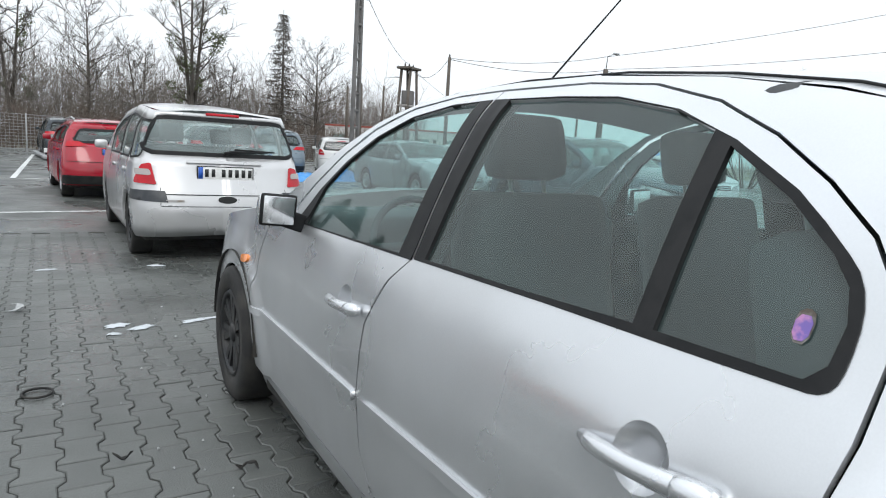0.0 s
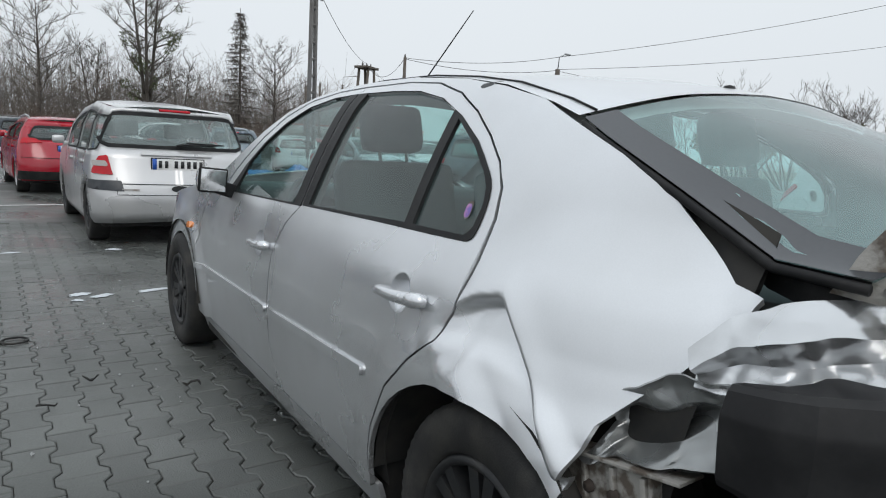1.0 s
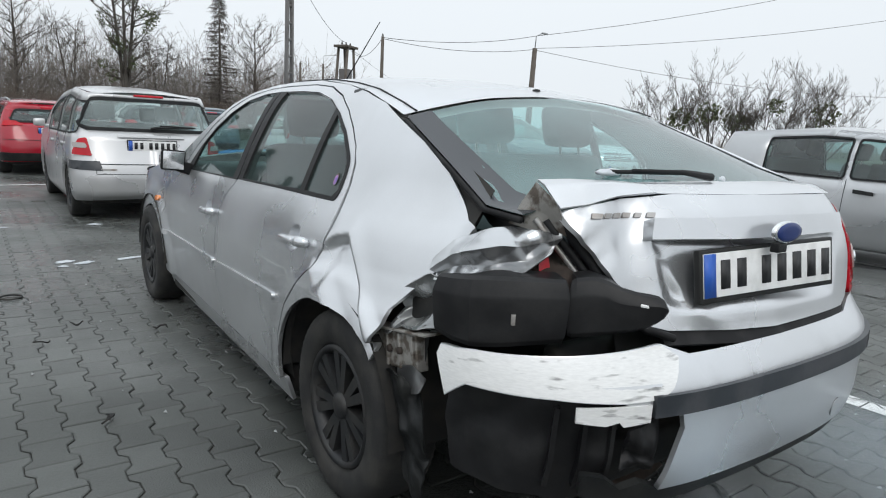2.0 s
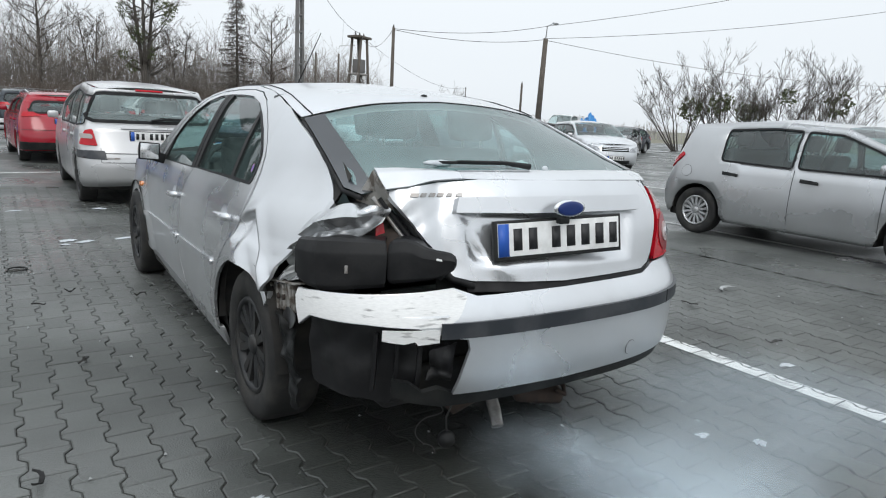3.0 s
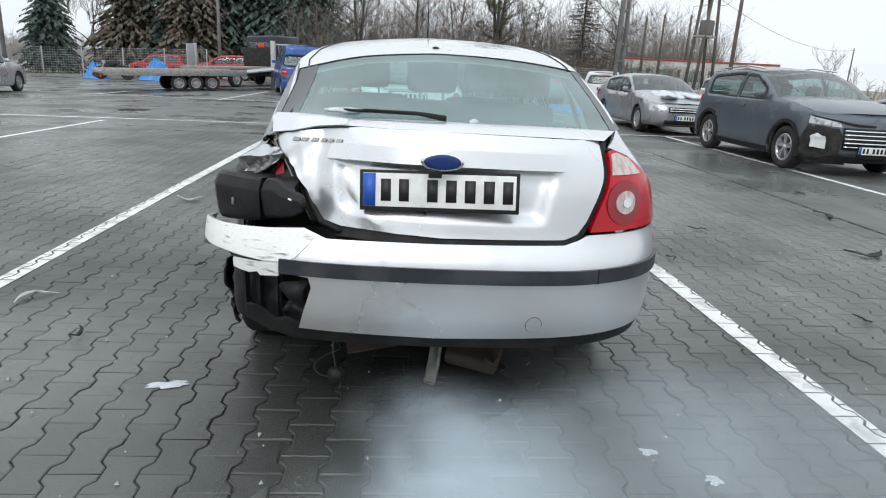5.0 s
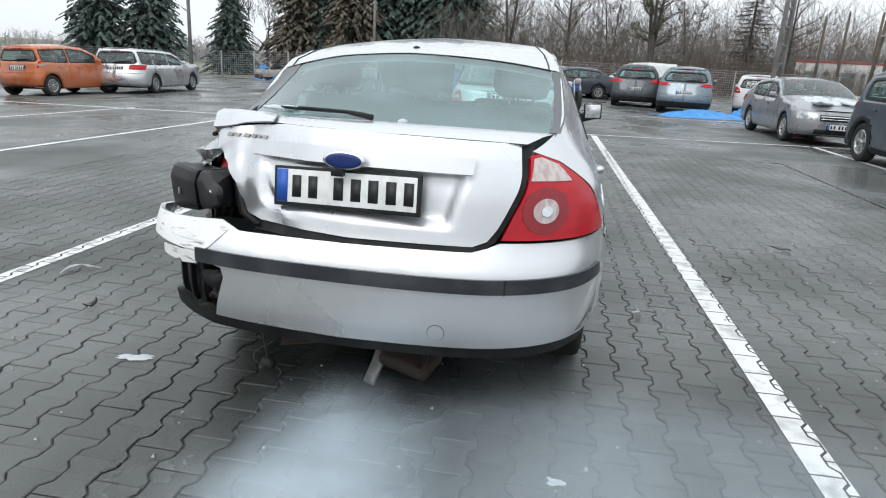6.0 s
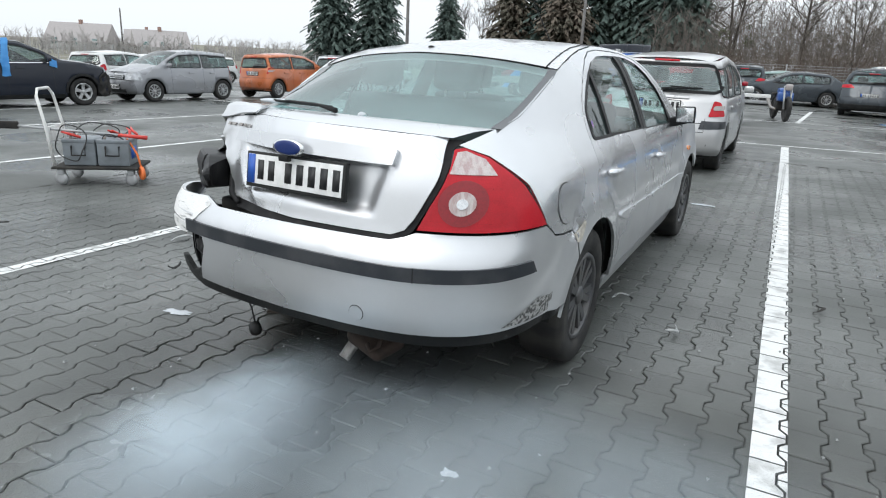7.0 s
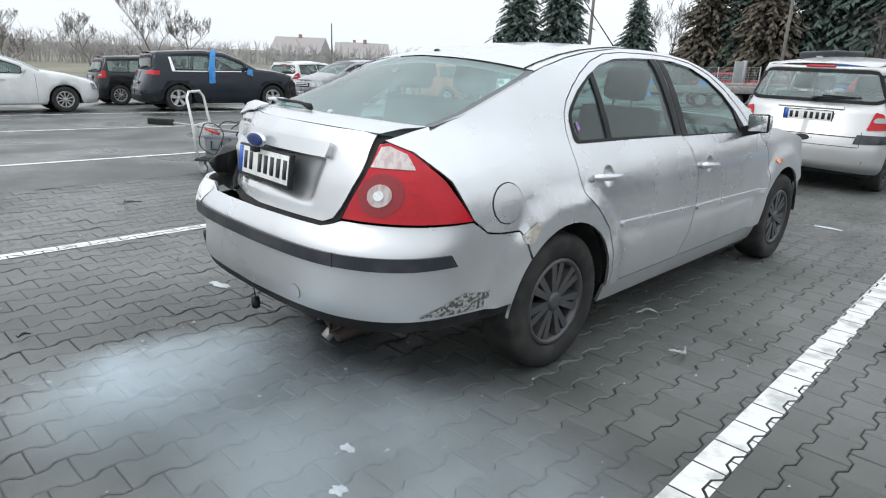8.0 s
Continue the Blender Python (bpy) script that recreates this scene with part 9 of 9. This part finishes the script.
# ---- exhaust steam hanging over the paving behind the car ----
def steam_material():
    m = bpy.data.materials.new("exhaust_steam")
    m.use_nodes = True
    n, l = m.node_tree.nodes, m.node_tree.links
    n.remove(n["Principled BSDF"])
    tr, df = n.new("ShaderNodeBsdfTransparent"), n.new("ShaderNodeBsdfDiffuse")
    df.inputs[0].default_value = (0.56, 0.65, 0.71, 1)
    geo = n.new("ShaderNodeNewGeometry")

    def math_node(op, a, b):
        k = n.new("ShaderNodeMath")
        k.operation = op
        for i, v in enumerate((a, b)):
            if isinstance(v, (int, float)):
                k.inputs[i].default_value = v
            else:
                l.new(v, k.inputs[i])
        return k.outputs[0]

    def blob(cx, cy, rx, ry):
        mv = n.new("ShaderNodeVectorMath")
        mv.operation = "SUBTRACT"
        mv.inputs[1].default_value = (cx, cy, 0)
        l.new(geo.outputs["Position"], mv.inputs[0])
        sc = n.new("ShaderNodeVectorMath")
        sc.operation = "MULTIPLY"
        sc.inputs[1].default_value = (1 / rx, 1 / ry, 0)
        l.new(mv.outputs[0], sc.inputs[0])
        ln = n.new("ShaderNodeVectorMath")
        ln.operation = "LENGTH"
        l.new(sc.outputs[0], ln.inputs[0])
        r = n.new("ShaderNodeMapRange")
        r.interpolation_type = "SMOOTHSTEP"
        r.inputs["From Min"].default_value, r.inputs["From Max"].default_value = 0.05, 1.0
        r.inputs["To Min"].default_value, r.inputs["To Max"].default_value = 1.0, 0.0
        l.new(ln.outputs["Value"], r.inputs["Value"])
        return r.outputs[0]

    nz = n.new("ShaderNodeTexNoise")
    nz.inputs["Scale"].default_value = 1.6
    nz.inputs["Detail"].default_value = 4.0
    nz.inputs["Distortion"].default_value = 0.6
    l.new(geo.outputs["Position"], nz.inputs["Vector"])
    r = n.new("ShaderNodeMapRange")
    r.inputs["From Min"].default_value, r.inputs["From Max"].default_value = 0.30, 0.66
    l.new(nz.outputs["Fac"], r.inputs["Value"])
    plume = math_node("MAXIMUM", blob(-0.02, -1.02, 0.36, 0.42), blob(0.08, -1.48, 0.56, 0.62))
    drift = math_node("MULTIPLY", blob(0.95, -1.25, 1.45, 0.95), 0.36)
    fall = math_node("MAXIMUM", plume, drift)
    a = math_node("MULTIPLY", math_node("MULTIPLY", r.outputs[0], fall), 0.36)
    mx = n.new("ShaderNodeMixShader")
    l.new(a, mx.inputs[0])
    l.new(tr.outputs[0], mx.inputs[1])
    l.new(df.outputs[0], mx.inputs[2])
    l.new(mx.outputs[0], n["Material Output"].inputs["Surface"])
    return m


STEAM = steam_material()
steam = thing("exhaust_steam", pose(0, 0, 0), "thin bluish exhaust steam drifting over wet paving", "steam")
for k, h in enumerate((0.07, 0.14, 0.22, 0.31)):
    nn, v = 32, []
    for i in range(nn):
        for j in range(nn):
            x, y = -0.65 + 3.1 * i / (nn - 1), -2.40 + 2.05 * j / (nn - 1)
            hill = bump01(1.5, 0.2, math.hypot((x - 0.75) / 1.0, (y + 1.5) / 0.62))
            v.append((x, y, 0.012 + (h - 0.012) * (0.35 + 0.65 * float(hill)) + 0.03 * noise.noise(Vector((x * 2, y * 2, k * 3.0)))* float(hill)))
    f = [(i * nn + j, (i + 1) * nn + j, (i + 1) * nn + j + 1, i * nn + j + 1) for i in range(nn - 1) for j in range(nn - 1)]
    mesh_part("steam_layer", v, f, STEAM, steam)
